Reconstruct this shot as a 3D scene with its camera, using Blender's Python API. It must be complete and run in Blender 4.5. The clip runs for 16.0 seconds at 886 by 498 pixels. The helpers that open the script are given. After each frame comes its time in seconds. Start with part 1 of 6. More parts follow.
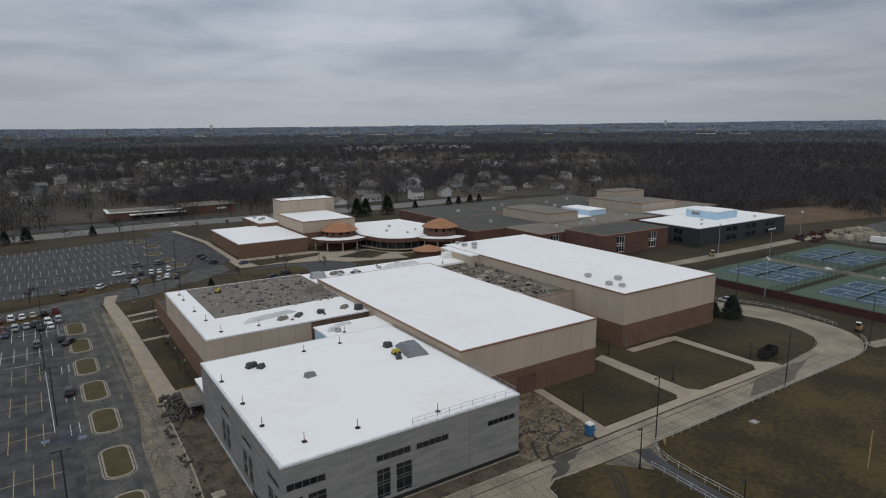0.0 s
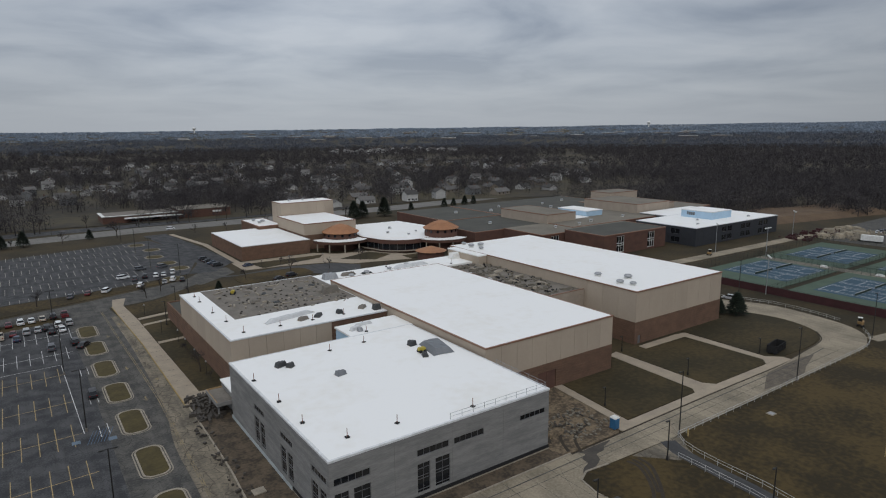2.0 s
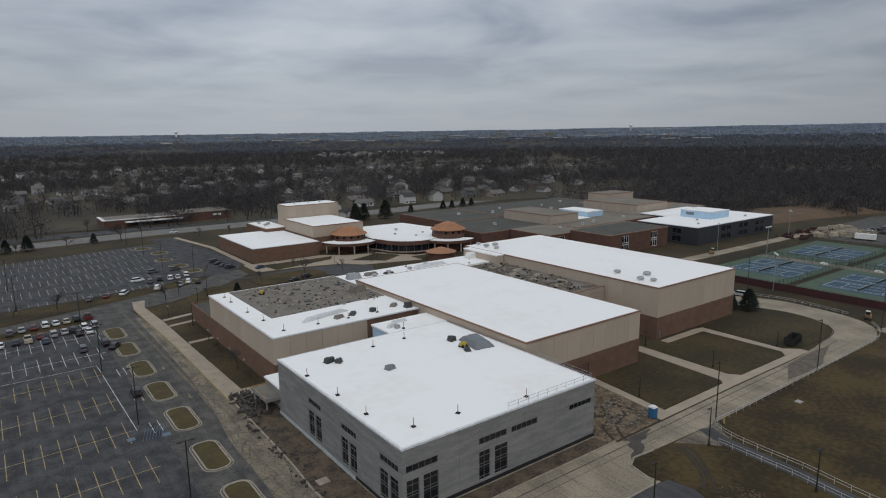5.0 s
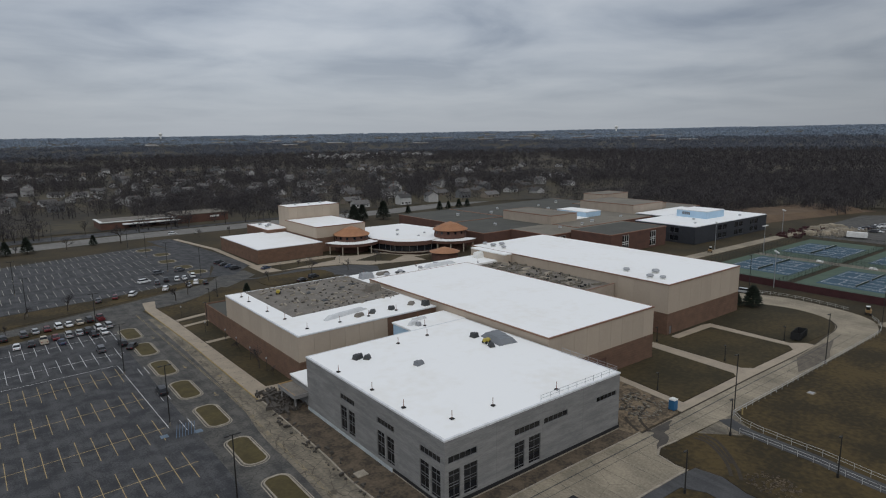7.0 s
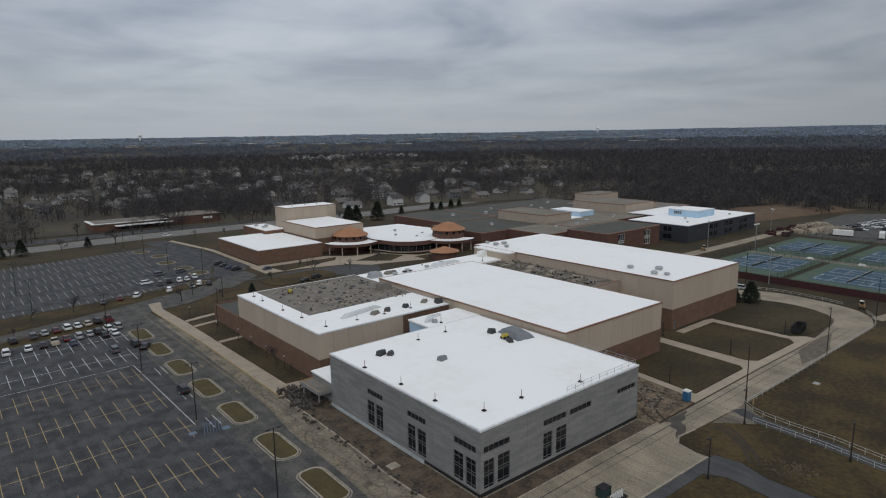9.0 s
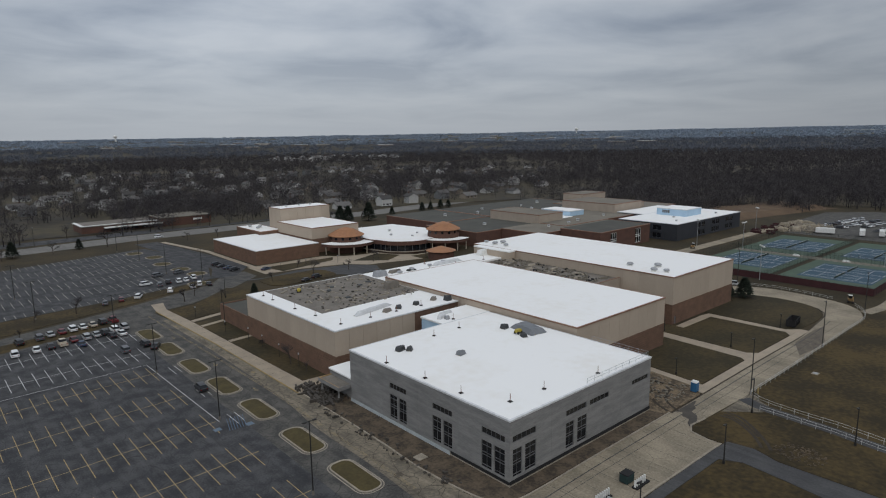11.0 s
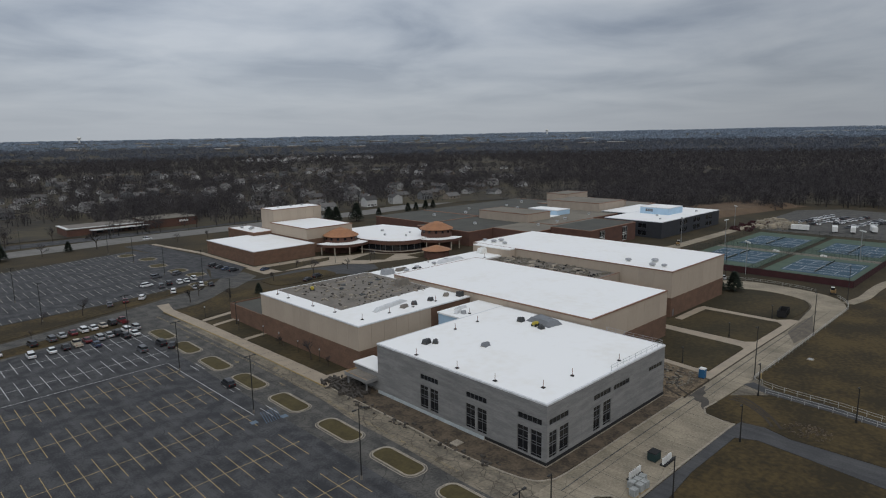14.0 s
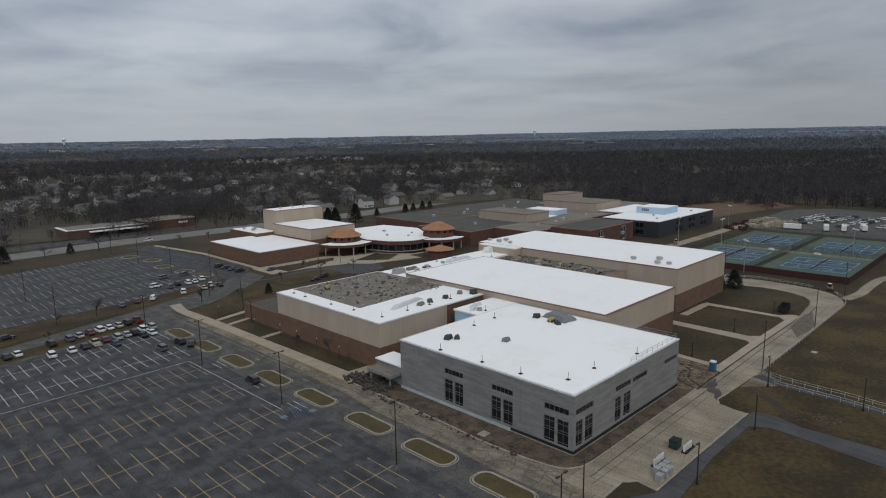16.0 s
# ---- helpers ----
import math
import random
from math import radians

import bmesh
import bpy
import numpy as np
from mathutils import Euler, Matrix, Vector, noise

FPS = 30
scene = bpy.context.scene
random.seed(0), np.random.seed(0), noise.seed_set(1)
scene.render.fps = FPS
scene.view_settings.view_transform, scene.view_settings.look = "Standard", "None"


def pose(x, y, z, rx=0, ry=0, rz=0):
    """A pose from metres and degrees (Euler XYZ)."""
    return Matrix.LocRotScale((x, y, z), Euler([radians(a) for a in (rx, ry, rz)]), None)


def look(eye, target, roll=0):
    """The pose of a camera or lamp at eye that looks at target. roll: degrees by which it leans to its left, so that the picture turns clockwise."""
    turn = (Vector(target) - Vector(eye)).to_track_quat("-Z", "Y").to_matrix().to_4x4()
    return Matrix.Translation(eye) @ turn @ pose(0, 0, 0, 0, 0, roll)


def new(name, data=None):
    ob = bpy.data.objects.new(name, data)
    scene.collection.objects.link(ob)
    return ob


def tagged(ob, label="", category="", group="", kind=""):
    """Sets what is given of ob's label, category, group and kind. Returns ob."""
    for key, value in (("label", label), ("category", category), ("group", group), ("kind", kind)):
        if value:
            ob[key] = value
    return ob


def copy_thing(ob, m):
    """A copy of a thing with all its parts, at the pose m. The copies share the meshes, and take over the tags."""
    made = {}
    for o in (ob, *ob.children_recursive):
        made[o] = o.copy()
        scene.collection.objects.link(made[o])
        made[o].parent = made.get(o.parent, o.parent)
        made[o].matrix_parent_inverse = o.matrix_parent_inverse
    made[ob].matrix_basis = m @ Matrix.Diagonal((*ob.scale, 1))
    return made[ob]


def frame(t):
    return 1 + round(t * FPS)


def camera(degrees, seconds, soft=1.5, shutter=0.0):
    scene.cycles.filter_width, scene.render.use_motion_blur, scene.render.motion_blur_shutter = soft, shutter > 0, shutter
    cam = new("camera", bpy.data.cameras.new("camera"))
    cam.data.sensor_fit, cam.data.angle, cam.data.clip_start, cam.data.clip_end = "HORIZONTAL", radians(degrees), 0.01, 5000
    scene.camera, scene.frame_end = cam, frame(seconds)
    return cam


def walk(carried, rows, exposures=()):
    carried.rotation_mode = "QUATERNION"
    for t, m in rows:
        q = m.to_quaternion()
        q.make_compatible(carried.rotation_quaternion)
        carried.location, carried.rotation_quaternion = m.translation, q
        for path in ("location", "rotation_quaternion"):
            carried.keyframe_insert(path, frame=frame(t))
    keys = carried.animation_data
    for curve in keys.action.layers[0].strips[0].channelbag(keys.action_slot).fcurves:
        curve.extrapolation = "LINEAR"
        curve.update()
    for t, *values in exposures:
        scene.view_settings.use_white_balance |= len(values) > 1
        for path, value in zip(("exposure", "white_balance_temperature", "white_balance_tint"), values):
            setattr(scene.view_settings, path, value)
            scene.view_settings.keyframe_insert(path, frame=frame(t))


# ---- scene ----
cam = camera(71.0, 16.0, soft=1.1)
# seconds, eye, a point ahead, lean
PATH = [
    (0.0, look((-23.625, -76.011, 56.254), (3.407, -35.056, 46.664), -0.40)),
    (1.0, look((-27.580, -74.659, 56.182), (0.044, -34.078, 46.689), -0.48)),
    (2.0, look((-31.584, -73.410, 56.112), (-3.505, -33.121, 46.711), -0.54)),
    (3.0, look((-35.620, -72.201, 56.044), (-7.156, -32.163, 46.731), -0.60)),
    (4.0, look((-39.676, -70.992, 55.982), (-10.844, -31.200, 46.747), -0.64)),
    (5.0, look((-43.744, -69.760, 55.927), (-14.525, -30.234, 46.762), -0.68)),
    (6.0, look((-47.816, -68.496, 55.880), (-18.169, -29.276, 46.775), -0.71)),
    (7.0, look((-51.889, -67.203, 55.843), (-21.760, -28.341, 46.789), -0.73)),
    (8.0, look((-55.963, -65.894, 55.818), (-25.295, -27.446, 46.806), -0.75)),
    (9.0, look((-60.037, -64.583, 55.807), (-28.783, -26.603, 46.828), -0.77)),
    (10.0, look((-64.114, -63.289, 55.811), (-32.239, -25.821, 46.858), -0.78)),
    (11.0, look((-68.194, -62.025, 55.832), (-35.686, -25.100, 46.900), -0.80)),
    (12.0, look((-72.282, -60.800, 55.871), (-39.150, -24.429, 46.958), -0.81)),
    (13.0, look((-76.378, -59.615, 55.931), (-42.662, -23.781, 47.036), -0.83)),
    (14.0, look((-80.484, -58.458, 56.013), (-46.251, -23.113, 47.139), -0.85)),
    (15.0, look((-84.602, -57.300, 56.118), (-49.945, -22.362, 47.274), -0.88)),
    (16.0, look((-88.729, -56.095, 56.249), (-53.774, -21.446, 47.444), -0.91)),
]
walk(cam, PATH)


# ---------------------------------------------------------------- light
SUN_TURN, SUN_HEIGHT = 215.0, 42.0
world = bpy.data.worlds.new("world")
scene.world = world
world.use_nodes = True


def sky_nodes(tree):
    n, l = tree.nodes, tree.links
    n.clear()
    out = n.new("ShaderNodeOutputWorld")
    bg = n.new("ShaderNodeBackground")
    sky = n.new("ShaderNodeTexSky")
    sky.sky_type = "NISHITA"
    sky.sun_disc = False
    sky.sun_elevation, sky.sun_rotation = radians(SUN_HEIGHT), radians(SUN_TURN)
    sky.air_density, sky.dust_density = 1.0, 2.0
    co = n.new("ShaderNodeTexCoord")
    sep = n.new("ShaderNodeSeparateXYZ")
    l.new(co.outputs["Generated"], sep.inputs[0])
    up = n.new("ShaderNodeMath")
    up.operation = "MAXIMUM"
    up.inputs[1].default_value = 0.0
    l.new(sep.outputs["Z"], up.inputs[0])
    lift = n.new("ShaderNodeMath")
    lift.operation = "ADD"
    lift.inputs[1].default_value = 0.10
    l.new(up.outputs[0], lift.inputs[0])
    flat = n.new("ShaderNodeCombineXYZ")
    for k in ("X", "Y"):
        dv = n.new("ShaderNodeMath")
        dv.operation = "DIVIDE"
        l.new(sep.outputs[k], dv.inputs[0])
        l.new(lift.outputs[0], dv.inputs[1])
        l.new(dv.outputs[0], flat.inputs[k])
    cloud = n.new("ShaderNodeTexNoise")
    cloud.inputs["Scale"].default_value = 0.85
    cloud.inputs["Detail"].default_value = 7.0
    cloud.inputs["Roughness"].default_value = 0.52
    cloud.inputs["Distortion"].default_value = 0.35
    l.new(flat.outputs[0], cloud.inputs["Vector"])
    ramp = n.new("ShaderNodeValToRGB")
    e = ramp.color_ramp.elements
    e[0].position, e[0].color = 0.34, (0.258, 0.298, 0.365, 1)
    e[1].position, e[1].color = 0.66, (0.480, 0.516, 0.567, 1)
    m = e.new(0.5)
    m.color = (0.382, 0.423, 0.484, 1)
    l.new(cloud.outputs["Fac"], ramp.inputs[0])
    # the cloud deck pales and evens out towards the horizon
    fade = n.new("ShaderNodeMapRange")
    fade.inputs["From Min"].default_value, fade.inputs["From Max"].default_value = 0.0, 0.16
    fade.inputs["To Min"].default_value, fade.inputs["To Max"].default_value = 0.0, 1.0
    l.new(up.outputs[0], fade.inputs["Value"])
    low = n.new("ShaderNodeMixRGB")
    low.inputs[1].default_value = (0.375, 0.405, 0.445, 1)
    l.new(fade.outputs[0], low.inputs[0])
    l.new(ramp.outputs[0], low.inputs[2])
    dim = n.new("ShaderNodeMixRGB")
    dim.blend_type = "MULTIPLY"
    dim.inputs[0].default_value = 1.0
    dim.inputs[2].default_value = (0.09, 0.09, 0.09, 1)
    l.new(sky.outputs[0], dim.inputs[1])
    mix = n.new("ShaderNodeMixRGB")
    mix.inputs[0].default_value = 0.93
    l.new(dim.outputs[0], mix.inputs[1])
    l.new(low.outputs[0], mix.inputs[2])
    warm = n.new("ShaderNodeMixRGB")
    warm.blend_type = "MULTIPLY"
    warm.inputs[2].default_value = (1.035, 1.0, 0.95, 1)
    l.new(mix.outputs[0], warm.inputs[1])
    high = n.new("ShaderNodeMapRange")
    high.inputs["From Min"].default_value, high.inputs["From Max"].default_value = 0.2, 0.6
    l.new(up.outputs[0], high.inputs["Value"])
    l.new(high.outputs[0], warm.inputs[0])
    l.new(warm.outputs[0], bg.inputs["Color"])
    # an overcast sky is brightest overhead
    crown = n.new("ShaderNodeMapRange")
    crown.inputs["From Min"].default_value, crown.inputs["From Max"].default_value = 0.18, 0.9
    crown.inputs["To Min"].default_value, crown.inputs["To Max"].default_value = 1.0, 1.9
    l.new(up.outputs[0], crown.inputs["Value"])
    # sky brightness falls from west to east, tuned to the view's left and right
    side = n.new("ShaderNodeMapRange")
    side.inputs["From Min"].default_value, side.inputs["From Max"].default_value = -1.0, 1.0
    side.inputs["To Min"].default_value, side.inputs["To Max"].default_value = 1.22, 0.82
    l.new(sep.outputs["X"], side.inputs["Value"])
    both = n.new("ShaderNodeMath")
    both.operation = "MULTIPLY"
    l.new(crown.outputs[0], both.inputs[0])
    l.new(side.outputs[0], both.inputs[1])
    # and is raised in the north-east, ahead of the camera, to fit its brighter middle
    dot = n.new("ShaderNodeVectorMath")
    dot.operation = "DOT_PRODUCT"
    dot.inputs[1].default_value = (0.60, 0.80, 0.0)
    l.new(co.outputs["Generated"], dot.inputs[0])
    thin = n.new("ShaderNodeMapRange")
    thin.interpolation_type = "SMOOTHSTEP"
    thin.inputs["From Min"].default_value, thin.inputs["From Max"].default_value = 0.80, 0.98
    thin.inputs["To Min"].default_value, thin.inputs["To Max"].default_value = 0.99, 1.17
    l.new(dot.outputs["Value"], thin.inputs["Value"])
    all_three = n.new("ShaderNodeMath")
    all_three.operation = "MULTIPLY"
    l.new(both.outputs[0], all_three.inputs[0])
    l.new(thin.outputs[0], all_three.inputs[1])
    l.new(all_three.outputs[0], bg.inputs["Strength"])
    l.new(bg.outputs[0], out.inputs[0])


sky_nodes(world.node_tree)
sun_data = bpy.data.lights.new("sun", "SUN")
sun_data.energy, sun_data.angle, sun_data.color = 0.7, radians(25), (1.0, 0.96, 0.9)
sun = new("sun", sun_data)
sun.matrix_world = look((-120, -180, 190), (0, 0, 0))
scene.view_settings.exposure = 0.0


# ---------------------------------------------------------------- materials
def material(name, colour, rough=0.8, metal=0.0, second=None, scale=1.0, fine=12.0, amount=0.5, bump=0.0,
             dist=0.02, vary=0.0, island=0.0, stretch=(1, 1, 1), local=False, spec=0.3, low=0.35, high=0.65,
             crack=0.0, crack_width=0.012, crack_colour=(0.03, 0.03, 0.03), streak=0.0):
    """Two colours mixed by coarse and fine noise at world size, with relief."""
    mat = bpy.data.materials.new(name)
    mat.use_nodes = True
    n, l = mat.node_tree.nodes, mat.node_tree.links
    b = n["Principled BSDF"]
    b.inputs["Roughness"].default_value, b.inputs["Metallic"].default_value = rough, metal
    b.inputs["Specular IOR Level"].default_value = spec
    second = second or tuple(c * 0.72 for c in colour)
    if local:
        vec = n.new("ShaderNodeTexCoord").outputs["Object"]
    else:
        vec = n.new("ShaderNodeNewGeometry").outputs["Position"]
    mp = n.new("ShaderNodeMapping")
    mp.inputs["Scale"].default_value = stretch
    l.new(vec, mp.inputs[0])
    a = n.new("ShaderNodeTexNoise")
    a.inputs["Scale"].default_value, a.inputs["Detail"].default_value = scale, 5.0
    f = n.new("ShaderNodeTexNoise")
    f.inputs["Scale"].default_value, f.inputs["Detail"].default_value = fine, 3.0
    l.new(mp.outputs[0], a.inputs["Vector"])
    l.new(mp.outputs[0], f.inputs["Vector"])
    add = n.new("ShaderNodeMath")
    add.operation = "MULTIPLY_ADD"
    add.inputs[1].default_value = 0.4
    l.new(f.outputs["Fac"], add.inputs[0])
    sc = n.new("ShaderNodeMath")
    sc.operation = "MULTIPLY"
    sc.inputs[1].default_value = 0.6
    l.new(a.outputs["Fac"], sc.inputs[0])
    l.new(sc.outputs[0], add.inputs[2])
    ramp = n.new("ShaderNodeMapRange")
    ramp.inputs["From Min"].default_value, ramp.inputs["From Max"].default_value = low, high
    ramp.inputs["To Max"].default_value = min(1.0, amount * 2)
    l.new(add.outputs[0], ramp.inputs["Value"])
    mix = n.new("ShaderNodeMixRGB")
    mix.inputs[1].default_value, mix.inputs[2].default_value = (*colour, 1), (*second, 1)
    l.new(ramp.outputs[0], mix.inputs[0])
    col = mix.outputs[0]
    if streak:
        # drag marks and stains drawn out along one way
        sm = n.new("ShaderNodeMapping")
        sm.inputs["Scale"].default_value = (0.9, 0.05, 1.0)
        sm.inputs["Rotation"].default_value = (0, 0, 0.12)
        l.new(vec, sm.inputs[0])
        sn = n.new("ShaderNodeTexNoise")
        sn.inputs["Scale"].default_value, sn.inputs["Detail"].default_value = 1.0, 6.0
        l.new(sm.outputs[0], sn.inputs["Vector"])
        sr = n.new("ShaderNodeMapRange")
        sr.inputs["From Min"].default_value, sr.inputs["From Max"].default_value = 0.35, 0.68
        sr.inputs["To Min"].default_value, sr.inputs["To Max"].default_value = 1 + streak, 1 - streak
        l.new(sn.outputs["Fac"], sr.inputs["Value"])
        sh = n.new("ShaderNodeHueSaturation")
        l.new(sr.outputs[0], sh.inputs["Value"])
        l.new(col, sh.inputs["Color"])
        col = sh.outputs[0]
    if crack:
        bend = n.new("ShaderNodeMixRGB")
        bend.blend_type = "ADD"
        bend.inputs[0].default_value = 2.2
        l.new(vec, bend.inputs[1])
        l.new(a.outputs["Color"], bend.inputs[2])
        vor = n.new("ShaderNodeTexVoronoi")
        vor.feature = "DISTANCE_TO_EDGE"
        vor.inputs["Scale"].default_value = crack
        l.new(bend.outputs[0], vor.inputs["Vector"])
        cut = n.new("ShaderNodeMapRange")
        cut.inputs["From Min"].default_value, cut.inputs["From Max"].default_value = crack_width * 0.4, crack_width
        cut.inputs["To Min"].default_value, cut.inputs["To Max"].default_value = 0.75, 0.0
        l.new(vor.outputs["Distance"], cut.inputs["Value"])
        cm = n.new("ShaderNodeMixRGB")
        cm.inputs[2].default_value = (*crack_colour, 1)
        l.new(cut.outputs[0], cm.inputs[0])
        l.new(col, cm.inputs[1])
        col = cm.outputs[0]
    if vary or island:
        src = n.new("ShaderNodeObjectInfo").outputs["Random"] if vary else n.new("ShaderNodeNewGeometry").outputs["Random Per Island"]
        r = n.new("ShaderNodeMapRange")
        v = vary or island
        r.inputs["To Min"].default_value, r.inputs["To Max"].default_value = 1 - v, 1 + v
        l.new(src, r.inputs["Value"])
        hsv = n.new("ShaderNodeHueSaturation")
        l.new(r.outputs[0], hsv.inputs["Value"])
        l.new(col, hsv.inputs["Color"])
        col = hsv.outputs[0]
    l.new(col, b.inputs["Base Color"])
    if bump:
        bp = n.new("ShaderNodeBump")
        bp.inputs["Strength"].default_value, bp.inputs["Distance"].default_value = bump, dist
        l.new(add.outputs[0], bp.inputs["Height"])
        l.new(bp.outputs[0], b.inputs["Normal"])
    return mat


M = {}
M["grass"] = material("winter_grass", (0.054, 0.039, 0.018), 0.95, second=(0.026, 0.021, 0.011), scale=0.05, fine=1.1, bump=0.6, dist=0.15, low=0.38, high=0.6)
M["lawn"] = material("lawn_grass", (0.058, 0.042, 0.018), 0.95, second=(0.028, 0.023, 0.011), scale=0.07, fine=0.9, bump=0.5, dist=0.1, low=0.40, high=0.58)
M["field"] = material("brown_field", (0.067, 0.046, 0.0165), 0.95, second=(0.027, 0.020, 0.0085), scale=0.07, fine=1.0, bump=0.9, dist=0.2, low=0.42, high=0.57)
M["asphalt"] = material("worn_asphalt", (0.066, 0.066, 0.068), 0.9, second=(0.031, 0.032, 0.035), scale=0.28, fine=3.4, bump=0.35, dist=0.03, low=0.43, high=0.57, streak=0.14, crack=0.22, crack_width=0.008, crack_colour=(0.022, 0.022, 0.024))
M["asphalt_new"] = material("dark_asphalt", (0.046, 0.046, 0.048), 0.85, second=(0.07, 0.07, 0.07), scale=0.2, fine=2.5, bump=0.2, low=0.42, high=0.66, streak=0.15)
M["street"] = material("patched_street", (0.094, 0.089, 0.080), 0.9, second=(0.048, 0.047, 0.045), scale=0.3, fine=2.4, bump=0.25, low=0.41, high=0.59, streak=0.14, crack=0.28, crack_width=0.014, crack_colour=(0.028, 0.026, 0.024))
M["lane"] = material("worn_tan_lane", (0.205, 0.174, 0.130), 0.9, second=(0.105, 0.092, 0.072), scale=0.2, fine=1.8, bump=0.25, low=0.40, high=0.60, streak=0.2, crack=0.42, crack_width=0.028, crack_colour=(0.05, 0.042, 0.033))
M["soil"] = material("churned_tan_soil", (0.175, 0.132, 0.086), 0.95, second=(0.062, 0.048, 0.034), scale=0.4, fine=1.6, bump=1.0, dist=0.2, low=0.42, high=0.58)
M["line_faded"] = material("faded_road_paint", (0.26, 0.20, 0.105), 0.9, second=(0.10, 0.088, 0.07), scale=0.7, fine=3.0, low=0.40, high=0.58)
M["concrete"] = material("pale_concrete", (0.285, 0.243, 0.180), 0.9, second=(0.165, 0.142, 0.106), scale=0.12, fine=2.4, bump=0.2, low=0.40, high=0.62, crack=0.10, crack_width=0.004, crack_colour=(0.10, 0.088, 0.07), streak=0.1)
M["kerb"] = material("kerb_concrete", (0.34, 0.30, 0.24), 0.9, second=(0.2, 0.175, 0.14), scale=0.8, fine=4.0, bump=0.2)
M["walk"] = material("sidewalk_concrete", (0.34, 0.285, 0.215), 0.9, second=(0.25, 0.21, 0.165), scale=0.3, fine=3.0, bump=0.2, vary=0.05)
M["dirt"] = material("bare_dirt", (0.118, 0.090, 0.062), 0.95, second=(0.045, 0.036, 0.027), scale=0.35, fine=1.8, bump=0.9, dist=0.15, low=0.40, high=0.60)
M["rut"] = material("dark_rut_soil", (0.030, 0.024, 0.018), 0.9, second=(0.045, 0.036, 0.025), scale=0.5, fine=2.0, bump=0.6, dist=0.1)
M["damp"] = material("damp_silt", (0.15, 0.125, 0.095), 0.85, second=(0.075, 0.064, 0.052), scale=0.5, fine=2.0, bump=0.5, dist=0.1)
M["mud"] = material("wet_mud", (0.075, 0.066, 0.056), 0.8, second=(0.045, 0.04, 0.036), scale=0.4, fine=2.0, bump=0.8, dist=0.1)
M["highway"] = material("grey_highway_concrete", (0.175, 0.168, 0.155), 0.9, second=(0.12, 0.116, 0.108), scale=0.1, fine=1.5, streak=0.1)
M["wrap_pale"] = material("pale_foundation_wrap", (0.42, 0.46, 0.47), 0.7, second=(0.30, 0.33, 0.34), scale=0.6, fine=3.0)
M["roof_white"] = material("white_roof_membrane", (0.80, 0.80, 0.79), 0.6, second=(0.72, 0.70, 0.655), scale=0.07, fine=0.5, amount=0.35, low=0.5, high=0.72)
M["roof_gravel"] = material("gravel_roof", (0.20, 0.18, 0.155), 0.95, second=(0.12, 0.108, 0.095), scale=0.25, fine=2.5, bump=0.5, dist=0.05)
M["roof_dark"] = material("dark_gravel_roof", (0.085, 0.083, 0.072), 0.95, second=(0.058, 0.058, 0.052), scale=0.1, fine=1.8, bump=0.4, dist=0.05)
M["roof_tan"] = material("tan_gravel_roof", (0.20, 0.18, 0.145), 0.95, second=(0.13, 0.118, 0.1), scale=0.08, fine=1.5, bump=0.4, dist=0.05)
M["block"] = material("grey_concrete_block", (0.225, 0.222, 0.215), 0.92, second=(0.155, 0.154, 0.152), scale=0.45, fine=3.0, bump=0.25, vary=0.04, low=0.4, high=0.6, stretch=(0.35, 0.35, 2.4))
M["tan"] = material("tan_precast", (0.395, 0.332, 0.265), 0.9, second=(0.362, 0.303, 0.243), scale=0.3, fine=2.5, bump=0.06, vary=0.04, stretch=(1, 1, 0.5))
M["tan_low"] = material("taupe_panel", (0.37, 0.315, 0.255), 0.9, second=(0.31, 0.26, 0.215), scale=0.3, fine=2.5, bump=0.1, vary=0.03, stretch=(1, 1, 0.4))
M["brick"] = material("brown_brick", (0.166, 0.099, 0.067), 0.93, second=(0.114, 0.070, 0.050), scale=0.4, fine=3.5, bump=0.3, vary=0.06, stretch=(1, 1, 1.6))
M["brick_red"] = material("red_brick", (0.120, 0.062, 0.046), 0.93, second=(0.08, 0.046, 0.037), scale=0.3, fine=3.0, bump=0.3, stretch=(1, 1, 1.6))
M["charcoal"] = material("charcoal_panel", (0.036, 0.039, 0.046), 0.6, second=(0.028, 0.03, 0.036), scale=0.4, fine=4.0, vary=0.05)
M["blue_wrap"] = material("pale_blue_wall_wrap", (0.40, 0.56, 0.70), 0.7, second=(0.34, 0.48, 0.62), scale=0.3, fine=2.0)
M["copper"] = material("copper_roof", (0.36, 0.175, 0.085), 0.6, second=(0.27, 0.13, 0.07), metal=0.15, scale=0.4, fine=3.0)
M["flash"] = material("brown_edge_flashing", (0.25, 0.135, 0.09), 0.5, scale=1.0, fine=4.0)
M["flash_white"] = material("white_edge_flashing", (0.7, 0.71, 0.72), 0.5, scale=1.0, fine=4.0)
M["frame"] = material("dark_window_frame", (0.16, 0.16, 0.165), 0.5, metal=0.3)
M["steel"] = material("galvanised_steel", (0.42, 0.43, 0.44), 0.45, metal=0.7, scale=1.5, fine=6.0)
M["pole"] = material("dark_pole_paint", (0.025, 0.024, 0.023), 0.55, scale=2.0, fine=9.0)
M["white"] = material("white_paint", (0.72, 0.72, 0.70), 0.6, second=(0.55, 0.55, 0.53), scale=1.2, fine=6.0)
M["line_white"] = material("white_line_paint", (0.60, 0.60, 0.59), 0.85, second=(0.34, 0.34, 0.34), scale=1.0, fine=5.0, low=0.42, high=0.6)
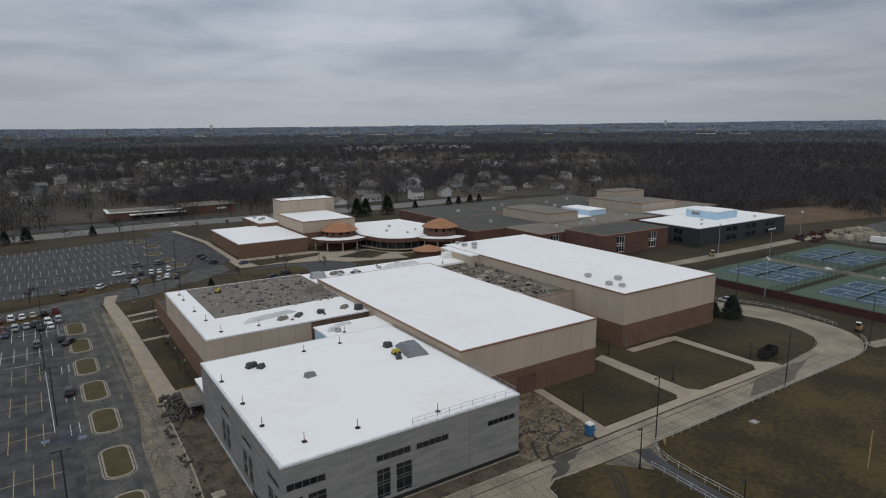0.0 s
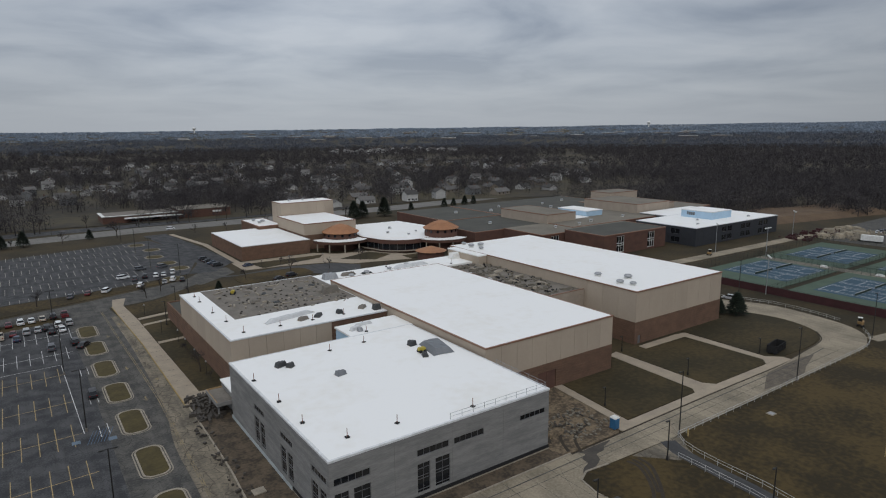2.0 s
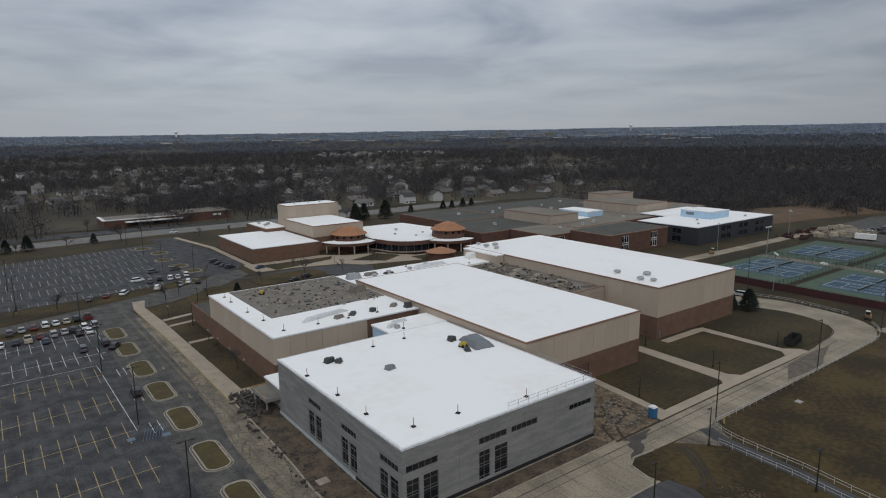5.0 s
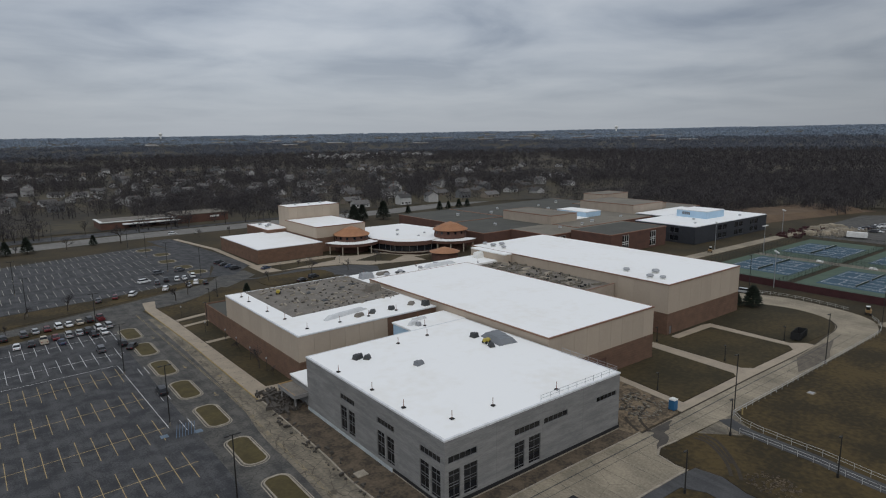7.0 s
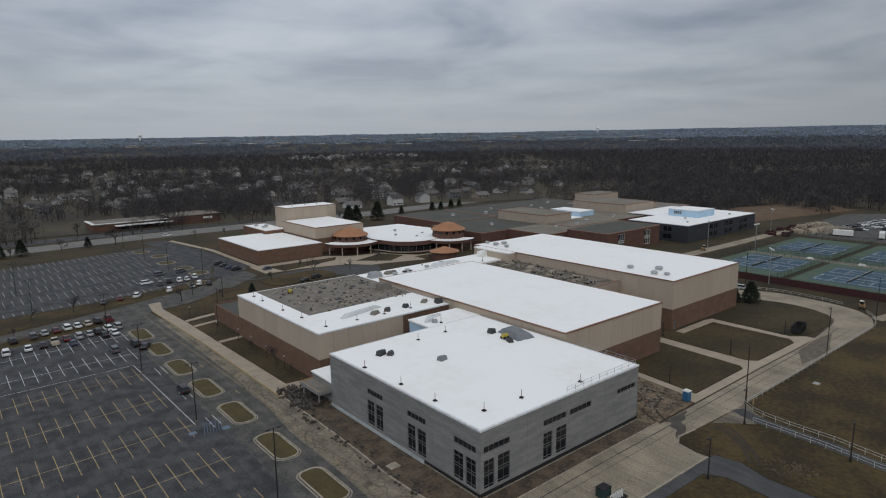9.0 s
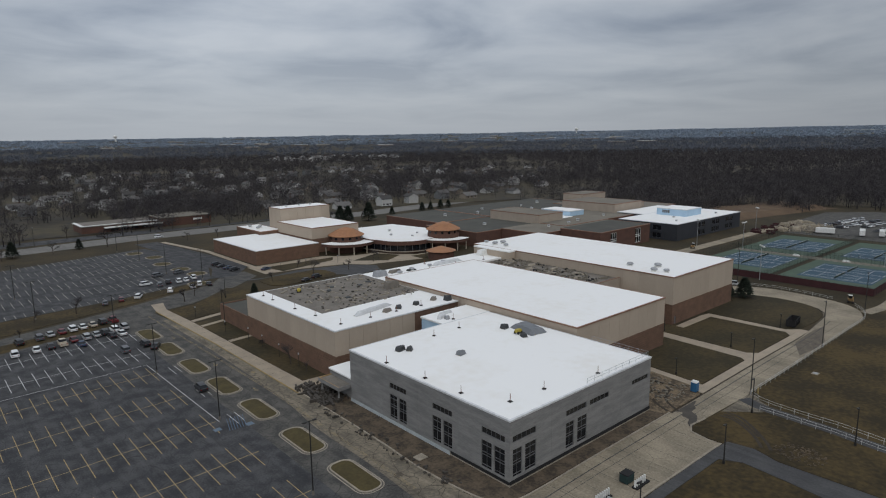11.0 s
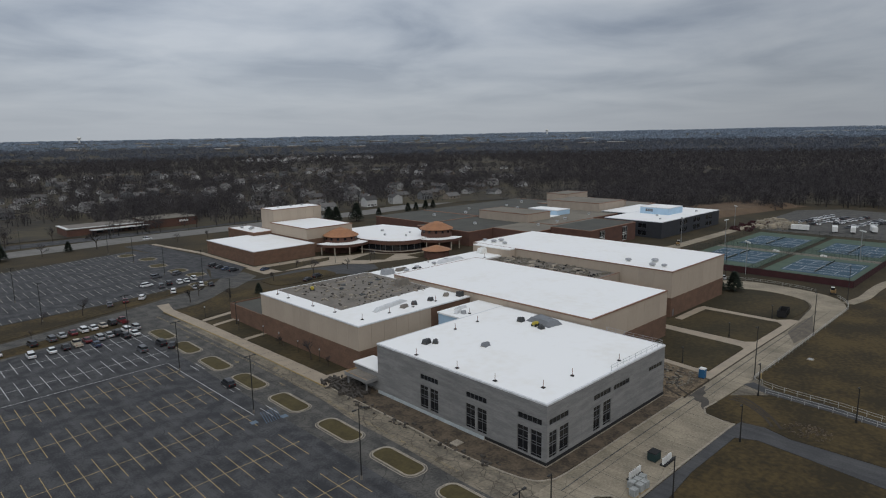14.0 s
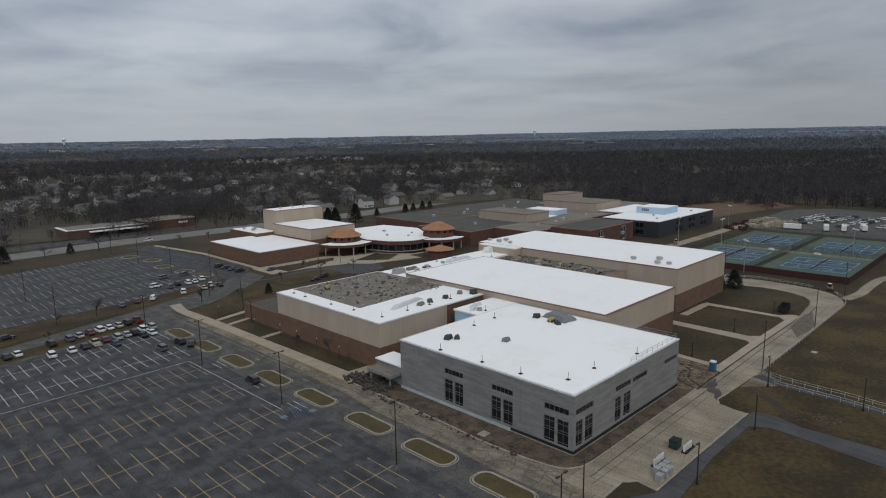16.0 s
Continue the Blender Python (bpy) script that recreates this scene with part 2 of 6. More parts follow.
M["line_yellow"] = material("yellow_line_paint", (0.40, 0.295, 0.135), 0.85, second=(0.22, 0.17, 0.09), scale=1.0, fine=5.0, low=0.42, high=0.6)
M["rail"] = material("weathered_rail_paint", (0.44, 0.44, 0.42), 0.6, second=(0.30, 0.30, 0.29), scale=1.2, fine=6.0)
M["black"] = material("black_rubber", (0.018, 0.018, 0.019), 0.8, scale=2.0, fine=9.0)
M["tarp"] = material("black_plastic_sheet", (0.03, 0.032, 0.033), 0.55, second=(0.055, 0.058, 0.06), scale=2.0, fine=6.0, bump=0.6, dist=0.1)


def glass(name, colour, rough=0.08):
    mat = bpy.data.materials.new(name)
    mat.use_nodes = True
    b = mat.node_tree.nodes["Principled BSDF"]
    b.inputs["Base Color"].default_value = (*colour, 1)
    b.inputs["Roughness"].default_value = rough
    b.inputs["Specular IOR Level"].default_value = 0.5
    return mat


M["glass"] = glass("dark_window_glass", (0.010, 0.012, 0.015))


# ---------------------------------------------------------------- building helpers
def thing(name, at=(0, 0, 0), label="", category="", group="", kind=""):
    ob = new(name)
    ob.location = at
    ob.empty_display_size = 0.5
    return tagged(ob, label, category, group, kind)


def to_mesh(name, source, mat):
    me = bpy.data.meshes.new(name)
    if isinstance(source, bmesh.types.BMesh):
        source.normal_update()
        source.to_mesh(me)
        source.free()
    else:
        me.from_pydata(source[0], [], source[1])
    me.materials.append(mat)
    return me


def part(name, source, mat, parent=None, label="", at=None):
    """Links a bmesh, a (verts, faces) pair or a shared mesh as one part under its thing."""
    me = source if isinstance(source, bpy.types.Mesh) else to_mesh(name, source, mat)
    ob = new(name, me)
    if parent is not None:
        ob.parent = parent
    if at is not None:
        ob.location = at
    if label:
        ob["label"] = label
    return ob


def structure(name, source, mat, label="", category=""):
    ob = part(name, source, mat)
    return tagged(ob, label, category, "", "structure")


def box(bm, x0, x1, y0, y1, z0, z1):
    vs = [bm.verts.new((x, y, z)) for z in (z0, z1) for y in (y0, y1) for x in (x0, x1)]
    for f in ((0, 2, 3, 1), (4, 5, 7, 6), (0, 1, 5, 4), (2, 6, 7, 3), (0, 4, 6, 2), (1, 3, 7, 5)):
        bm.faces.new([vs[i] for i in f])
    return vs


def boxes(*sizes):
    bm = bmesh.new()
    for s in sizes:
        box(bm, *s)
    return bm


def bevelled(bm, width=0.05, segments=1):
    bmesh.ops.bevel(bm, geom=list(bm.edges), offset=width, segments=segments, affect="EDGES", clamp_overlap=True)
    return bm


def tube(bm, p, q, r0, r1=None, sides=8, cap=True):
    """A tapered round bar from p to q."""
    p, q = Vector(p), Vector(q)
    r1 = r0 if r1 is None else r1
    way = (q - p).normalized()
    a = way.cross(Vector((0, 0, 1)) if abs(way.z) < 0.9 else Vector((1, 0, 0))).normalized()
    b = way.cross(a)
    rings = []
    for c, r in ((p, r0), (q, r1)):
        rings.append([bm.verts.new(c + (a * math.cos(2 * math.pi * i / sides) + b * math.sin(2 * math.pi * i / sides)) * r) for i in range(sides)])
    for i in range(sides):
        j = (i + 1) % sides
        bm.faces.new((rings[0][i], rings[1][i], rings[1][j], rings[0][j]))
    if cap:
        bm.faces.new(rings[0])
        bm.faces.new(list(reversed(rings[1])))


def slab(points, z0, z1):
    """A flat plate with the outline points, from z0 up to z1."""
    n = len(points)
    v = [(x, y, z0) for x, y in points] + [(x, y, z1) for x, y in points]
    f = [tuple(range(n, 2 * n)), tuple(reversed(range(n)))]
    f += [(i, (i + 1) % n, n + (i + 1) % n, n + i) for i in range(n)]
    return v, f


def rounded(x0, x1, y0, y1, r, steps=6):
    pts = []
    for cx, cy, a0 in ((x1 - r, y1 - r, 0), (x0 + r, y1 - r, 90), (x0 + r, y0 + r, 180), (x1 - r, y0 + r, 270)):
        for k in range(steps + 1):
            a = radians(a0 + 90 * k / steps)
            pts.append((cx + r * math.cos(a), cy + r * math.sin(a)))
    return pts


def strip(points, width, z0, z1, side=0.0):
    """A band along a line of points; side shifts it to the left."""
    pts = [Vector((x, y)) for x, y in points]
    left, right = [], []
    for i, p in enumerate(pts):
        a, b = pts[max(i - 1, 0)], pts[min(i + 1, len(pts) - 1)]
        d = (b - a).normalized()
        nrm = Vector((-d.y, d.x))
        left.append(p + nrm * (width / 2 + side))
        right.append(p + nrm * (side - width / 2))
    n = len(pts)
    v = [(p.x, p.y, z) for z in (z0, z1) for p in left + right]
    f = []
    for i in range(n - 1):
        f.append((2 * n + i, 3 * n + i, 3 * n + i + 1, 2 * n + i + 1))
        f.append((i, 2 * n + i, 2 * n + i + 1, i + 1))
        f.append((n + i, n + i + 1, 3 * n + i + 1, 3 * n + i))
    f += [(0, n, 3 * n, 2 * n), (n - 1, 3 * n - 1, 4 * n - 1, 2 * n - 1)]
    return v, f


def smooth_line(points, steps=6):
    """A curve through the points."""
    out = []
    p = [Vector((*q, 0)) for q in points]
    for i in range(len(p) - 1):
        a, b, c, d = p[max(i - 1, 0)], p[i], p[i + 1], p[min(i + 2, len(p) - 1)]
        for k in range(steps):
            t = k / steps
            q = 0.5 * (2 * b + (c - a) * t + (2 * a - 5 * b + 4 * c - d) * t * t + (3 * b - a - 3 * c + d) * t ** 3)
            out.append((q.x, q.y))
    out.append((p[-1].x, p[-1].y))
    return out


SIDES = {"south": lambda u, d, z, c: (u, c + d, z), "north": lambda u, d, z, c: (u, c - d, z),
         "west": lambda u, d, z, c: (c + d, u, z), "east": lambda u, d, z, c: (c - d, u, z)}


def wall(side, c, u0, u1, z0, z1, holes=(), thick=0.4):
    """A wall of real thickness with openings through it: side is where its outer face looks, c that face's place."""
    us = sorted({u0, u1, *[min(max(h[k], u0), u1) for h in holes for k in (0, 1)]})
    zs = sorted({z0, z1, *[min(max(h[k], z0), z1) for h in holes for k in (2, 3)]})
    solid = {}
    for i in range(len(us) - 1):
        for j in range(len(zs) - 1):
            um, zm = (us[i] + us[i + 1]) / 2, (zs[j] + zs[j + 1]) / 2
            solid[i, j] = not any(h[0] < um < h[1] and h[2] < zm < h[3] for h in holes)
    place = SIDES[side]
    v, f = [], []

    def quad(*pts):
        k = len(v)
        v.extend(place(*p, c) for p in pts)
        f.append((k, k + 1, k + 2, k + 3))

    for (i, j), s in solid.items():
        if not s:
            continue
        a, b, e, g = us[i], us[i + 1], zs[j], zs[j + 1]
        quad((a, 0, e), (b, 0, e), (b, 0, g), (a, 0, g))
        quad((b, thick, e), (a, thick, e), (a, thick, g), (b, thick, g))
        for di, dj, p, q in ((-1, 0, (a, e), (a, g)), (1, 0, (b, g), (b, e)), (0, -1, (b, e), (a, e)), (0, 1, (a, g), (b, g))):
            if not solid.get((i + di, j + dj), False):
                quad((p[0], 0, p[1]), (q[0], 0, q[1]), (q[0], thick, q[1]), (p[0], thick, p[1]))
    return v, f


def side_box(side, c, u0, u1, d0, d1, z0, z1):
    p, q = SIDES[side](u0, d0, z0, c), SIDES[side](u1, d1, z1, c)
    return tuple(k for a, b in zip(p, q) for k in (min(a, b), max(a, b)))


def panels(parent, side, c, u0, u1, z0, z1, mat, pitch=3.6, joint=0.05, holes=(), thick=0.35, name="panel"):
    """A row of wall panels with open joints between them, each one a part."""
    n = max(1, round((u1 - u0) / pitch))
    step = (u1 - u0) / n
    for i in range(n):
        a, b = u0 + i * step + joint / 2, u0 + (i + 1) * step - joint / 2
        part(name, wall(side, c, a, b, z0, z1, [h for h in holes if h[1] > a and h[0] < b], thick), mat, parent)


def courses(parent, side, c, u0, u1, z0, z1, mat, rise=0.6, holes=(), name="wall"):
    """A masonry wall laid in bands with recessed joints between them."""
    v, f = [], []
    n = max(1, round((z1 - z0) / rise))
    h = (z1 - z0) / n
    for i in range(n):
        for (a, b, e, t) in ((z0 + i * h, z0 + (i + 1) * h - 0.09, 0.0, 0.4), (z0 + (i + 1) * h - 0.09, z0 + (i + 1) * h, 0.1, 0.3)):
            hv, hf = wall(side, c, u0, u1, a, b, [k for k in holes if k[3] > a and k[2] < b], t)
            if e:
                s = {"south": (0, e), "north": (0, -e), "west": (e, 0), "east": (-e, 0)}[side]
                hv = [(x + s[0], y + s[1], z) for x, y, z in hv]
            k = len(v)
            v += hv
            f += [tuple(q + k for q in face) for face in hf]
    return part(name, (v, f), mat, parent)


def window(parent, side, c, u0, u1, z0, z1, cols=2, rows=(0.5,), depth=0.16, bar=0.08, mat=None, pane=None):
    """A window: frame with its bars, and each pane."""
    d0, d1 = depth, depth + 0.1
    back = c + d0 if side in ("south", "west") else c - d0
    win = part("window", wall(side, back, u0, u1, z0, z1, [(u0 + bar, u1 - bar, z0 + bar, z1 - bar)], 0.1), mat or M["frame"], parent)
    us = [u0 + bar + (u1 - u0 - 2 * bar) * i / cols for i in range(cols + 1)]
    zs = [z0 + bar] + [z0 + (z1 - z0) * r for r in rows] + [z1 - bar]
    for u in us[1:-1]:
        part("bar", boxes(side_box(side, c, u - bar / 2, u + bar / 2, d0 + 0.01, d1 - 0.01, z0 + bar, z1 - bar)), mat or M["frame"], win)
    for z in zs[1:-1]:
        part("bar", boxes(side_box(side, c, u0 + bar, u1 - bar, d0 - 0.02, d1 + 0.02, z - bar * 0.7, z + bar * 0.7)), mat or M["frame"], win)
    for i in range(len(us) - 1):
        for j in range(len(zs) - 1):
            part("pane", boxes(side_box(side, c, us[i], us[i + 1], d0 + 0.03, d0 + 0.05, zs[j], zs[j + 1])), pane or M["glass"], win)
    return win


def flat_roof(parent, x0, x1, y0, y1, z, mat, edge, edge_h=0.25, edge_w=0.35, deck=None, out=0.08, name="roof"):
    """A flat roof deck inside a raised edge."""
    part(name, boxes((x0 + edge_w, x1 - edge_w, y0 + edge_w, y1 - edge_w, z - 0.5, z - 0.02)), mat, parent)
    bm = boxes((x0 - out, x1 + out, y0 - out, y0 + edge_w, z - edge_h, z), (x0 - out, x1 + out, y1 - edge_w, y1 + out, z - edge_h, z),
               (x0 - out, x0 + edge_w, y0 + edge_w, y1 - edge_w, z - edge_h, z), (x1 - edge_w, x1 + out, y0 + edge_w, y1 - edge_w, z - edge_h, z))
    return part("roof_edge", bm, edge, parent)


# ---------------------------------------------------------------- ground
def ground_height(x, y):
    """Level round the school, rising gently towards the far horizon."""
    r = math.hypot(x - 60, y - 100)
    if r < 1300:
        return 0.0
    turn = math.degrees(math.atan2(x - 60, y - 100))
    top = 57 + 22 * min(max((turn - 5) / 70, 0), 1)
    k = min((r - 1300) / 3300, 1.0)
    return top * k * k * (3 - 2 * k) + 3.5 * noise.noise((x / 420, y / 420, 0)) * k


def ground_sheet():
    ring = [0, 40, 90, 160, 260, 420, 700, 1300, 1600, 1900, 2200, 2500, 2800, 3100, 3400, 3700, 4000, 4300, 4600, 4780]
    v, f = [(60, 100, -0.06)], []
    n = 120
    for r in ring[1:]:
        for i in range(n):
            a = 2 * math.pi * i / n
            x, y = 60 + r * math.cos(a), 100 + r * math.sin(a)
            v.append((x, y, ground_height(x, y) - 0.06))
    for i in range(n):
        f.append((0, 1 + i, 1 + (i + 1) % n))
    for k in range(len(ring) - 2):
        for i in range(n):
            a, b = 1 + k * n, 1 + (k + 1) * n
            f.append((a + i, b + i, b + (i + 1) % n, a + (i + 1) % n))
    return v, f


structure("ground", ground_sheet(), M["grass"], "olive brown winter grass reaching to the horizon", "ground")

# car park and street on the west
structure("parking_lot", slab([(-170, -60), (-21.5, -60), (-21.5, 142), (-170, 120)], -0.05, 0.0), M["asphalt"],
          "worn grey asphalt car park with yellow and white stalls", "car park")
structure("street", slab([(-21.5, -60), (-8.6, -60), (-8.6, 2), (-7.2, 20), (-5.2, 62), (-7.6, 130), (-9.5, 150), (-12, 158), (-60, 138), (-60, 132), (-21.5, 142)], -0.05, 0.004),
          M["street"], "patched and cracked asphalt driveway beside the school", "road")
structure("far_parking_lot", slab([(-175, 150), (-52, 172), (-16, 176), (24, 186), (37, 224), (26, 282), (-34, 268), (-175, 232)], -0.05, 0.0), M["asphalt"],
          "grey asphalt car park with faded stalls", "car park")
structure("cross_road", slab([(-175, 118), (-60, 136), (-14, 148), (4, 152), (26, 166), (40, 178), (40, 190), (28, 186), (20, 176), (-16, 162), (-60, 148), (-175, 130)], -0.05, 0.008), M["street"],
          "asphalt road between the two car parks", "road")
structure("entry_drive", slab([(26, 176), (40, 172), (58, 176), (80, 170), (88, 160), (84, 152), (70, 150), (66, 156), (54, 162), (44, 168), (34, 172)], -0.05, 0.012), M["asphalt_new"],
          "dark asphalt turning loop before the entrance", "road")
structure("access_road", slab([(24, 186), (34, 184), (46, 200), (44, 240), (38, 300), (26, 300), (32, 240), (32, 205)], -0.05, 0.01), M["asphalt"],
          "asphalt access road to the highway", "road")
structure("highway", slab([(-420, 266), (-40, 306), (30, 313), (200, 310), (300, 322), (420, 326), (620, 316), (900, 290), (900, 306), (620, 334), (420, 346), (300, 344), (200, 334), (30, 335), (-40, 326), (-420, 286)], -0.05, 0.02), M["highway"],
          "pale concrete highway along the school grounds", "road")

# concrete service road round the south
service = [(-8, -3.4), (44, -3.7), (90, -3.9), (112, -4.0), (122, -3.4)] + smooth_line([(132, -2.2), (138, -1.7), (143.2, -0.3), (148.4, 3.3), (151.6, 9.0), (152.8, 16.8), (150, 28.4), (147, 42), (150, 60)], 3) \
    + smooth_line([(158, 60), (157, 42), (164, 26), (164.2, 14), (161.6, 2), (157.6, -4.4), (152.6, -7.9), (144.6, -10.4), (135, -10.7), (108, -10.6)], 3) \
    + [(64, -10.5), (58.5, -10.3), (46.7, -9.7), (42, -9.2), (39.4, -10.4), (38.6, -14.4), (39, -16.3), (36, -16.4), (-0.4, -15.8), (0.2, -12.4), (-1.8, -10.6), (-8, -10.6)]
structure("service_road", slab(service, -0.05, 0.012), M["concrete"], "pale cracked concrete service road", "road")
structure("track_path", strip(smooth_line([(61.6, -10.8), (60.0, -15), (59.4, -21.7), (59.0, -29), (57.8, -37), (54.6, -70), (50, -130)]), 3.0, -0.05, 0.02), M["asphalt_new"],
          "dark asphalt path between white rails", "path")
structure("asphalt_path", slab([(-8, -12), (-0.6, -16.1), (36, -16.45), (40.4, -16.9), (41.2, -21.3), (39.5, -26), (39.6, -42), (41, -160), (31.5, -160), (32.2, -42), (34.2, -29), (35, -22), (33.2, -18.6), (16, -18.2), (1.4, -19.4), (-8, -20.4), (-14, -17)], -0.05, 0.016), M["asphalt_new"],
          "dark asphalt path beside the field", "path")
structure("path_apron", slab([(52, -10.4), (66, -10.5), (62.6, -14), (61.2, -16.4), (57.6, -16.2), (55, -13.4)], -0.05, 0.014), M["lane"], "patched asphalt apron of the track path", "path")

structure("worn_lane", slab(smooth_line([(-10.2, 138), (-9.6, 104), (-9.9, 76), (-10.6, 56), (-12.2, 40), (-12.4, 22), (-13.2, 6), (-12.6, -6), (-12, -10.5)], 4) + [(-2, -10.4), (-2, -3.2), (-5.4, -0.6), (-6.4, 4), (-6.9, 14), (-6.3, 26), (-6.2, 54), (-6.8, 104), (-8.2, 138)], -0.05, 0.009), M["lane"], "worn tan strip of cracked pavement beside the kerb", "road")
structure("wet_patch", slab([(98, -9.2), (103, -6.8), (108, -4.6), (116, -4.3), (124, -4.2), (129, -5.2), (124, -6.6), (119, -8.0), (115, -9.6), (108, -10.1)], -0.05, 0.0135), M["damp"], "dark damp stretch of the service road", "road")
structure("works_track", strip(smooth_line([(153, -8.9), (165, -11), (182, -11), (200, -13), (230, -24), (280, -40)], 4), 3.6, -0.05, 0.02), M["concrete"], "pale gravel track past the tennis courts", "road")

# sidewalks
walks = [[(-8.3, 150), (-8.0, 140), (-6.7, 104), (-6.5, 57), (4.6, 60.4), (4.6, 62.4), (-2.4, 63.0), (-3.4, 106), (-3.8, 128), (-5.0, 150), (-3, 160), (-7, 160)],
         [(-3.6, 129.3), (9.6, 132.4), (9.6, 134.6), (-3.7, 131.3)], [(-3.5, 122), (6, 124.2), (6, 126), (-3.5, 123.8)], [(-3.1, 102.3), (3.7, 103.2), (3.7, 104.8), (-3.1, 104.2)]]
structure("west_walk", slab(walks[0], -0.05, 0.09), M["walk"], "wide pale concrete sidewalk with a yellow kerb", "sidewalk")
for w in walks[1:]:
    structure("side_walk", slab(w, -0.05, 0.085), M["walk"], "narrow concrete path through the lawn", "sidewalk")
structure("south_walk", strip([(58, -2.5), (86, -2.4), (112, -2.7), (121, -2.6)], 2.2, -0.05, 0.09), M["walk"], "concrete sidewalk along the service road", "sidewalk")
structure("door_walk", strip([(63.4, 18.7), (61.2, -1.5)], 2.2, -0.05, 0.085), M["walk"], "concrete path to a steel door", "sidewalk")
structure("mid_walk", slab([(87.4, 24.6), (90.9, 25.4), (90.5, 0.8), (92.4, -1.35), (84.4, -1.35), (86.0, 0.2)], -0.05, 0.086), M["walk"], "concrete path between two lawns", "sidewalk")
structure("gym_walk", slab([(99, 24.6), (114.8, 24.6), (118.2, 23.9), (117.9, 1.4), (121, -1.5), (113.2, -1.5), (115.6, 0.6), (115.2, 22), (99, 22.3)], -0.05, 0.088), M["walk"],
          "concrete path from the gymnasium to the road", "sidewalk")
for pts, lab in (([(64.8, 18.6), (81.2, 18.6), (87.2, 23.4), (85.9, 0.1), (85.2, -1.1), (62.6, -1.0)], "trimmed dark winter lawn beside the gymnasium"),
                 ([(91.0, 24.8), (90.7, 0.9), (92.4, -1.2), (113.2, -1.3), (115.4, 0.8), (115.0, 21.9), (98.8, 22.2), (98.8, 25.6)], "trimmed winter lawn between concrete paths"),
                 ([(118.3, 1.6), (120.6, -1.2)] + smooth_line([(132, -1.7), (138, -1.2), (142.8, 0.2), (147.8, 3.6), (151.0, 9.2), (152.2, 16.8), (149.4, 28.4), (145.5, 42)], 3) + [(139, 42), (139, 25.6), (118.6, 25.6)], "rounded winter lawn inside the service road")):
    structure("lawn", slab(pts, -0.05, 0.05), M["lawn"], lab, "lawn")
structure("west_lawn", slab([(-2.3, 63.2), (3.6, 62.6), (3.6, 128), (-3.7, 128)], -0.05, 0.04), M["lawn"], "narrow winter lawn beside the brick wall", "lawn")
structure("north_lawn", slab([(-4.2, 132), (4, 134.6), (28, 136), (34, 150), (22, 166), (4, 150), (-4.8, 149)], -0.05, 0.04), M["field"], "brown winter lawn beside the driveway", "lawn")
structure("building_dirt", slab([(-6.1, 56), (-6.2, 30), (-6.8, 15), (-6.3, 3), (-4.6, -1.2), (-1.5, -3.0), (43, -3.5), (43, 0.2), (0.2, 0.2), (0.2, 46), (4, 57), (4.4, 60.2), (-6.3, 57)], -0.05, 0.05), M["dirt"],
          "bare construction dirt round the new building", "dirt")
structure("yard_dirt", slab([(42, -3.5), (57, -3.5), (60.0, -1), (62.0, 18.6), (42, 18.6)], -0.05, 0.06), M["soil"], "churned brown dirt with wheel ruts", "dirt")
structure("field", slab([(41.3, -21.4), (39.3, -16.2), (38.8, -14.2), (39.6, -10.6), (42.2, -9.4), (47, -9.9), (58.4, -10.6), (131, -11), (146, -10.4), (154, -8), (170, -14), (260, -40), (260, -160), (41, -160), (39.8, -42), (39.7, -26)], -0.05, 0.006), M["field"],
          "brown dormant grass field beyond the rail fence", "field")
structure("south_field", slab([(-40, -30), (-8, -20.5), (1.4, -19.5), (16, -18.3), (33.1, -18.7), (34.8, -22), (34.0, -29), (32.0, -42), (31.4, -160), (-40, -160)], -0.05, 0.006), M["field"], "brown dormant grass field beside the storage pad", "field")
structure("verge", slab([(-22, 143), (-60, 134), (-170, 116), (-170, 120), (-40, 146), (-24, 148)], -0.05, 0.02), M["field"], "strip of brown grass along the car park", "verge")
structure("north_verge", slab([(-175, 131), (-60, 150), (-18, 164), (18, 178), (22, 184), (-16, 175), (-52, 171), (-175, 149)], -0.05, 0.02), M["field"], "strip of brown grass along the far car park", "verge")

joints = bmesh.new()
for i in range(33):
    x = -4 + 4.6 * i
    if x < 134:
        box(joints, x - 0.03, x + 0.03, -10.3 if x > 39 else (-15.6 if x > 0 else -10.4), -4.0, 0.0, 0.018)
for y in (-7.3,):
    box(joints, -6, 140, y - 0.05, y + 0.05, 0.0, 0.0165)
structure("road_joints", joints, M["street"], "dark open joints between the concrete road slabs", "road joint")
for i in range(20):
    y = 68 + 4.0 * i
    x = -6.75 - (y - 64) * 0.013
    part("walk_joint", boxes((x + 0.2, x + 4.0, y - 0.03, y + 0.03, 0.08, 0.093)), M["mud"], bpy.data.objects["west_walk"])
ruts = bmesh.new()
for pts in ([(50.0, -11.0), (50.2, -13.4), (48.2, -16.8), (45.5, -19.8), (42.6, -22.0)], [(52.4, -11.4), (52.0, -14.4), (48.8, -18.4), (45.6, -21.5), (42.8, -23.6)], [(51.2, -11.2), (51.0, -13.9), (48.5, -17.6), (46.4, -20)],
            [(46.0, -4.2), (48.4, -0.5), (52, 1.6), (55.5, 2.2)], [(44.2, -3.0), (46.4, 1.2), (50, 4.2), (54, 5.2)], [(43.6, 1), (46, 4.4), (49, 6.6)]):
    v, f = strip(smooth_line(pts, 5), 0.6, -0.04, 0.022 if pts[0][1] < -5 else 0.075)
    vs = [ruts.verts.new(p) for p in v]
    for q in f:
        ruts.faces.new([vs[k] for k in q])
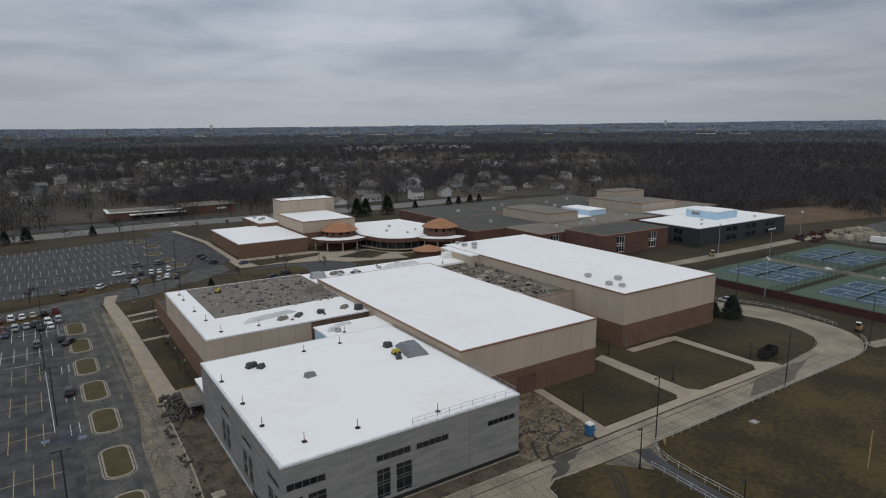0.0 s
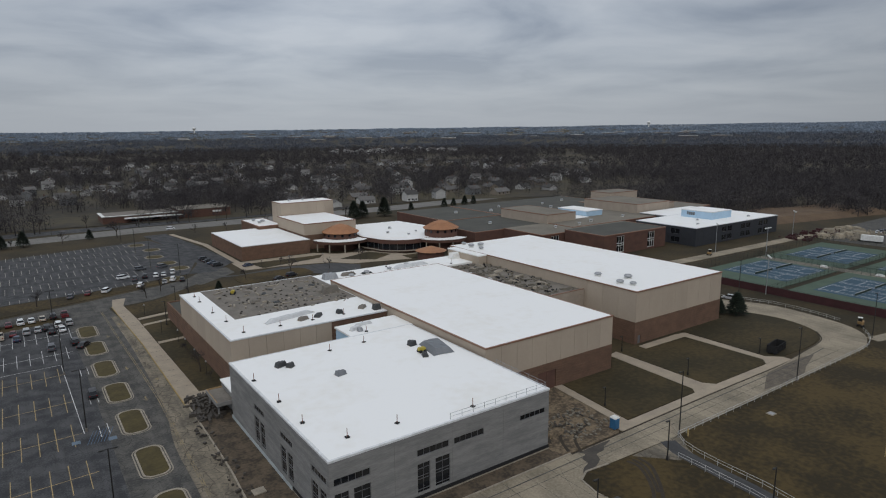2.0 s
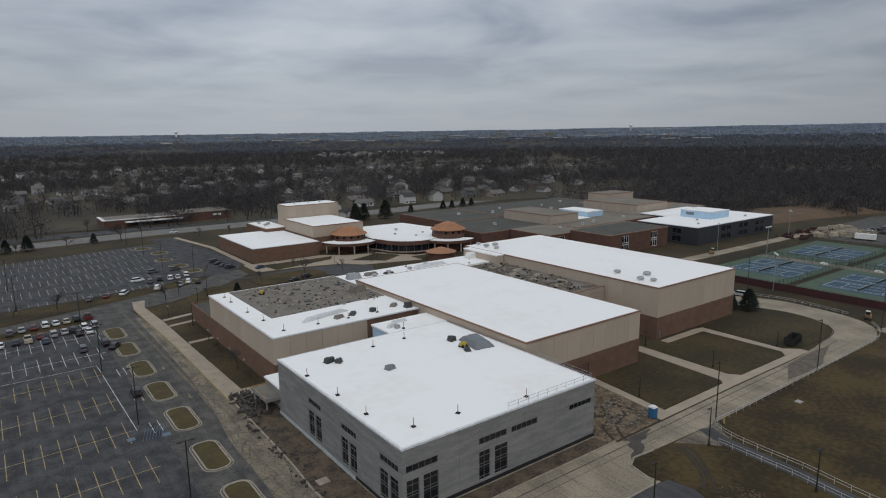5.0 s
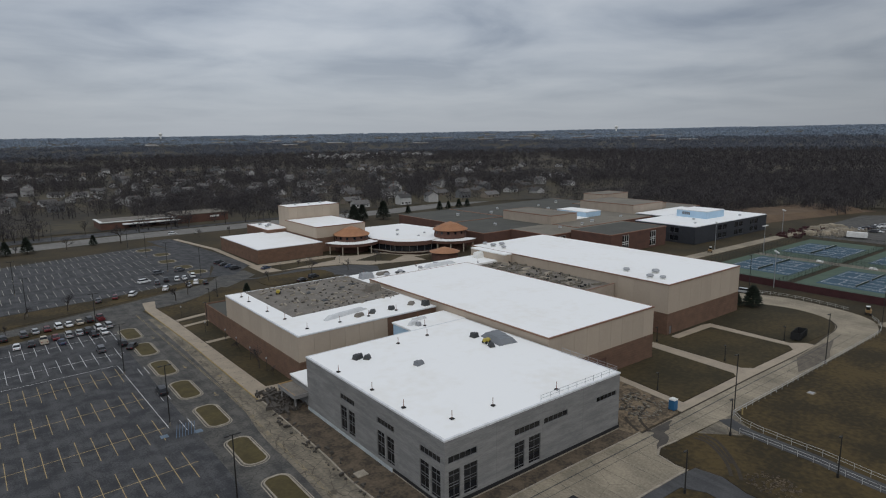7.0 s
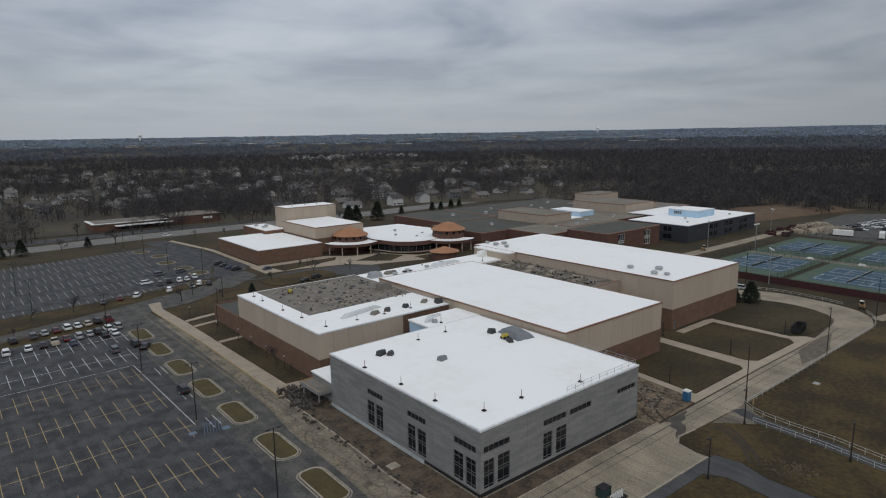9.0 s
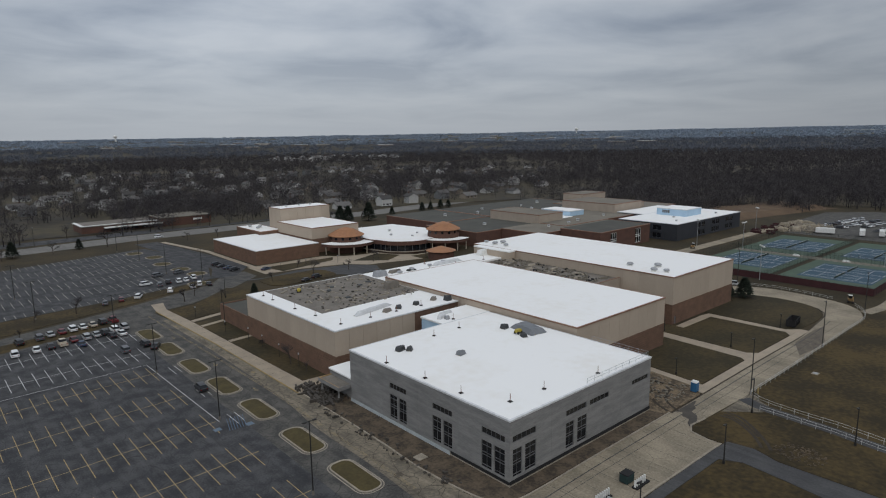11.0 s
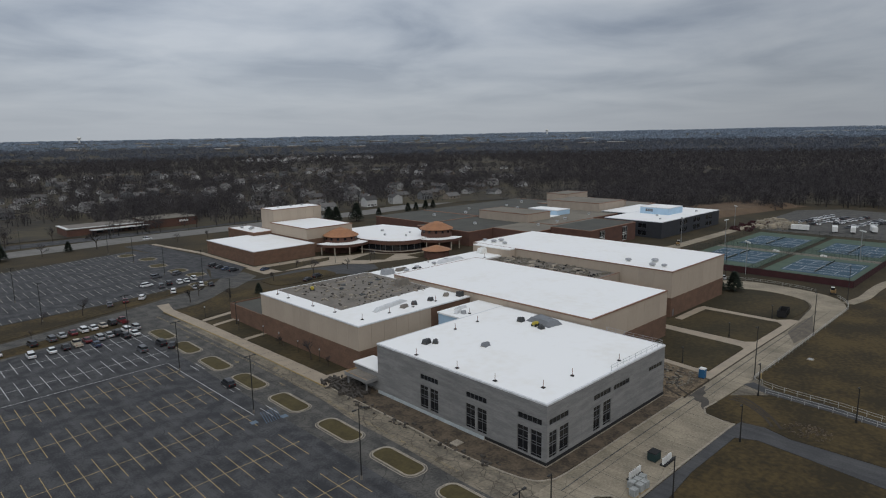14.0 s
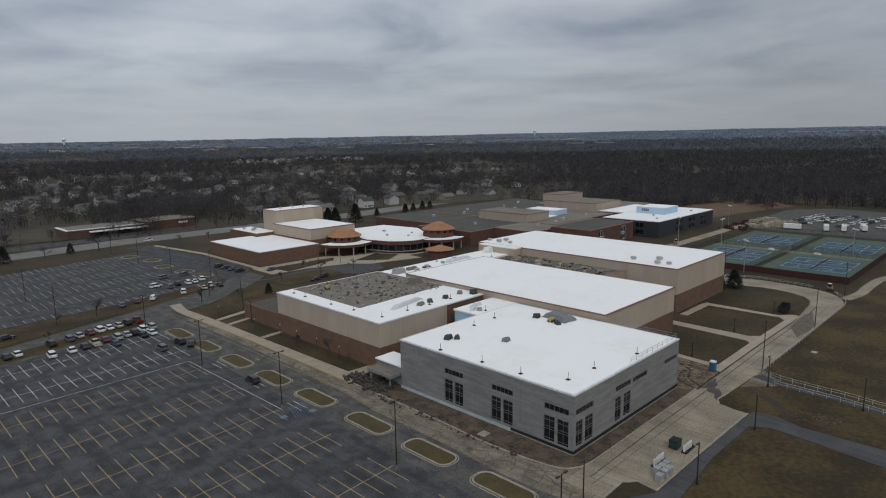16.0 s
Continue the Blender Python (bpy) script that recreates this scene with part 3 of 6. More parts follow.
structure("wheel_ruts", ruts, M["rut"], "dark curved wheel ruts in the grass", "ruts")
clods = random.Random(77)
clod_mesh = bmesh.new()
for _ in range(200):
    a, r = clods.uniform(0, 6.283), math.sqrt(clods.random())
    x, y, w = 45 + 3.6 * r * math.cos(a), -27.5 + 4.2 * r * math.sin(a), clods.uniform(0.05, 0.2)
    vs = box(clod_mesh, -w, w, -w * 0.7, w * 0.7, 0.0, w * 0.7)
    bmesh.ops.transform(clod_mesh, verts=vs, matrix=pose(x, y, 0.0, 0, 0, clods.uniform(0, 180)))
structure("soil_clods", clod_mesh, M["dirt"], "scattered dark clods of soil on the grass", "soil")
structure("mud_patch", slab(smooth_line([(45.2, -4.2), (49.5, -4.15), (53.4, -4.4), (51.0, -5.2), (49.6, -6.2), (47.6, -6.4), (46.6, -8.0), (43.6, -9.3), (41.0, -9.5), (42.4, -8.2), (44.0, -7.6), (44.4, -6.0), (46.0, -5.2), (45.2, -4.25)], 3)[:-1], -0.05, 0.021), M["mud"], "dark mud washed over the concrete", "mud")
structure("gutter_line", strip(smooth_line([(44, -3.9), (70, -3.75), (90, -3.75), (112, -3.9), (122, -3.3), (131, -2.5), (138, -1.9), (143.4, -0.5), (148.6, 3.2)], 5), 0.32, -0.04, 0.03), M["rut"], "dark gutter line beside the service road", "gutter")
structure("rut_line", strip(smooth_line([(-4, -5.9), (20, -5.6), (48, -5.6), (80, -5.3), (118, -5.3), (136, -4.4)], 5), 0.22, -0.04, 0.02), M["street"], "dark wandering seam along the concrete road", "road joint")


# ---------------------------------------------------------------- new block building
def new_building():
    b = thing("grey_block_building", (0, 0, 0), "unfinished grey concrete block building with white flat roof", "building")
    top = 11.2
    south = [(0.7, 6.45, 7.35, 8.5), (0.75, 3.0, 1.3, 6.15), (3.75, 6.5, 1.3, 6.15), (14.5, 20.4, 7.35, 8.5), (14.5, 16.8, 1.3, 6.15), (17.8, 20.6, 1.3, 6.15),
             (21.4, 27.4, 7.3, 8.4), (35.3, 41.1, 7.2, 8.2)]
    west = []
    for y in (1.1, 13.7, 26.7):
        west += [(y, y + 5.3, 7.2, 8.35), (y, y + 2.4, 1.1, 6.0), (y + 2.95, y + 5.35, 1.1, 6.0)]
    panels(b, "south", 0, 0.0, 42, 0.5, top, M["block"], 10.5, 0.03, south, 0.4, "wall_panel")
    panels(b, "west", 0, 0.42, 46, 0.5, top, M["block"], 11.5, 0.03, west, 0.4, "wall_panel")
    panels(b, "east", 42, 0.42, 45.58, 0.5, top, M["block"], 11.5, 0.03, (), 0.4, "wall_panel")
    panels(b, "north", 46, 0.42, 42, 0.5, top, M["block"], 10.5, 0.03, (), 0.4, "wall_panel")
    part("footing", boxes((-0.12, 42.1, -0.12, 0.3, -0.05, 0.52), (-0.12, 0.3, 0.3, 46.1, -0.05, 0.52)), M["kerb"], b, "pale foundation edge of concrete")
    part("foundation_wrap", boxes((-0.22, -0.13, 14.2, 45.8, 0.0, 0.75)), M["wrap_pale"], b, "pale blue foundation wrap")
    part("waterproofing", boxes((-0.06, 42.05, -0.16, -0.05, 0.35, 0.95), (-0.16, -0.05, -0.05, 14, 0.35, 0.85)), M["black"], b, "black waterproof coating")
    flat_roof(b, 0, 42, 0, 46, 11.5, M["roof_white"], M["flash_white"], 0.32)
    for side, holes in (("south", south), ("west", west)):
        for h in holes:
            tall = h[3] - h[2] > 2
            window(b, side, 0, *h, cols=2 if tall else 5, rows=(0.1, 0.46, 0.56, 0.82) if tall else ())
    return b


new_building()


def hall(name, label, x0, x1, y0, y1, top, split, sides="swen", tan=M["tan"], roof=M["roof_white"], edge=M["flash"], pitch=4.2, holes=(), category="building"):
    """A hall with brick below and tall precast panels above."""
    b = thing(name, (0, 0, 0), label, category)
    for s, (side, c, u0, u1) in {"s": ("south", y0, x0, x1), "w": ("west", x0, y0 + 0.4, y1 - 0.4), "e": ("east", x1, y0 + 0.4, y1 - 0.4), "n": ("north", y1, x0, x1)}.items():
        if s not in sides:
            continue
        hs = [h[1:] for h in holes if h[0] == s]
        if split > 0.1:
            courses(b, side, c, u0, u1, -0.05, split, M["brick"], 0.62, hs)
        panels(b, side, c + {"s": 0.06, "w": 0.06, "e": -0.06, "n": -0.06}[s], u0, u1, split + 0.02, top - 0.2, tan, pitch)
    flat_roof(b, x0, x1, y0, y1, top, roof, edge, 0.28, 0.3)
    return b


mid = hall("gymnasium", "tan and brown brick gymnasium with a white flat roof", 42.8, 81.2, 18.8, 91.5, 13.1, 6.0, holes=[("s", 57.4, 62.8, 0.0, 4.2)])
part("door", boxes((57.5, 60.0, 18.95, 19.05, 0, 4.1), (60.06, 62.7, 18.95, 19.05, 0, 4.1)), M["brick_red"], mid, "brown double steel door")
far = hall("field_house", "large tan and brown brick field house with white roof", 99, 138, 26, 109.6, 14.4, 6.0, pitch=5.5, holes=[("s", 100.2, 101.4, 0.0, 2.3)])
part("door", boxes((100.25, 101.35, 26.15, 26.22, 0, 2.2)), M["frame"], far, "dark steel door")
part("bay_wall", boxes((95.6, 98.9, 88, 106, 0, 14.0)), M["tan"], far)
part("bay_roof", boxes((95.5, 99.2, 87.9, 106.1, 14.02, 14.38)), M["roof_white"], far)
left = hall("music_wing", "tan panelled wing on a brown brick base with construction debris", 3.8, 42.6, 58, 105.5, 11.9, 5.6, sides="wn", edge=M["flash_white"], roof=M["roof_white"])
courses(left, "south", 58, 3.8, 27.6, -0.05, 5.6, M["brick"])
panels(left, "south", 58.06, 3.8, 27.6, 5.62, 11.7, M["tan"], 4.2)
courses(left, "south", 58.2, 27.7, 42.7, -0.05, 11.6, M["brick"])
part("gravel_field", slab([(9.3, 72.8), (42.4, 74.2), (42.4, 105.0), (9.2, 105.0)], 11.2, 11.93), M["roof_gravel"], left, "grey gravel roof surface")
annex = thing("brick_annex", (0, 0, 0), "low brown brick annex with dark flat roof", "building")
courses(annex, "west", 4.2, 105.5, 127, -0.05, 5.0, M["brick"])
courses(annex, "north", 127, 4.6, 40, -0.05, 5.0, M["brick"])
part("roof", boxes((4.6, 42, 105.6, 126.6, 4.2, 4.6)), M["roof_dark"], annex)
strip_roof = thing("corridor_wing", (0, 0, 0), "tan corridor wing under a white roof with vents", "building")
part("wall", boxes((42.9, 98, 91.7, 104.5, 0, 11.2)), M["tan"], strip_roof)
part("roof", boxes((42.7, 98.2, 91.65, 104.7, 11.22, 11.8)), M["roof_white"], strip_roof)
link = thing("locker_wing", (0, 0, 0), "lower wing with a gravel roof between two halls", "building")
courses(link, "south", 44, 81.3, 98.9, -0.05, 11.5, M["tan_low"], 1.4)
part("roof", boxes((81.25, 98.95, 44.4, 91.6, 10.6, 11.2)), M["roof_gravel"], link)
part("roof_edge", boxes((81.25, 98.95, 43.95, 44.38, 11.5, 11.62)), M["flash"], link)
ext = thing("connector", (0, 0, 0), "new connector with pale blue wall wrap and white roof", "building")
part("wall", boxes((27, 42.7, 46.1, 54.6, 0, 10.9)), M["blue_wrap"], ext, "pale blue wrapped wall")
part("roof", boxes((26.8, 42.75, 46.02, 54.9, 10.95, 11.35)), M["roof_white"], ext)


# ---------------------------------------------------------------- theatre and entrance
def plain_block(b, x0, x1, y0, y1, z0, z1, mat, roof, edge, name="wall"):
    part(name, boxes((x0, x1, y0, y1, z0, z1 - 0.35)), mat, b)
    part("roof", boxes((x0 + 0.25, x1 - 0.25, y0 + 0.25, y1 - 0.25, z1 - 0.36, z1 - 0.08)), roof, b)
    part("roof_edge", boxes((x0 - 0.1, x1 + 0.1, y0 - 0.1, y0 + 0.3, z1 - 0.4, z1), (x0 - 0.1, x1 + 0.1, y1 - 0.3, y1 + 0.1, z1 - 0.4, z1),
                            (x0 - 0.1, x0 + 0.3, y0 + 0.3, y1 - 0.3, z1 - 0.4, z1), (x1 - 0.3, x1 + 0.1, y0 + 0.3, y1 - 0.3, z1 - 0.4, z1)), edge, b)


theatre = thing("theatre", (0, 0, 0), "brown brick theatre with tan fly tower and white roofs", "building")
courses(theatre, "south", 198, 49.4, 81.3, -0.05, 6.2, M["brick"], 0.7)
courses(theatre, "west", 49.4, 198.4, 247, -0.05, 6.2, M["brick"], 0.7)
courses(theatre, "east", 81.3, 198.4, 247, -0.05, 6.2, M["brick"], 0.7)
courses(theatre, "north", 247, 49.8, 80.9, -0.05, 6.2, M["brick"], 0.7)
flat_roof(theatre, 49.4, 81.3, 198, 247, 6.45, M["roof_white"], M["flash_white"], 0.25, name="roof")
plain_block(theatre, 71.8, 84.4, 241, 270, 0, 8.2, M["brick"], M["roof_white"], M["flash"])
plain_block(theatre, 82.2, 109.6, 206, 241.9, 0, 12.5, M["tan"], M["roof_white"], M["flash"], "hall_wall")
part("brick_skirt", boxes((82.1, 109.7, 205.9, 242, 0, 7.0)), M["brick"], theatre)
panels(theatre, "south", 242, 84.5, 114.5, 10, 18.7, M["tan"], 5.0)
panels(theatre, "west", 84.5, 242.4, 255, 8, 18.7, M["tan"], 4.2)
panels(theatre, "east", 114.5, 242.4, 255, 0, 18.7, M["tan"], 4.2)
panels(theatre, "north", 255.4, 84.5, 114.5, 0, 18.7, M["tan"], 5.0)
flat_roof(theatre, 84.5, 114.5, 242, 255.4, 19.0, M["roof_white"], M["flash"], 0.35)


def rotunda(x, y, r, eave, apex, base, label):
    """A round brick drum with a band of windows under a low copper cone."""
    b = thing("rotunda", (x, y, 0), label, "rotunda", "copper rotundas")
    n = 28

    def ring(rad, z):
        return [(rad * math.cos(2 * math.pi * i / n), rad * math.sin(2 * math.pi * i / n), z) for i in range(n)]

    def loft(*rings):
        v = [p for rr in rings for p in rr]
        f = []
        for k in range(len(rings) - 1):
            for i in range(n):
                j = (i + 1) % n
                f.append((k * n + i, k * n + j, (k + 1) * n + j, (k + 1) * n + i))
        return v, f

    part("drum", loft(ring(r, base), ring(r, eave - 1.9), ring(r - 0.25, eave - 1.9), ring(r - 0.25, eave - 0.5), ring(r, eave - 0.5), ring(r, eave)), M["brick_red"], b)
    for i in range(n):
        a = 2 * math.pi * (i + 0.5) / n
        if i % 2:
            bm = boxes((-0.55, 0.55, -0.05, 0.05, eave - 1.85, eave - 0.55))
            bmesh.ops.transform(bm, matrix=Matrix.Translation((math.cos(a) * (r - 0.2), math.sin(a) * (r - 0.2), 0)) @ Matrix.Rotation(a + math.pi / 2, 4, "Z"), verts=bm.verts)
            part("window", bm, M["glass"], b)
    part("roof", loft(ring(r + 0.7, eave - 0.25), ring(r + 0.75, eave), ring(r * 0.45, eave + (apex - eave) * 0.72), ring(0.3, apex), ring(0.01, apex)), M["copper"], b)
    seams = bmesh.new()
    for i in range(n):
        a = 2 * math.pi * i / n
        tube(seams, ((r + 0.7) * math.cos(a), (r + 0.7) * math.sin(a), eave + 0.03), (r * 0.45 * math.cos(a), r * 0.45 * math.sin(a), eave + (apex - eave) * 0.72 + 0.03), 0.05, sides=4)
    part("seams", seams, M["copper"], b)
    return b


rotunda(98.5, 200.5, 8.2, 8.2, 12.0, 0, "round brick drum under a low copper cone roof")
rotunda(138.6, 172.5, 8.0, 9.8, 13.4, 0, "taller round brick drum under a copper cone roof")
cone = thing("copper_pavilion", (119, 152, 0), "low copper coned roof over a small entrance", "rotunda")
bm = bmesh.new()
bmesh.ops.create_cone(bm, cap_ends=True, segments=20, radius1=7.0, radius2=0.5, depth=2.0, matrix=Matrix.Translation((0, 0, 4.7)))
part("roof", bm, M["copper"], cone)
bm = bmesh.new()
bmesh.ops.create_cone(bm, cap_ends=True, segments=20, radius1=6.0, radius2=6.0, depth=3.7, matrix=Matrix.Translation((0, 0, 1.85)))
part("wall", bm, M["brick_red"], cone)

lobby = thing("entrance_hall", (0, 0, 0), "glazed entrance hall with a curved front and white roof", "building")
lob = smooth_line([(108, 206), (105.5, 193), (107.5, 184), (109, 178), (114, 172.5), (121, 169.5), (129, 170.5), (133, 172)], 4)
outline = lob + [(150, 200), (146, 226), (116, 228), (109.8, 216)]
part("wall", slab(outline, 0, 1.1), M["brick_red"], lobby)
inner = [(x + (128 - x) * 0.03, y + (198 - y) * 0.03) for x, y in outline]
part("glazing", slab(inner, 1.1, 4.0), M["glass"], lobby, "dark curved window band")
part("fascia", slab(outline, 4.0, 5.9), M["brick_red"], lobby)
part("roof", slab([(x + (128 - x) * 0.008, y + (198 - y) * 0.008) for x, y in outline], 5.9, 6.1), M["roof_white"], lobby)
for i in range(0, len(lob) - 1, 2):
    x, y = inner[i]
    part("mullion", boxes((x - 0.1, x + 0.1, y - 0.1, y + 0.1, 1.1, 4.0)), M["frame"], lobby)
part("ledge", strip([(x - (128 - x) * 0.03, y - (198 - y) * 0.03) for x, y in lob], 1.0, 0.9, 1.15), M["kerb"], lobby, "pale curved ledge")


def canopy(cx, cy, r0, r1, a0, a1, z, label):
    """A curved entrance canopy on columns."""
    c = thing("entrance_canopy", (0, 0, 0), label, "canopy", "entrance canopies")
    n = 14
    arc = [(cx + math.cos(radians(a0 + (a1 - a0) * i / n)), cy + math.sin(radians(a0 + (a1 - a0) * i / n))) for i in range(n + 1)]
    outer = [(cx + (x - cx) * r1, cy + (y - cy) * r1) for x, y in arc]
    inn = [(cx + (x - cx) * r0, cy + (y - cy) * r0) for x, y in arc]
    part("fascia", slab(outer + inn[::-1], z - 1.3, z), M["brick_red"], c)
    part("roof", slab([(cx + (x - cx) * (r1 + 0.25), cy + (y - cy) * (r1 + 0.25)) for x, y in arc] + inn[::-1], z + 0.003, z + 0.22), M["roof_white"], c)
    for i in range(1, n + 1, 3):
        bm = bmesh.new()
        x, y = cx + (arc[i][0] - cx) * (r1 - 0.6), cy + (arc[i][1] - cy) * (r1 - 0.6)
        tube(bm, (x, y, 0), (x, y, z - 1.3), 0.32, sides=10)
        part("column", bm, M["kerb"], c)
    return c


canopy(98.5, 200.5, 8.4, 14.5, 182, 322, 5.2, "curved brick canopy with white roof on round columns")
canopy(138.6, 172.5, 8.2, 13.5, 165, 300, 5.6, "curved brick canopy on columns beside a drum")
for pts in ([(86, 176), (104, 183), (110, 172), (98, 165)], [(112, 166), (130, 165), (134, 158), (112, 158)], [(52, 178), (80, 184), (84, 190), (50, 191)]):
    structure("entrance_lawn", slab(pts, -0.05, 0.06), M["lawn"], "small winter lawn before the entrance", "lawn")
structure("entrance_walk", slab([(44, 192), (44, 196), (82, 196), (90, 188), (108, 184), (116, 168), (134, 166), (134, 163.5), (112, 164), (112, 157), (94, 162), (86, 164), (80, 172), (60, 177.5), (44, 178.5)], -0.05, 0.04), M["walk"],
          "pale concrete forecourt of the entrance", "sidewalk")
structure("theatre_walk", strip([(46.6, 192), (46.8, 250), (40, 296)], 2.6, -0.05, 0.08), M["walk"], "concrete sidewalk beside the theatre", "sidewalk")
structure("loop_island", slab(rounded(36, 66, 154, 171, 6.0), -0.05, 0.1), M["field"], "grass island inside the turning loop", "island")

# ---------------------------------------------------------------- old school behind
school = thing("old_school", (0, 0, 0), "sprawling brown brick school under dark flat roofs", "building")


def school_block(x0, x1, y0, y1, z, roof, wins=True):
    b = school
    hs = []
    if wins:
        n = max(1, int((x1 - x0) / 16))
        hs = [(x0 + (i + 0.5) * (x1 - x0) / n - 2.6, x0 + (i + 0.5) * (x1 - x0) / n + 2.6, 0.9, z - 1.2) for i in range(n)]
    part("wall", wall("south", y0, x0, x1, 0, z - 0.3, hs), M["brick_red"], b)
    for h in hs:
        window(b, "south", y0, *h, cols=3, rows=(0.42, 0.55), bar=0.2, mat=M["white"])
    part("wall", wall("west", x0, y0 + 0.4, y1, 0, z - 0.3), M["brick_red"], b)
    part("wall", wall("east", x1, y0 + 0.4, y1, 0, z - 0.3), M["brick_red"], b)
    part("roof", boxes((x0 + 0.4, x1 - 0.4, y0 + 0.4, y1 - 0.05, z - 0.5, z - 0.1)), roof, b)
    part("roof_edge", boxes((x0 - 0.1, x1 + 0.1, y0 - 0.1, y0 + 0.4, z - 0.35, z), (x0 - 0.1, x0 + 0.4, y0 + 0.4, y1, z - 0.35, z), (x1 - 0.4, x1 + 0.1, y0 + 0.4, y1, z - 0.35, z)), M["flash"], b)


school_block(150, 200, 160, 200, 7.6, M["roof_dark"], False)
school_block(182, 226, 108, 132, 9.4, M["roof_dark"])
school_block(168, 234, 132.5, 160, 8.0, M["roof_tan"])
school_block(196, 280, 140, 176, 8.2, M["roof_tan"], False)
school_block(200, 300, 176, 250, 8.0, M["roof_dark"], False)
school_block(160, 200, 200, 250, 7.8, M["roof_dark"], False)
school_block(280, 330, 150, 215, 8.3, M["roof_tan"], False)
for x0, x1, y0, y1, z in ((195, 216, 157, 194, 12.6), (262, 292, 153, 193, 13.4), (298, 326, 203, 220, 13.8), (292.5, 304, 158, 186, 11.5)):
    plain_block(school, x0, x1, y0, y1, 7.0, z, M["tan_low"], M["roof_tan"], M["flash"], "penthouse_wall")
    n = int((y1 - y0) / 9)
    for i in range(n):
        u = y0 + (i + 0.5) * (y1 - y0) / n
        part("louvre", boxes((x0 - 0.06, x0 + 0.02, u - 1.6, u + 1.6, z - 3.0, z - 1.4)), M["tan_low"], school)
plain_block(school, 230, 243, 162, 184, 7.0, 11.2, M["blue_wrap"], M["roof_white"], M["flash_white"], "wrapped_wall")
part("membrane", boxes((215, 229.8, 160, 181, 8.12, 8.3)), M["roof_white"], school, "new white roof membrane")

dark = thing("charcoal_building", (0, 0, 0), "new charcoal clad building with white roof", "building")
DX0, DX1, DY0, DY1, DZ = 235, 310, 97.5, 132, 9.0
hs = [(DX0 + 22 + 17 * i + k, DX0 + 26 + 17 * i + k, z, z + 2.6) for i in range(3) for k in (0, 5) for z in (0.9, 5.0)]
panels(dark, "south", DY0, DX0, DX1, 0, DZ - 0.3, M["charcoal"], 6.2, 0.04, hs)
hw = [(DY0 + 9, DY0 + 14, 1.0, 3.6), (DY0 + 9, DY0 + 14, 5.0, 7.6), (DY0 + 18, DY0 + 23, 1.0, 3.6), (DY0 + 18, DY0 + 23, 5.0, 7.6)]
panels(dark, "west", DX0, DY0 + 0.4, DY1, 0, DZ - 0.3, M["charcoal"], 6.2, 0.04, hw)
panels(dark, "east", DX1, DY0 + 0.4, DY1, 0, DZ - 0.3, M["charcoal"], 6.2)
panels(dark, "north", DY1 + 0.4, DX0, DX1, 0, DZ - 0.3, M["charcoal"], 6.2)
for h in hs:
    window(dark, "south", DY0, *h, cols=2, rows=())
for h in hw:
    window(dark, "west", DX0, *h, cols=2, rows=())
flat_roof(dark, DX0, DX1, DY0, DY1 + 0.4, DZ, M["roof_white"], M["flash_white"], 0.3)
plain_block(dark, 262, 310, 132.6, 151, 0, DZ - 0.05, M["charcoal"], M["roof_white"], M["flash_white"], "rear_wall")
plain_block(dark, 266, 284, 109, 127, DZ - 0.1, 13.0, M["blue_wrap"], M["roof_white"], M["flash_white"], "penthouse_wall")
for i in range(4):
    part("louvre", boxes((265.92, 266.02, 119 + i * 1.2, 119.9 + i * 1.2, 10.4, 12.0)), M["frame"], dark)
structure("works_road", strip([(176, 84), (204, 81.5), (252, 81), (300, 81), (330, 78)], 6.0, -0.05, 0.03), M["concrete"], "pale gravel works road beside the new building", "road")

# ---------------------------------------------------------------- tennis courts
M["court_green"] = material("green_court_paint", (0.074, 0.108, 0.078), 0.9, second=(0.056, 0.082, 0.06), scale=0.2, fine=2.0)
M["court_blue"] = material("blue_court_paint", (0.044, 0.085, 0.122), 0.9, second=(0.034, 0.066, 0.096), scale=0.2, fine=2.0)
M["maroon"] = material("maroon_windscreen", (0.060, 0.022, 0.024), 0.9, second=(0.04, 0.017, 0.018), scale=0.5, fine=3.0)
M["mesh_green"] = material("green_mesh", (0.035, 0.055, 0.045), 0.9, scale=0.5, fine=3.0)
tennis_line = to_mesh("line", boxes((-0.5, 0.5, -0.06, 0.06, 0, 0.008)), M["line_white"])


def tennis_court(x, y):
    c = thing("tennis_court", (x, y, 0.05), "blue tennis court with white lines and net", "tennis court", "tennis courts")
    part("surface", boxes((-7.9, 7.9, -12.6, 12.6, 0, 0.012)), M["court_blue"], c)
    w, h = 5.485, 11.885
    for x0, y0, x1, y1 in ((-w, -h, w, -h), (-w, h, w, h), (-w, -h, -w, h), (w, -h, w, h), (-4.115, -h, -4.115, h), (4.115, -h, 4.115, h),
                           (-4.115, -6.4, 4.115, -6.4), (-4.115, 6.4, 4.115, 6.4), (0, -6.4, 0, 6.4)):
        o = part("line", tennis_line, None, c, at=((x0 + x1) / 2, (y0 + y1) / 2, 0.013 if x0 != x1 else 0.018))
        o.scale = (max(abs(x1 - x0), abs(y1 - y0)), 1.5, 1)
        o.rotation_euler.z = 0 if x0 != x1 else math.pi / 2
    part("net", boxes((-6.3, 6.3, -0.03, 0.03, 0.25, 0.95)), M["mesh_green"], c)
    part("net_band", boxes((-6.3, 6.3, -0.04, 0.04, 0.98, 1.06)), M["line_white"], c)
    for s in (-6.35, 6.35):
        bm = bmesh.new()
        tube(bm, (s, 0, 0), (s, 0, 1.1), 0.06)
        part("post", bm, M["pole"], c)
    return c


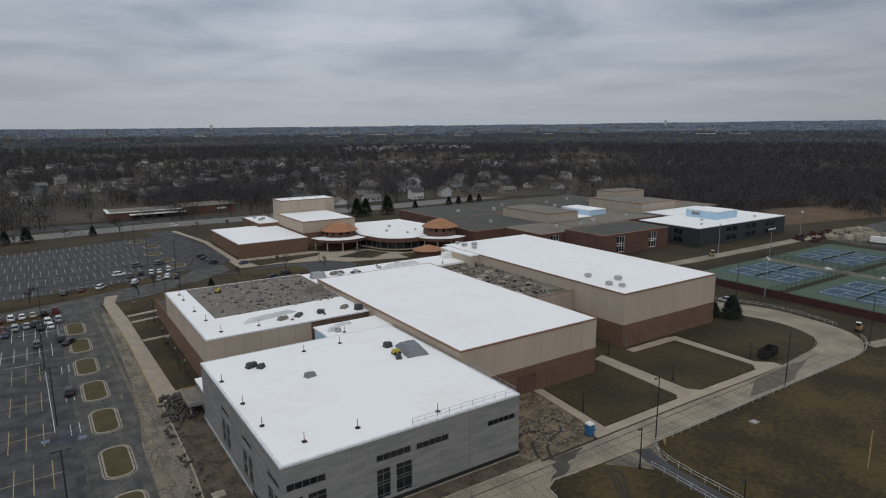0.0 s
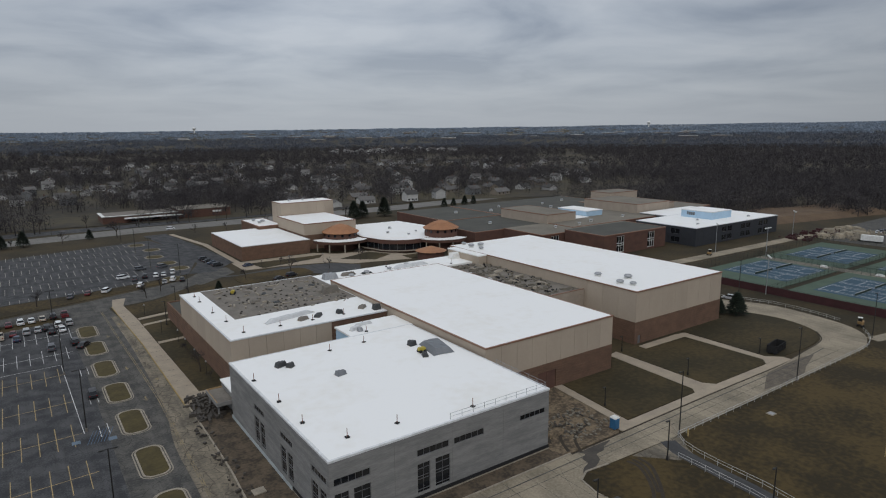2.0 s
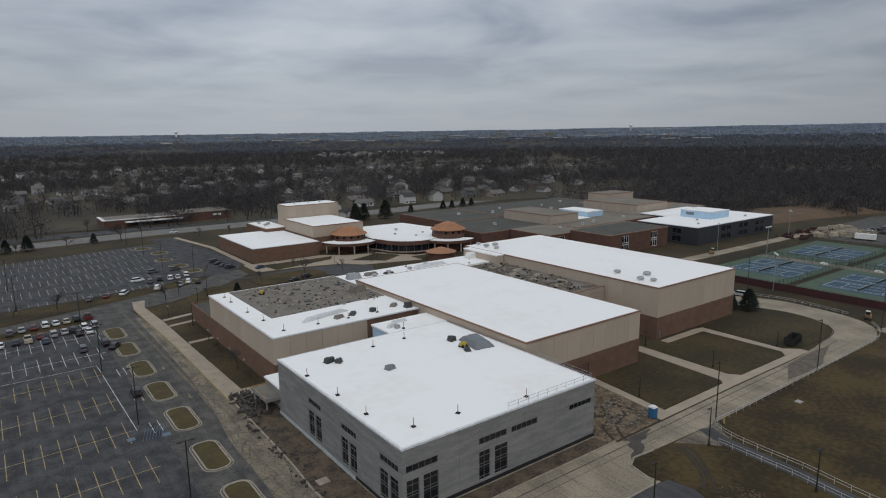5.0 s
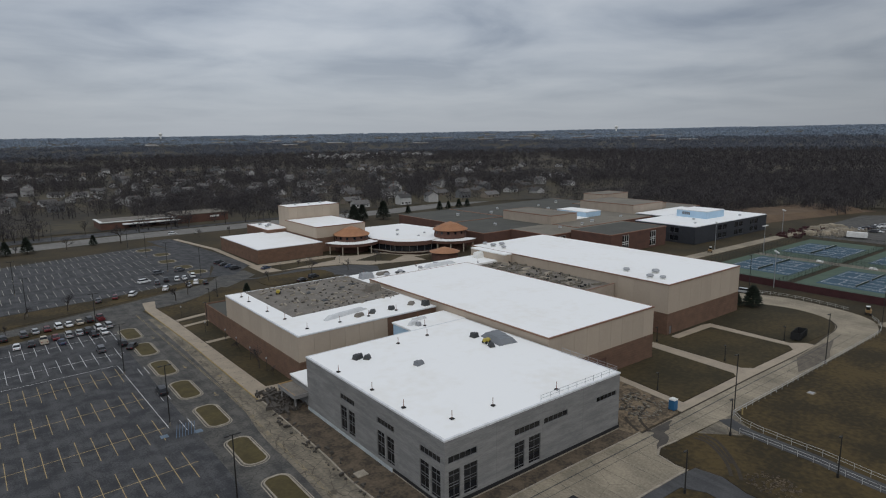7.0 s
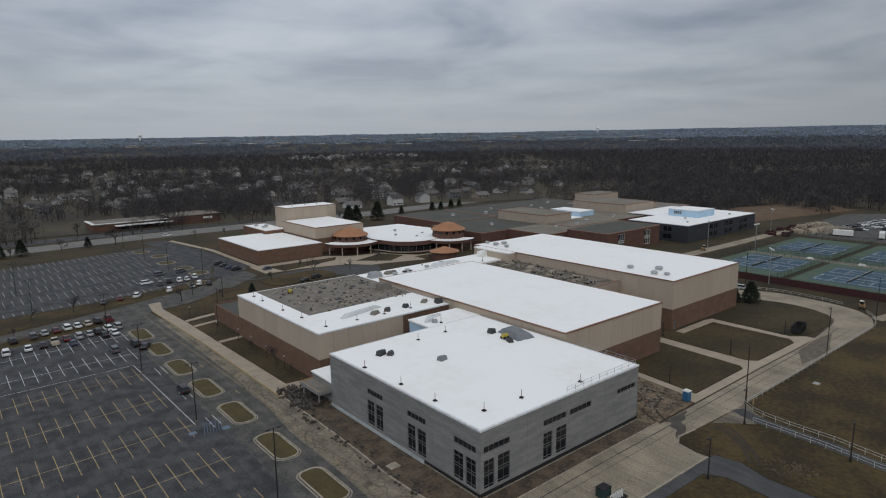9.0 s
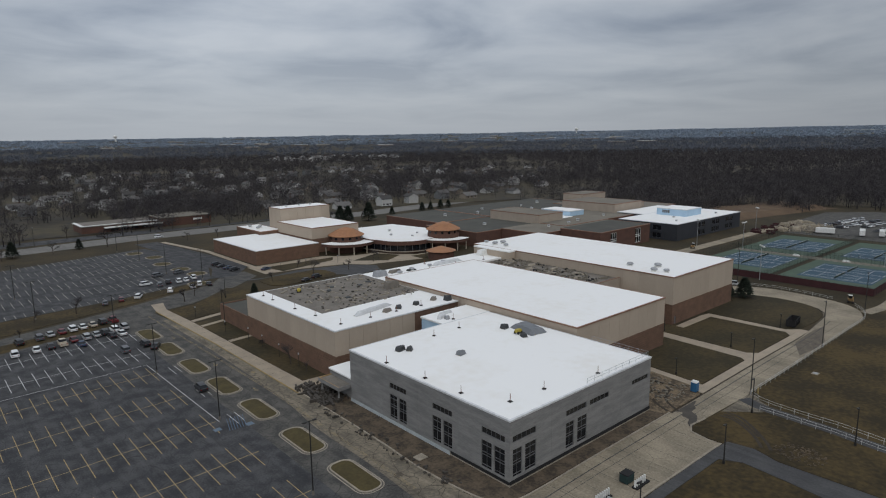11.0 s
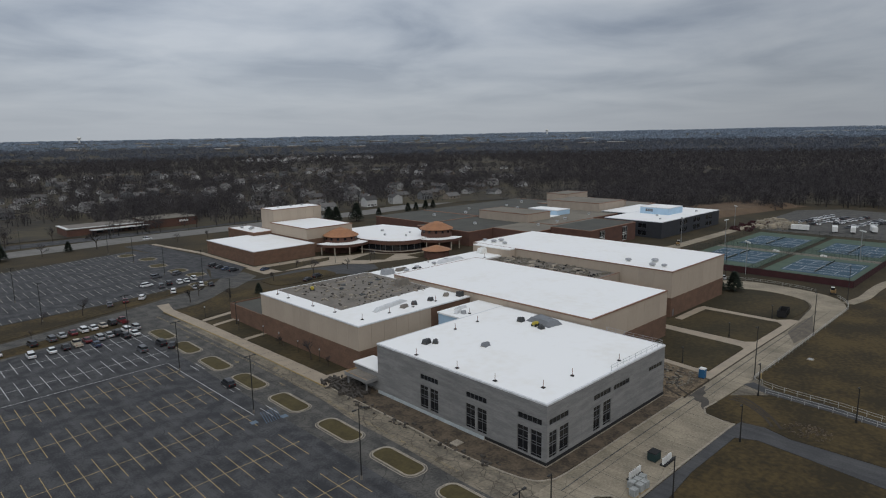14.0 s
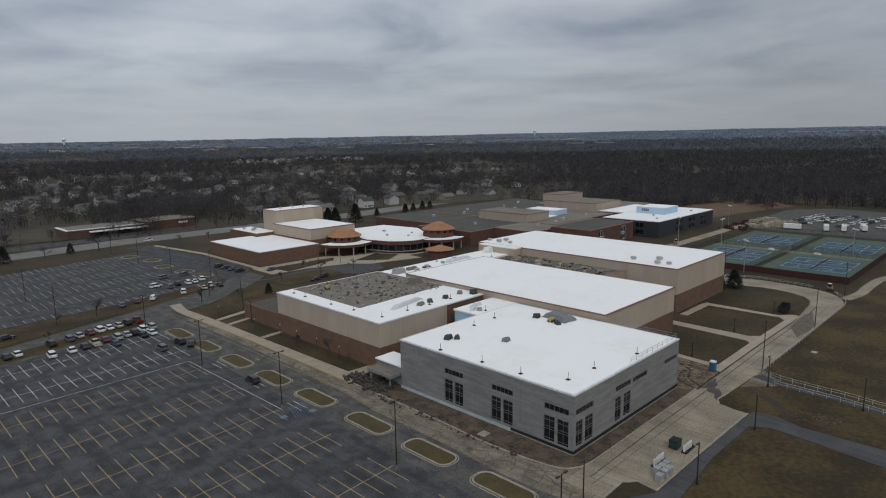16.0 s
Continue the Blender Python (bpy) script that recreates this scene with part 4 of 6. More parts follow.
for (x0, x1, y0, y1) in ((178, 233, -4, 30.5), (178, 233, 33.5, 67), (239, 294, -4, 30.5), (239, 294, 33.5, 67)):
    structure("court_pad", slab([(x0, y0), (x1, y0), (x1, y1), (x0, y1)], -0.05, 0.05), M["court_green"], "green painted tennis court surround", "court")
first = tennis_court(202.8, 12.8)
for x, y in ((218.6, 12.8), (207.2, 49.4), (223.0, 49.4), (255.4, 13.2), (271.2, 13.2), (257.4, 49.6), (273.2, 49.6)):
    copy_thing(first, pose(x, y, 0.05))
structure("court_walk", slab([(233, -4), (239, -4), (239, 67), (233, 67)], -0.05, 0.03), M["roof_tan"], "pale gravel strip between the courts", "path")


def court_fence(p, q, mat, label, height=3.0, screen=True):
    f = thing("court_fence", (0, 0, 0), label, "fence", "tennis court fences")
    p, q = Vector((*p, 0)), Vector((*q, 0))
    n = max(2, int((q - p).length / 3.0))
    for i in range(n + 1):
        bm = bmesh.new()
        a = p.lerp(q, i / n)
        tube(bm, a, a + Vector((0, 0, height)), 0.05, sides=6)
        part("post", bm, M["pole"], f)
    bm = bmesh.new()
    tube(bm, p + Vector((0, 0, height)), q + Vector((0, 0, height)), 0.035, sides=6)
    part("top_rail", bm, M["pole"], f)
    if screen:
        d = (q - p).normalized()
        nrm = Vector((-d.y, d.x, 0)) * 0.02
        a, b = p + d * 0.06, q - d * 0.06
        v = [tuple(k + nrm * s + Vector((0, 0, z))) for s in (4, 5) for k in (a, b) for z in (0.15, height - 0.25)]
        part("windscreen", (v, [(0, 1, 3, 2), (4, 6, 7, 5), (0, 4, 5, 1), (2, 3, 7, 6), (1, 5, 7, 3), (0, 2, 6, 4)]), mat, f)
    else:
        bm = bmesh.new()
        L = (q - p).length
        for i in range(int(L / 0.55)):
            a = p.lerp(q, i * 0.55 / L)
            tube(bm, a, a + Vector((0, 0, height)), 0.018, sides=3, cap=False)
        for k in range(5):
            tube(bm, p + Vector((0, 0, 0.3 + k * 0.6)), q + Vector((0, 0, 0.3 + k * 0.6)), 0.018, sides=3, cap=False)
        part("mesh", bm, mat, f)
    return f


court_fence((177, -5), (177, 68), M["maroon"], "chain link fence with maroon windscreen beside the courts")
court_fence((177, -5), (295, -5), M["maroon"], "chain link fence with dark maroon windscreen")
for a, b in (((177, 32), (233.5, 32)), ((238.5, 32), (295, 32)), ((233.5, -5), (233.5, 68)), ((238.5, -5), (238.5, 68)), ((177, 68), (295, 68)), ((295, -5), (295, 68))):
    court_fence(a, b, M["mesh_green"], "open green chain link court fence", 3.0, False)


# ---------------------------------------------------------------- stall lines and islands
stall_white = to_mesh("stall_line", boxes((-0.066, 0.066, -0.5, 0.5, 0, 0.006)), M["line_white"])
stall_yellow = to_mesh("stall_line", boxes((-0.066, 0.066, -0.5, 0.5, 0, 0.006)), M["line_yellow"])
near_lot = bpy.data.objects["parking_lot"]
# y of each double row at x = -26, how it slants, the paint, and where the row begins
ROWS = [(3.4, 0.06, "y", -25), (21.0, 0.06, "y", -25.5), (38.8, 0.06, "y", -26), (56.1, 0.06, "y", -27), (73.6, 0.06, "y", -27), (92.3, 0.075, "y", -27), (109.3, 0.06, "w", -24), (127.4, 0.1, "w", -22)]
more = bmesh.new()
for yc, slant, paint, x0 in ROWS:
    mesh = stall_yellow if paint == "y" else stall_white
    for i in range(30):
        x = x0 - 2.74 * i
        y = yc + slant * (x + 26)
        if x > -88:
            o = part("stall_line", mesh, None, near_lot, at=(x, y, 0.004))
            o.scale.y = 10.9 + random.uniform(-0.25, 0.25)
        else:
            box(more, x - 0.07, x + 0.07, y - 5.45, y + 5.45, 0.004, 0.01)
    o = part("row_line", mesh, None, near_lot, at=(x0 - 38, yc + slant * (x0 - 12), 0.003))
    o.scale.y, o.rotation_euler.z = 79, math.pi / 2 + math.atan(slant)
    if paint == "y" and 50 < yc:
        for k in (0, 1):
            o = part("stall_line", stall_white, None, near_lot, at=(-22.6 + 1.5 * k, yc - 1 + 0.2 * k, 0.004))
            o.scale.y = 5.4
tagged(part("stall_lines", more, M["line_yellow"], near_lot), kind="stuff")
for (x, y, L, turn) in ((-25.6, 77.6, 44, 0.02), (-60, 98.5, 68, math.pi / 2 + 0.04)):
    o = part("border_line", stall_white, None, near_lot, at=(x, y, 0.005))
    o.scale.y, o.rotation_euler.z = L, turn
bm = bmesh.new()
for i in range(7):
    tube(bm, (-25.2 + i * 0.55, 50.2, 0.012), (-23.6 + i * 0.55, 55.8, 0.012), 0.06, sides=4)
part("hatching", bm, material("blue_line_paint", (0.10, 0.15, 0.22), 0.85), near_lot, "blue and white hatched access aisle")

far_lot = bpy.data.objects["far_parking_lot"]
more = bmesh.new()
for k in range(6):
    for i in range(52):
        x = 8 + k * 1.5 - 2.74 * i
        y = 183 + 17.6 * k + 0.14 * (x - 8)
        if x < -150:
            continue
        h = 5.2 if k else 2.6
        box(more, x - 0.08, x + 0.08, y - h, y + h, 0.004, 0.01)
tagged(part("stall_lines", more, material("faded_line_paint", (0.42, 0.40, 0.35), 0.85, second=(0.22, 0.21, 0.19), scale=0.5, fine=4.0, low=0.4, high=0.6), far_lot, "faded pale stall lines"), kind="stuff")


def island(x0, x1, y0, y1, group="car park islands"):
    t = thing("parking_island", ((x0 + x1) / 2, (y0 + y1) / 2, 0), "grass parking island inside a pale concrete kerb", "island", group)
    w, h = (x1 - x0) / 2, (y1 - y0) / 2
    r = min(w, h) * 0.8
    outer, inner = rounded(-w, w, -h, h, r), rounded(-w + 0.28, w - 0.28, -h + 0.28, h - 0.28, r - 0.28)
    n = len(outer)
    v = [(x, y, z) for z in (0, 0.16) for x, y in outer] + [(x, y, z) for z in (0.16, 0.05) for x, y in inner]
    f = []
    for i in range(n):
        j = (i + 1) % n
        f += [(i, j, n + j, n + i), (n + i, n + j, 2 * n + j, 2 * n + i), (2 * n + i, 2 * n + j, 3 * n + j, 3 * n + i)]
    part("kerb", (v, f), M["kerb"], t)
    rim, lip = rounded(-w - 0.42, w + 0.42, -h - 0.42, h + 0.42, r + 0.42), rounded(-w - 0.2, w + 0.2, -h - 0.2, h + 0.2, r + 0.2)
    part("gutter", ([(x, y, 0.022) for x, y in rim + lip], [(i, (i + 1) % n, n + (i + 1) % n, n + i) for i in range(n)]), M["kerb"], t)
    c = [(0, 0, 0.3)] + [(x, y, 0.13) for x, y in inner]
    part("grass", (c, [(0, i + 1, (i + 1) % n + 1) for i in range(n)]), M["isle"], t)
    return t


M["isle"] = material("island_grass", (0.082, 0.065, 0.026), 0.95, second=(0.05, 0.04, 0.018), scale=0.3, fine=2.0, bump=0.6, dist=0.1)
isle = island(-19.0, -14.5, 50.0, 61.6)
for x, y in ((-16.6, 37.2), (-16.4, 19.9), (-16.5, 2.6), (-17.1, 73.2), (-17.5, 90.6), (-17.6, 108.4), (-17.8, 125.6), (-16.7, -15.4)):
    copy_thing(isle, pose(x, y, 0))
isle2 = island(20, 27, 196, 204, "far car park islands")
for x, y in ((21.5, 214), (19.5, 232), (22, 252), (18, 270), (17, 181)):
    copy_thing(isle2, pose(x, y, 0))
structure("yellow_kerb", strip([(-6.6, 57), (-6.85, 104), (-8.1, 140), (-8.4, 150)], 0.22, -0.05, 0.14), material("worn_yellow_kerb", (0.33, 0.22, 0.07), 0.85, second=(0.22, 0.17, 0.09), scale=0.8, fine=4.0),
          "worn yellow painted kerb", "kerb")
structure("dirt_kerb", strip(smooth_line([(-6.1, 56), (-6.2, 37), (-6.4, 25), (-6.9, 15), (-6.3, 5), (-5.2, -0.4), (-3.2, -2.5), (1, -3.5), (20, -3.5), (44, -3.6)]), 0.3, -0.05, 0.16), M["kerb"], "broken pale kerb round the building dirt", "kerb")
for s in (-0.18, 0.18):
    structure("centre_line", strip([(-11.9 + s, 146), (-11.3 + s, 110), (-10.9 + s, 93), (-10.4 + s, 64), (-10.9 + s, 40), (-11.4 + s, 10)], 0.13, 0.0, 0.012), M["line_faded"], "faded double yellow centre line", "road marking")


def arrow(x, y, turn, mat, label):
    a = tagged(part("road_arrow", slab([(-0.15, -1.3), (0.15, -1.3), (0.15, 0.3), (0.6, 0.3), (0, 1.4), (-0.6, 0.3), (-0.15, 0.3)], 0, 0.008), mat), label, "road marking", "road arrows")
    a.matrix_world = pose(x, y, 0.006, 0, 0, turn)


for x, y, turn in ((-9.2, 128, 0), (-13.6, 118, 180), (-9.0, 100, 0), (-13.2, 88, 180), (-8.4, 76, 0), (-12.6, 66, 180), (-10.4, 50, 0), (-9.6, -7, 90)):
    arrow(x, y, turn, M["line_faded"], "worn painted arrow on the driveway")
for x, y in ((-26.8, 52.4), (-21.0, 50.6)):
    s = tagged(part("access_marking", slab([(-0.7, -0.7), (0.7, -0.7), (0.7, 0.7), (-0.7, 0.7)], 0, 0.008), material("faded_blue_paint", (0.13, 0.175, 0.225), 0.85)), "faded pale blue square painted on asphalt", "road marking", "access markings")
    s.location = (x, y, 0.006)


# ---------------------------------------------------------------- vehicles
def paint(name, c, rough=0.35):
    return material(name, c, rough, second=tuple(k * 0.9 for k in c), scale=1.0, fine=5.0, local=True, spec=0.5)


PAINTS = {"white": paint("white_car_paint", (0.66, 0.67, 0.68)), "black": paint("black_car_paint", (0.016, 0.017, 0.02)), "grey": paint("grey_car_paint", (0.085, 0.09, 0.1)),
          "silver": paint("silver_car_paint", (0.33, 0.34, 0.35)), "maroon": paint("maroon_car_paint", (0.12, 0.022, 0.026)), "blue": paint("dark_blue_car_paint", (0.028, 0.045, 0.085)),
          "tan": paint("beige_car_paint", (0.42, 0.37, 0.30))}
M["lamp_clear"] = material("clear_lamp_plastic", (0.6, 0.6, 0.6), 0.2)
M["lamp_red"] = material("red_lamp_plastic", (0.25, 0.012, 0.012), 0.25)
wheel_bm = bmesh.new()
tube(wheel_bm, (0, -0.11, 0), (0, 0.11, 0), 0.34, sides=14)
tyre_mesh = to_mesh("tyre", wheel_bm, M["black"])
wheel_bm = bmesh.new()
tube(wheel_bm, (0, -0.125, 0), (0, 0.125, 0), 0.2, sides=10)
rim_mesh = to_mesh("rim", wheel_bm, M["steel"])
KINDS = {"sedan": dict(L=4.7, W=1.82, belt=0.92, top=1.44, cab=(-1.75, -0.95, 0.55, 1.35)),
         "suv": dict(L=4.7, W=1.9, belt=1.08, top=1.74, cab=(-2.2, -1.95, 0.6, 1.3)),
         "pickup": dict(L=5.6, W=1.98, belt=1.12, top=1.82, cab=(-0.85, -0.6, 0.75, 1.35))}


def loft_sections(secs):
    """secs: (x, [(y, z) ...]) cross sections with equal counts, joined lengthwise and closed at the ends."""
    v, f = [], []
    n = len(secs[0][1])
    for x, ring in secs:
        v += [(x, y, z) for y, z in ring]
    for k in range(len(secs) - 1):
        for i in range(n):
            j = (i + 1) % n
            f.append((k * n + i, k * n + j, (k + 1) * n + j, (k + 1) * n + i))
    f += [tuple(range(n)), tuple(reversed(range((len(secs) - 1) * n, len(secs) * n)))]
    return v, f


def car(kind, colour, label):
    k = KINDS[kind]
    L, W, belt, top, (c0, c1, c2, c3) = k["L"], k["W"], k["belt"], k["top"], k["cab"]
    ob = thing("parked_car" if kind != "pickup" else "pickup_truck", (0, 0, 0), label, "car" if kind != "pickup" else "truck", "parked vehicles")
    h = W / 2

    def ring(w, z1, z0=0.3):
        return [(-w, z0), (w, z0), (w * 1.0, z0 + (z1 - z0) * 0.55), (w * 0.93, z1), (-w * 0.93, z1), (-w, z0 + (z1 - z0) * 0.55)]

    secs = [(-L / 2, ring(h * 0.82, belt * 0.86, 0.42)), (-L / 2 + 0.15, ring(h * 0.95, belt * 0.97)), (c0, ring(h, belt)), (0, ring(h, belt)), (c3, ring(h, belt * 0.98)),
            (L / 2 - 0.5, ring(h * 0.96, belt * 0.85)), (L / 2 - 0.1, ring(h * 0.86, belt * 0.72)), (L / 2, ring(h * 0.78, belt * 0.6, 0.42))]
    if kind == "pickup":
        secs = [(-L / 2, ring(h * 0.95, belt)), (-L / 2 + 0.1, ring(h, belt)), (-L / 2 + 0.12, ring(h, belt * 0.62)), (c0 - 0.1, ring(h, belt * 0.62)), (c0 - 0.05, ring(h, belt))] + secs[3:]
    part("body", loft_sections(secs), PAINTS[colour], ob)
    w1, w2 = h * 0.91, h * 0.72
    part("window", loft_sections([(c0, [(-w1, belt - 0.02), (w1, belt - 0.02), (w1 * 0.98, belt + 0.02), (-w1 * 0.98, belt + 0.02)]),
                                   (c1, [(-w1, belt - 0.02), (w1, belt - 0.02), (w2, top - 0.05), (-w2, top - 0.05)]),
                                   (c2, [(-w1, belt - 0.02), (w1, belt - 0.02), (w2, top - 0.06), (-w2, top - 0.06)]),
                                   (c3, [(-w1, belt - 0.04), (w1, belt - 0.04), (w1 * 0.96, belt), (-w1 * 0.96, belt)])]), M["glass"], ob)
    part("roof", loft_sections([(c1 - 0.05, [(-w2 - 0.02, top - 0.07), (w2 + 0.02, top - 0.07), (w2 * 0.9, top - 0.02), (-w2 * 0.9, top - 0.02)]),
                                ((c1 + c2) / 2, [(-w2 - 0.03, top - 0.06), (w2 + 0.03, top - 0.06), (w2 * 0.92, top + 0.02), (-w2 * 0.92, top + 0.02)]),
                                (c2 + 0.05, [(-w2 - 0.02, top - 0.08), (w2 + 0.02, top - 0.08), (w2 * 0.9, top - 0.03), (-w2 * 0.9, top - 0.03)])]), PAINTS[colour], ob)
    for sx in (-L / 2 + 0.85, L / 2 - 0.9):
        for sy in (-h + 0.1, h - 0.1):
            t = part("wheel", tyre_mesh, None, ob, at=(sx, sy, 0.34))
            part("rim", rim_mesh, None, t)
    for s in (-1, 1):
        part("headlight", boxes((L / 2 - 0.12, L / 2 - 0.01, s * h * 0.62 - 0.16, s * h * 0.62 + 0.16, belt * 0.55, belt * 0.68)), M["lamp_clear"], ob)
        part("tail_light", boxes((-L / 2 - 0.01, -L / 2 + 0.1, s * h * 0.66 - 0.13, s * h * 0.66 + 0.13, belt * 0.66, belt * 0.84)), M["lamp_red"], ob)
    return ob


# kind, colour, x, y, heading
CARS = [("sedan", "white", -44.8, 131.5, 88), ("sedan", "black", -41.4, 132, 88), ("pickup", "tan", -38.4, 133, 90), ("sedan", "maroon", -35.4, 134.4, 90), ("sedan", "blue", -34.6, 128.4, 92), ("suv", "silver", -32.2, 134.2, 90),
        ("sedan", "silver", -29.4, 135, 88), ("suv", "black", -27.2, 135.2, 90), ("sedan", "black", -26.2, 131, 90), ("suv", "white", -24.2, 136.8, 92), ("sedan", "white", -23.6, 131.4, 92), ("suv", "silver", -21.4, 137.4, 90),
        ("suv", "black", -47.4, 141.8, 95), ("suv", "grey", -42.4, 143.0, 92), ("sedan", "silver", -39.4, 144.6, 92), ("sedan", "maroon", -36.4, 145.2, 92), ("suv", "white", -33.4, 146, 92), ("sedan", "white", -30.6, 146.4, 92),
        ("sedan", "tan", -27.8, 146.8, 92), ("suv", "black", -25.0, 147.6, 92), ("pickup", "maroon", -21.9, 147.8, 92), ("suv", "grey", -27.2, 114.4, 90), ("suv", "black", -21.6, 116.2, 92), ("sedan", "black", -20.0, 112.0, 60),
        ("suv", "black", -21.8, 74.4, 88), ("suv", "white", -49.8, 131, 88), ("sedan", "white", -56, 139, 92), ("sedan", "black", -58.6, 138.4, 92), ("sedan", "black", -55.0, 158.5, 12),
        ("sedan", "grey", -18.4, 172.0, 78), ("sedan", "maroon", -12.9, 173.4, 78), ("suv", "white", -7.0, 173.8, 60), ("suv", "white", 1.0, 192.6, 10), ("suv", "grey", 9.4, 206, 10), ("suv", "grey", 4.4, 187.2, 80), ("suv", "black", 8.4, 189.8, 80),
        ("suv", "white", 4.4, 174.8, 70), ("suv", "white", 12.2, 188.8, 80), ("sedan", "white", 15.2, 189.2, 80), ("suv", "white", 19.0, 191.4, 80), ("suv", "white", 16.4, 178, 70), ("sedan", "silver", 12.8, 175.4, 80),
        ("sedan", "black", 19.2, 175.6, 80), ("suv", "grey", 18.0, 206, 30), ("suv", "black", 36.2, 211, 10), ("sedan", "black", 36.6, 205.6, 10), ("sedan", "blue", 37.2, 200, 10), ("suv", "black", 37.6, 194.4, 10), ("sedan", "blue", 48, 186, 20),
        ("suv", "black", 56, 157, 15), ("sedan", "black", 50, 154.6, 15), ("suv", "white", 44, 316, 5), ("suv", "silver", 160.5, 36, 100), ("pickup", "white", 204, -16, 40), ("pickup", "white", 178, -21, 15)]
made = {}
names = {"white": "white", "black": "black", "grey": "dark grey", "silver": "silver", "maroon": "dark red", "blue": "dark blue", "tan": "beige"}
words = {"sedan": "sedan parked on the asphalt", "suv": "sport utility car parked on asphalt", "pickup": "pickup truck with an open bed"}
for kind, colour, x, y, turn in CARS:
    m = pose(x, y, 0.012, 0, 0, turn)
    if (kind, colour) not in made:
        made[kind, colour] = car(kind, colour, names[colour] + " " + words[kind])
        made[kind, colour].matrix_world = m
    else:
        copy_thing(made[kind, colour], m)


# ---------------------------------------------------------------- lamps and posts
def pole_lamp(height, heads, label, arm=0.9):
    p = thing("street_lamp", (0, 0, 0), label, "street lamp", "lamp posts")
    bm = bmesh.new()
    tube(bm, (0, 0, 0), (0, 0, 0.7), 0.24, 0.2, 12)
    part("base", bm, M["roof_gravel"] if height > 9 else M["pole"], p)
    bm = bmesh.new()
    tube(bm, (0, 0, 0.7), (0, 0, height), 0.12, 0.085, 10)
    part("pole", bm, M["pole"], p)
    for s in heads:
        bm = boxes((min(s * 0.05, s * (arm - 0.3)), max(s * 0.05, s * (arm - 0.3)), -0.04, 0.04, height - 0.16, height - 0.08))
        a = part("arm", bm, M["pole"], p)
        part("lamp_head", bevelled(boxes((s * arm - 0.36, s * arm + 0.36, -0.2, 0.2, height - 0.2, height - 0.02)), 0.05), M["pole"], a)
    return p


tall2 = pole_lamp(12.6, (-1, 1), "tall dark street lamp with two heads on a concrete base")
tall2.location = (-24.7, 56.5, 0)
for x, y, r in ((-24.4, 19.8, 0), (-25.9, 92.2, 0), (-25.6, 130, 0), (-40.6, 203, 0), (-39.6, 167.6, 0), (13.9, 209, 0), (14.2, 248, 0), (21, 187, 0), (12.6, 280, 0), (-24.8, -14, 0)):
    copy_thing(tall2, pose(x, y, 0, 0, 0, r))
tall1 = pole_lamp(12.7, (-1,), "tall dark street lamp with one head beside the road")
tall1.location = (65.2, -10.7, 0)
for x, y, r in ((108.5, -10.9, 0), (154.4, -8.4, 0), (166, 36, 0)):
    copy_thing(tall1, pose(x, y, 0, 0, 0, r))
mid1 = pole_lamp(7.4, (-1,), "shorter dark lamp post beside the path", 0.6)
mid1.location = (5.9, -19.7, 0)
for x, y, r in ((32.2, -19.9, 0), (55.9, -14.8, 0), (-11.4, -9.2, 0), (55.6, -33, 0),  (8.6, 136.5, 0), (16, 152, 0), (2.2, 119, 0)):
    copy_thing(mid1, pose(x, y, 0, 0, 0, r))


low1 = pole_lamp(4.2, (-1,), "low dark lamp post standing in the lawn", 0.4)
low1.location = (63.9, 5.8, 0)
for x, y in ((92.0, 5.5), (118.8, 3.2), (92.2, 24.6)):
    copy_thing(low1, pose(x, y, 0))


def garden_lamp():
    p = thing("garden_lamp", (0, 0, 0), "low dark path lamp with a pale head", "lamp", "path lamps")
    bm = bmesh.new()
    tube(bm, (0, 0, 0), (0, 0, 3.2), 0.07, 0.06, 8)
    part("pole", bm, M["pole"], p)
    bm = bmesh.new()
    tube(bm, (0, 0, 3.2), (0, 0, 3.6), 0.2, 0.12, 10)
    part("shade", bm, M["steel"], p)
    return p


g0 = garden_lamp()
g0.location = (1.6, 72, 0)
for x, y in ((1.4, 82), (1.5, 92), (1.6, 101), (-0.5, 112), (-1.2, 134), (52, 180), (64, 180), (78, 176), (96, 170)):
    copy_thing(g0, pose(x, y, 0))


def flood_mast():
    p = thing("floodlight_mast", (0, 0, 0), "pale steel floodlight mast with a row of lamps", "floodlight", "court floodlights")
    bm = bmesh.new()
    tube(bm, (0, 0, 0), (0, 0, 13), 0.16, 0.1, 10)
    part("pole", bm, M["steel"], p)
    bm = boxes((-2.4, 2.4, -0.06, 0.06, 12.8, 12.95))
    part("crossbar", bm, M["steel"], p)
    for i in range(6):
        part("floodlight", bevelled(boxes((-2.4 + 0.9 * i - 0.22, -2.4 + 0.9 * i + 0.22, -0.3, 0.1, 12.95, 13.4)), 0.05), M["white"], p)
    return p


m0 = flood_mast()
m0.location = (236, 64, 0)
for x, y in ((236, 6), (230, 84), (300, 84), (176, 32)):
    copy_thing(m0, pose(x, y, 0, 0, 0, 40))


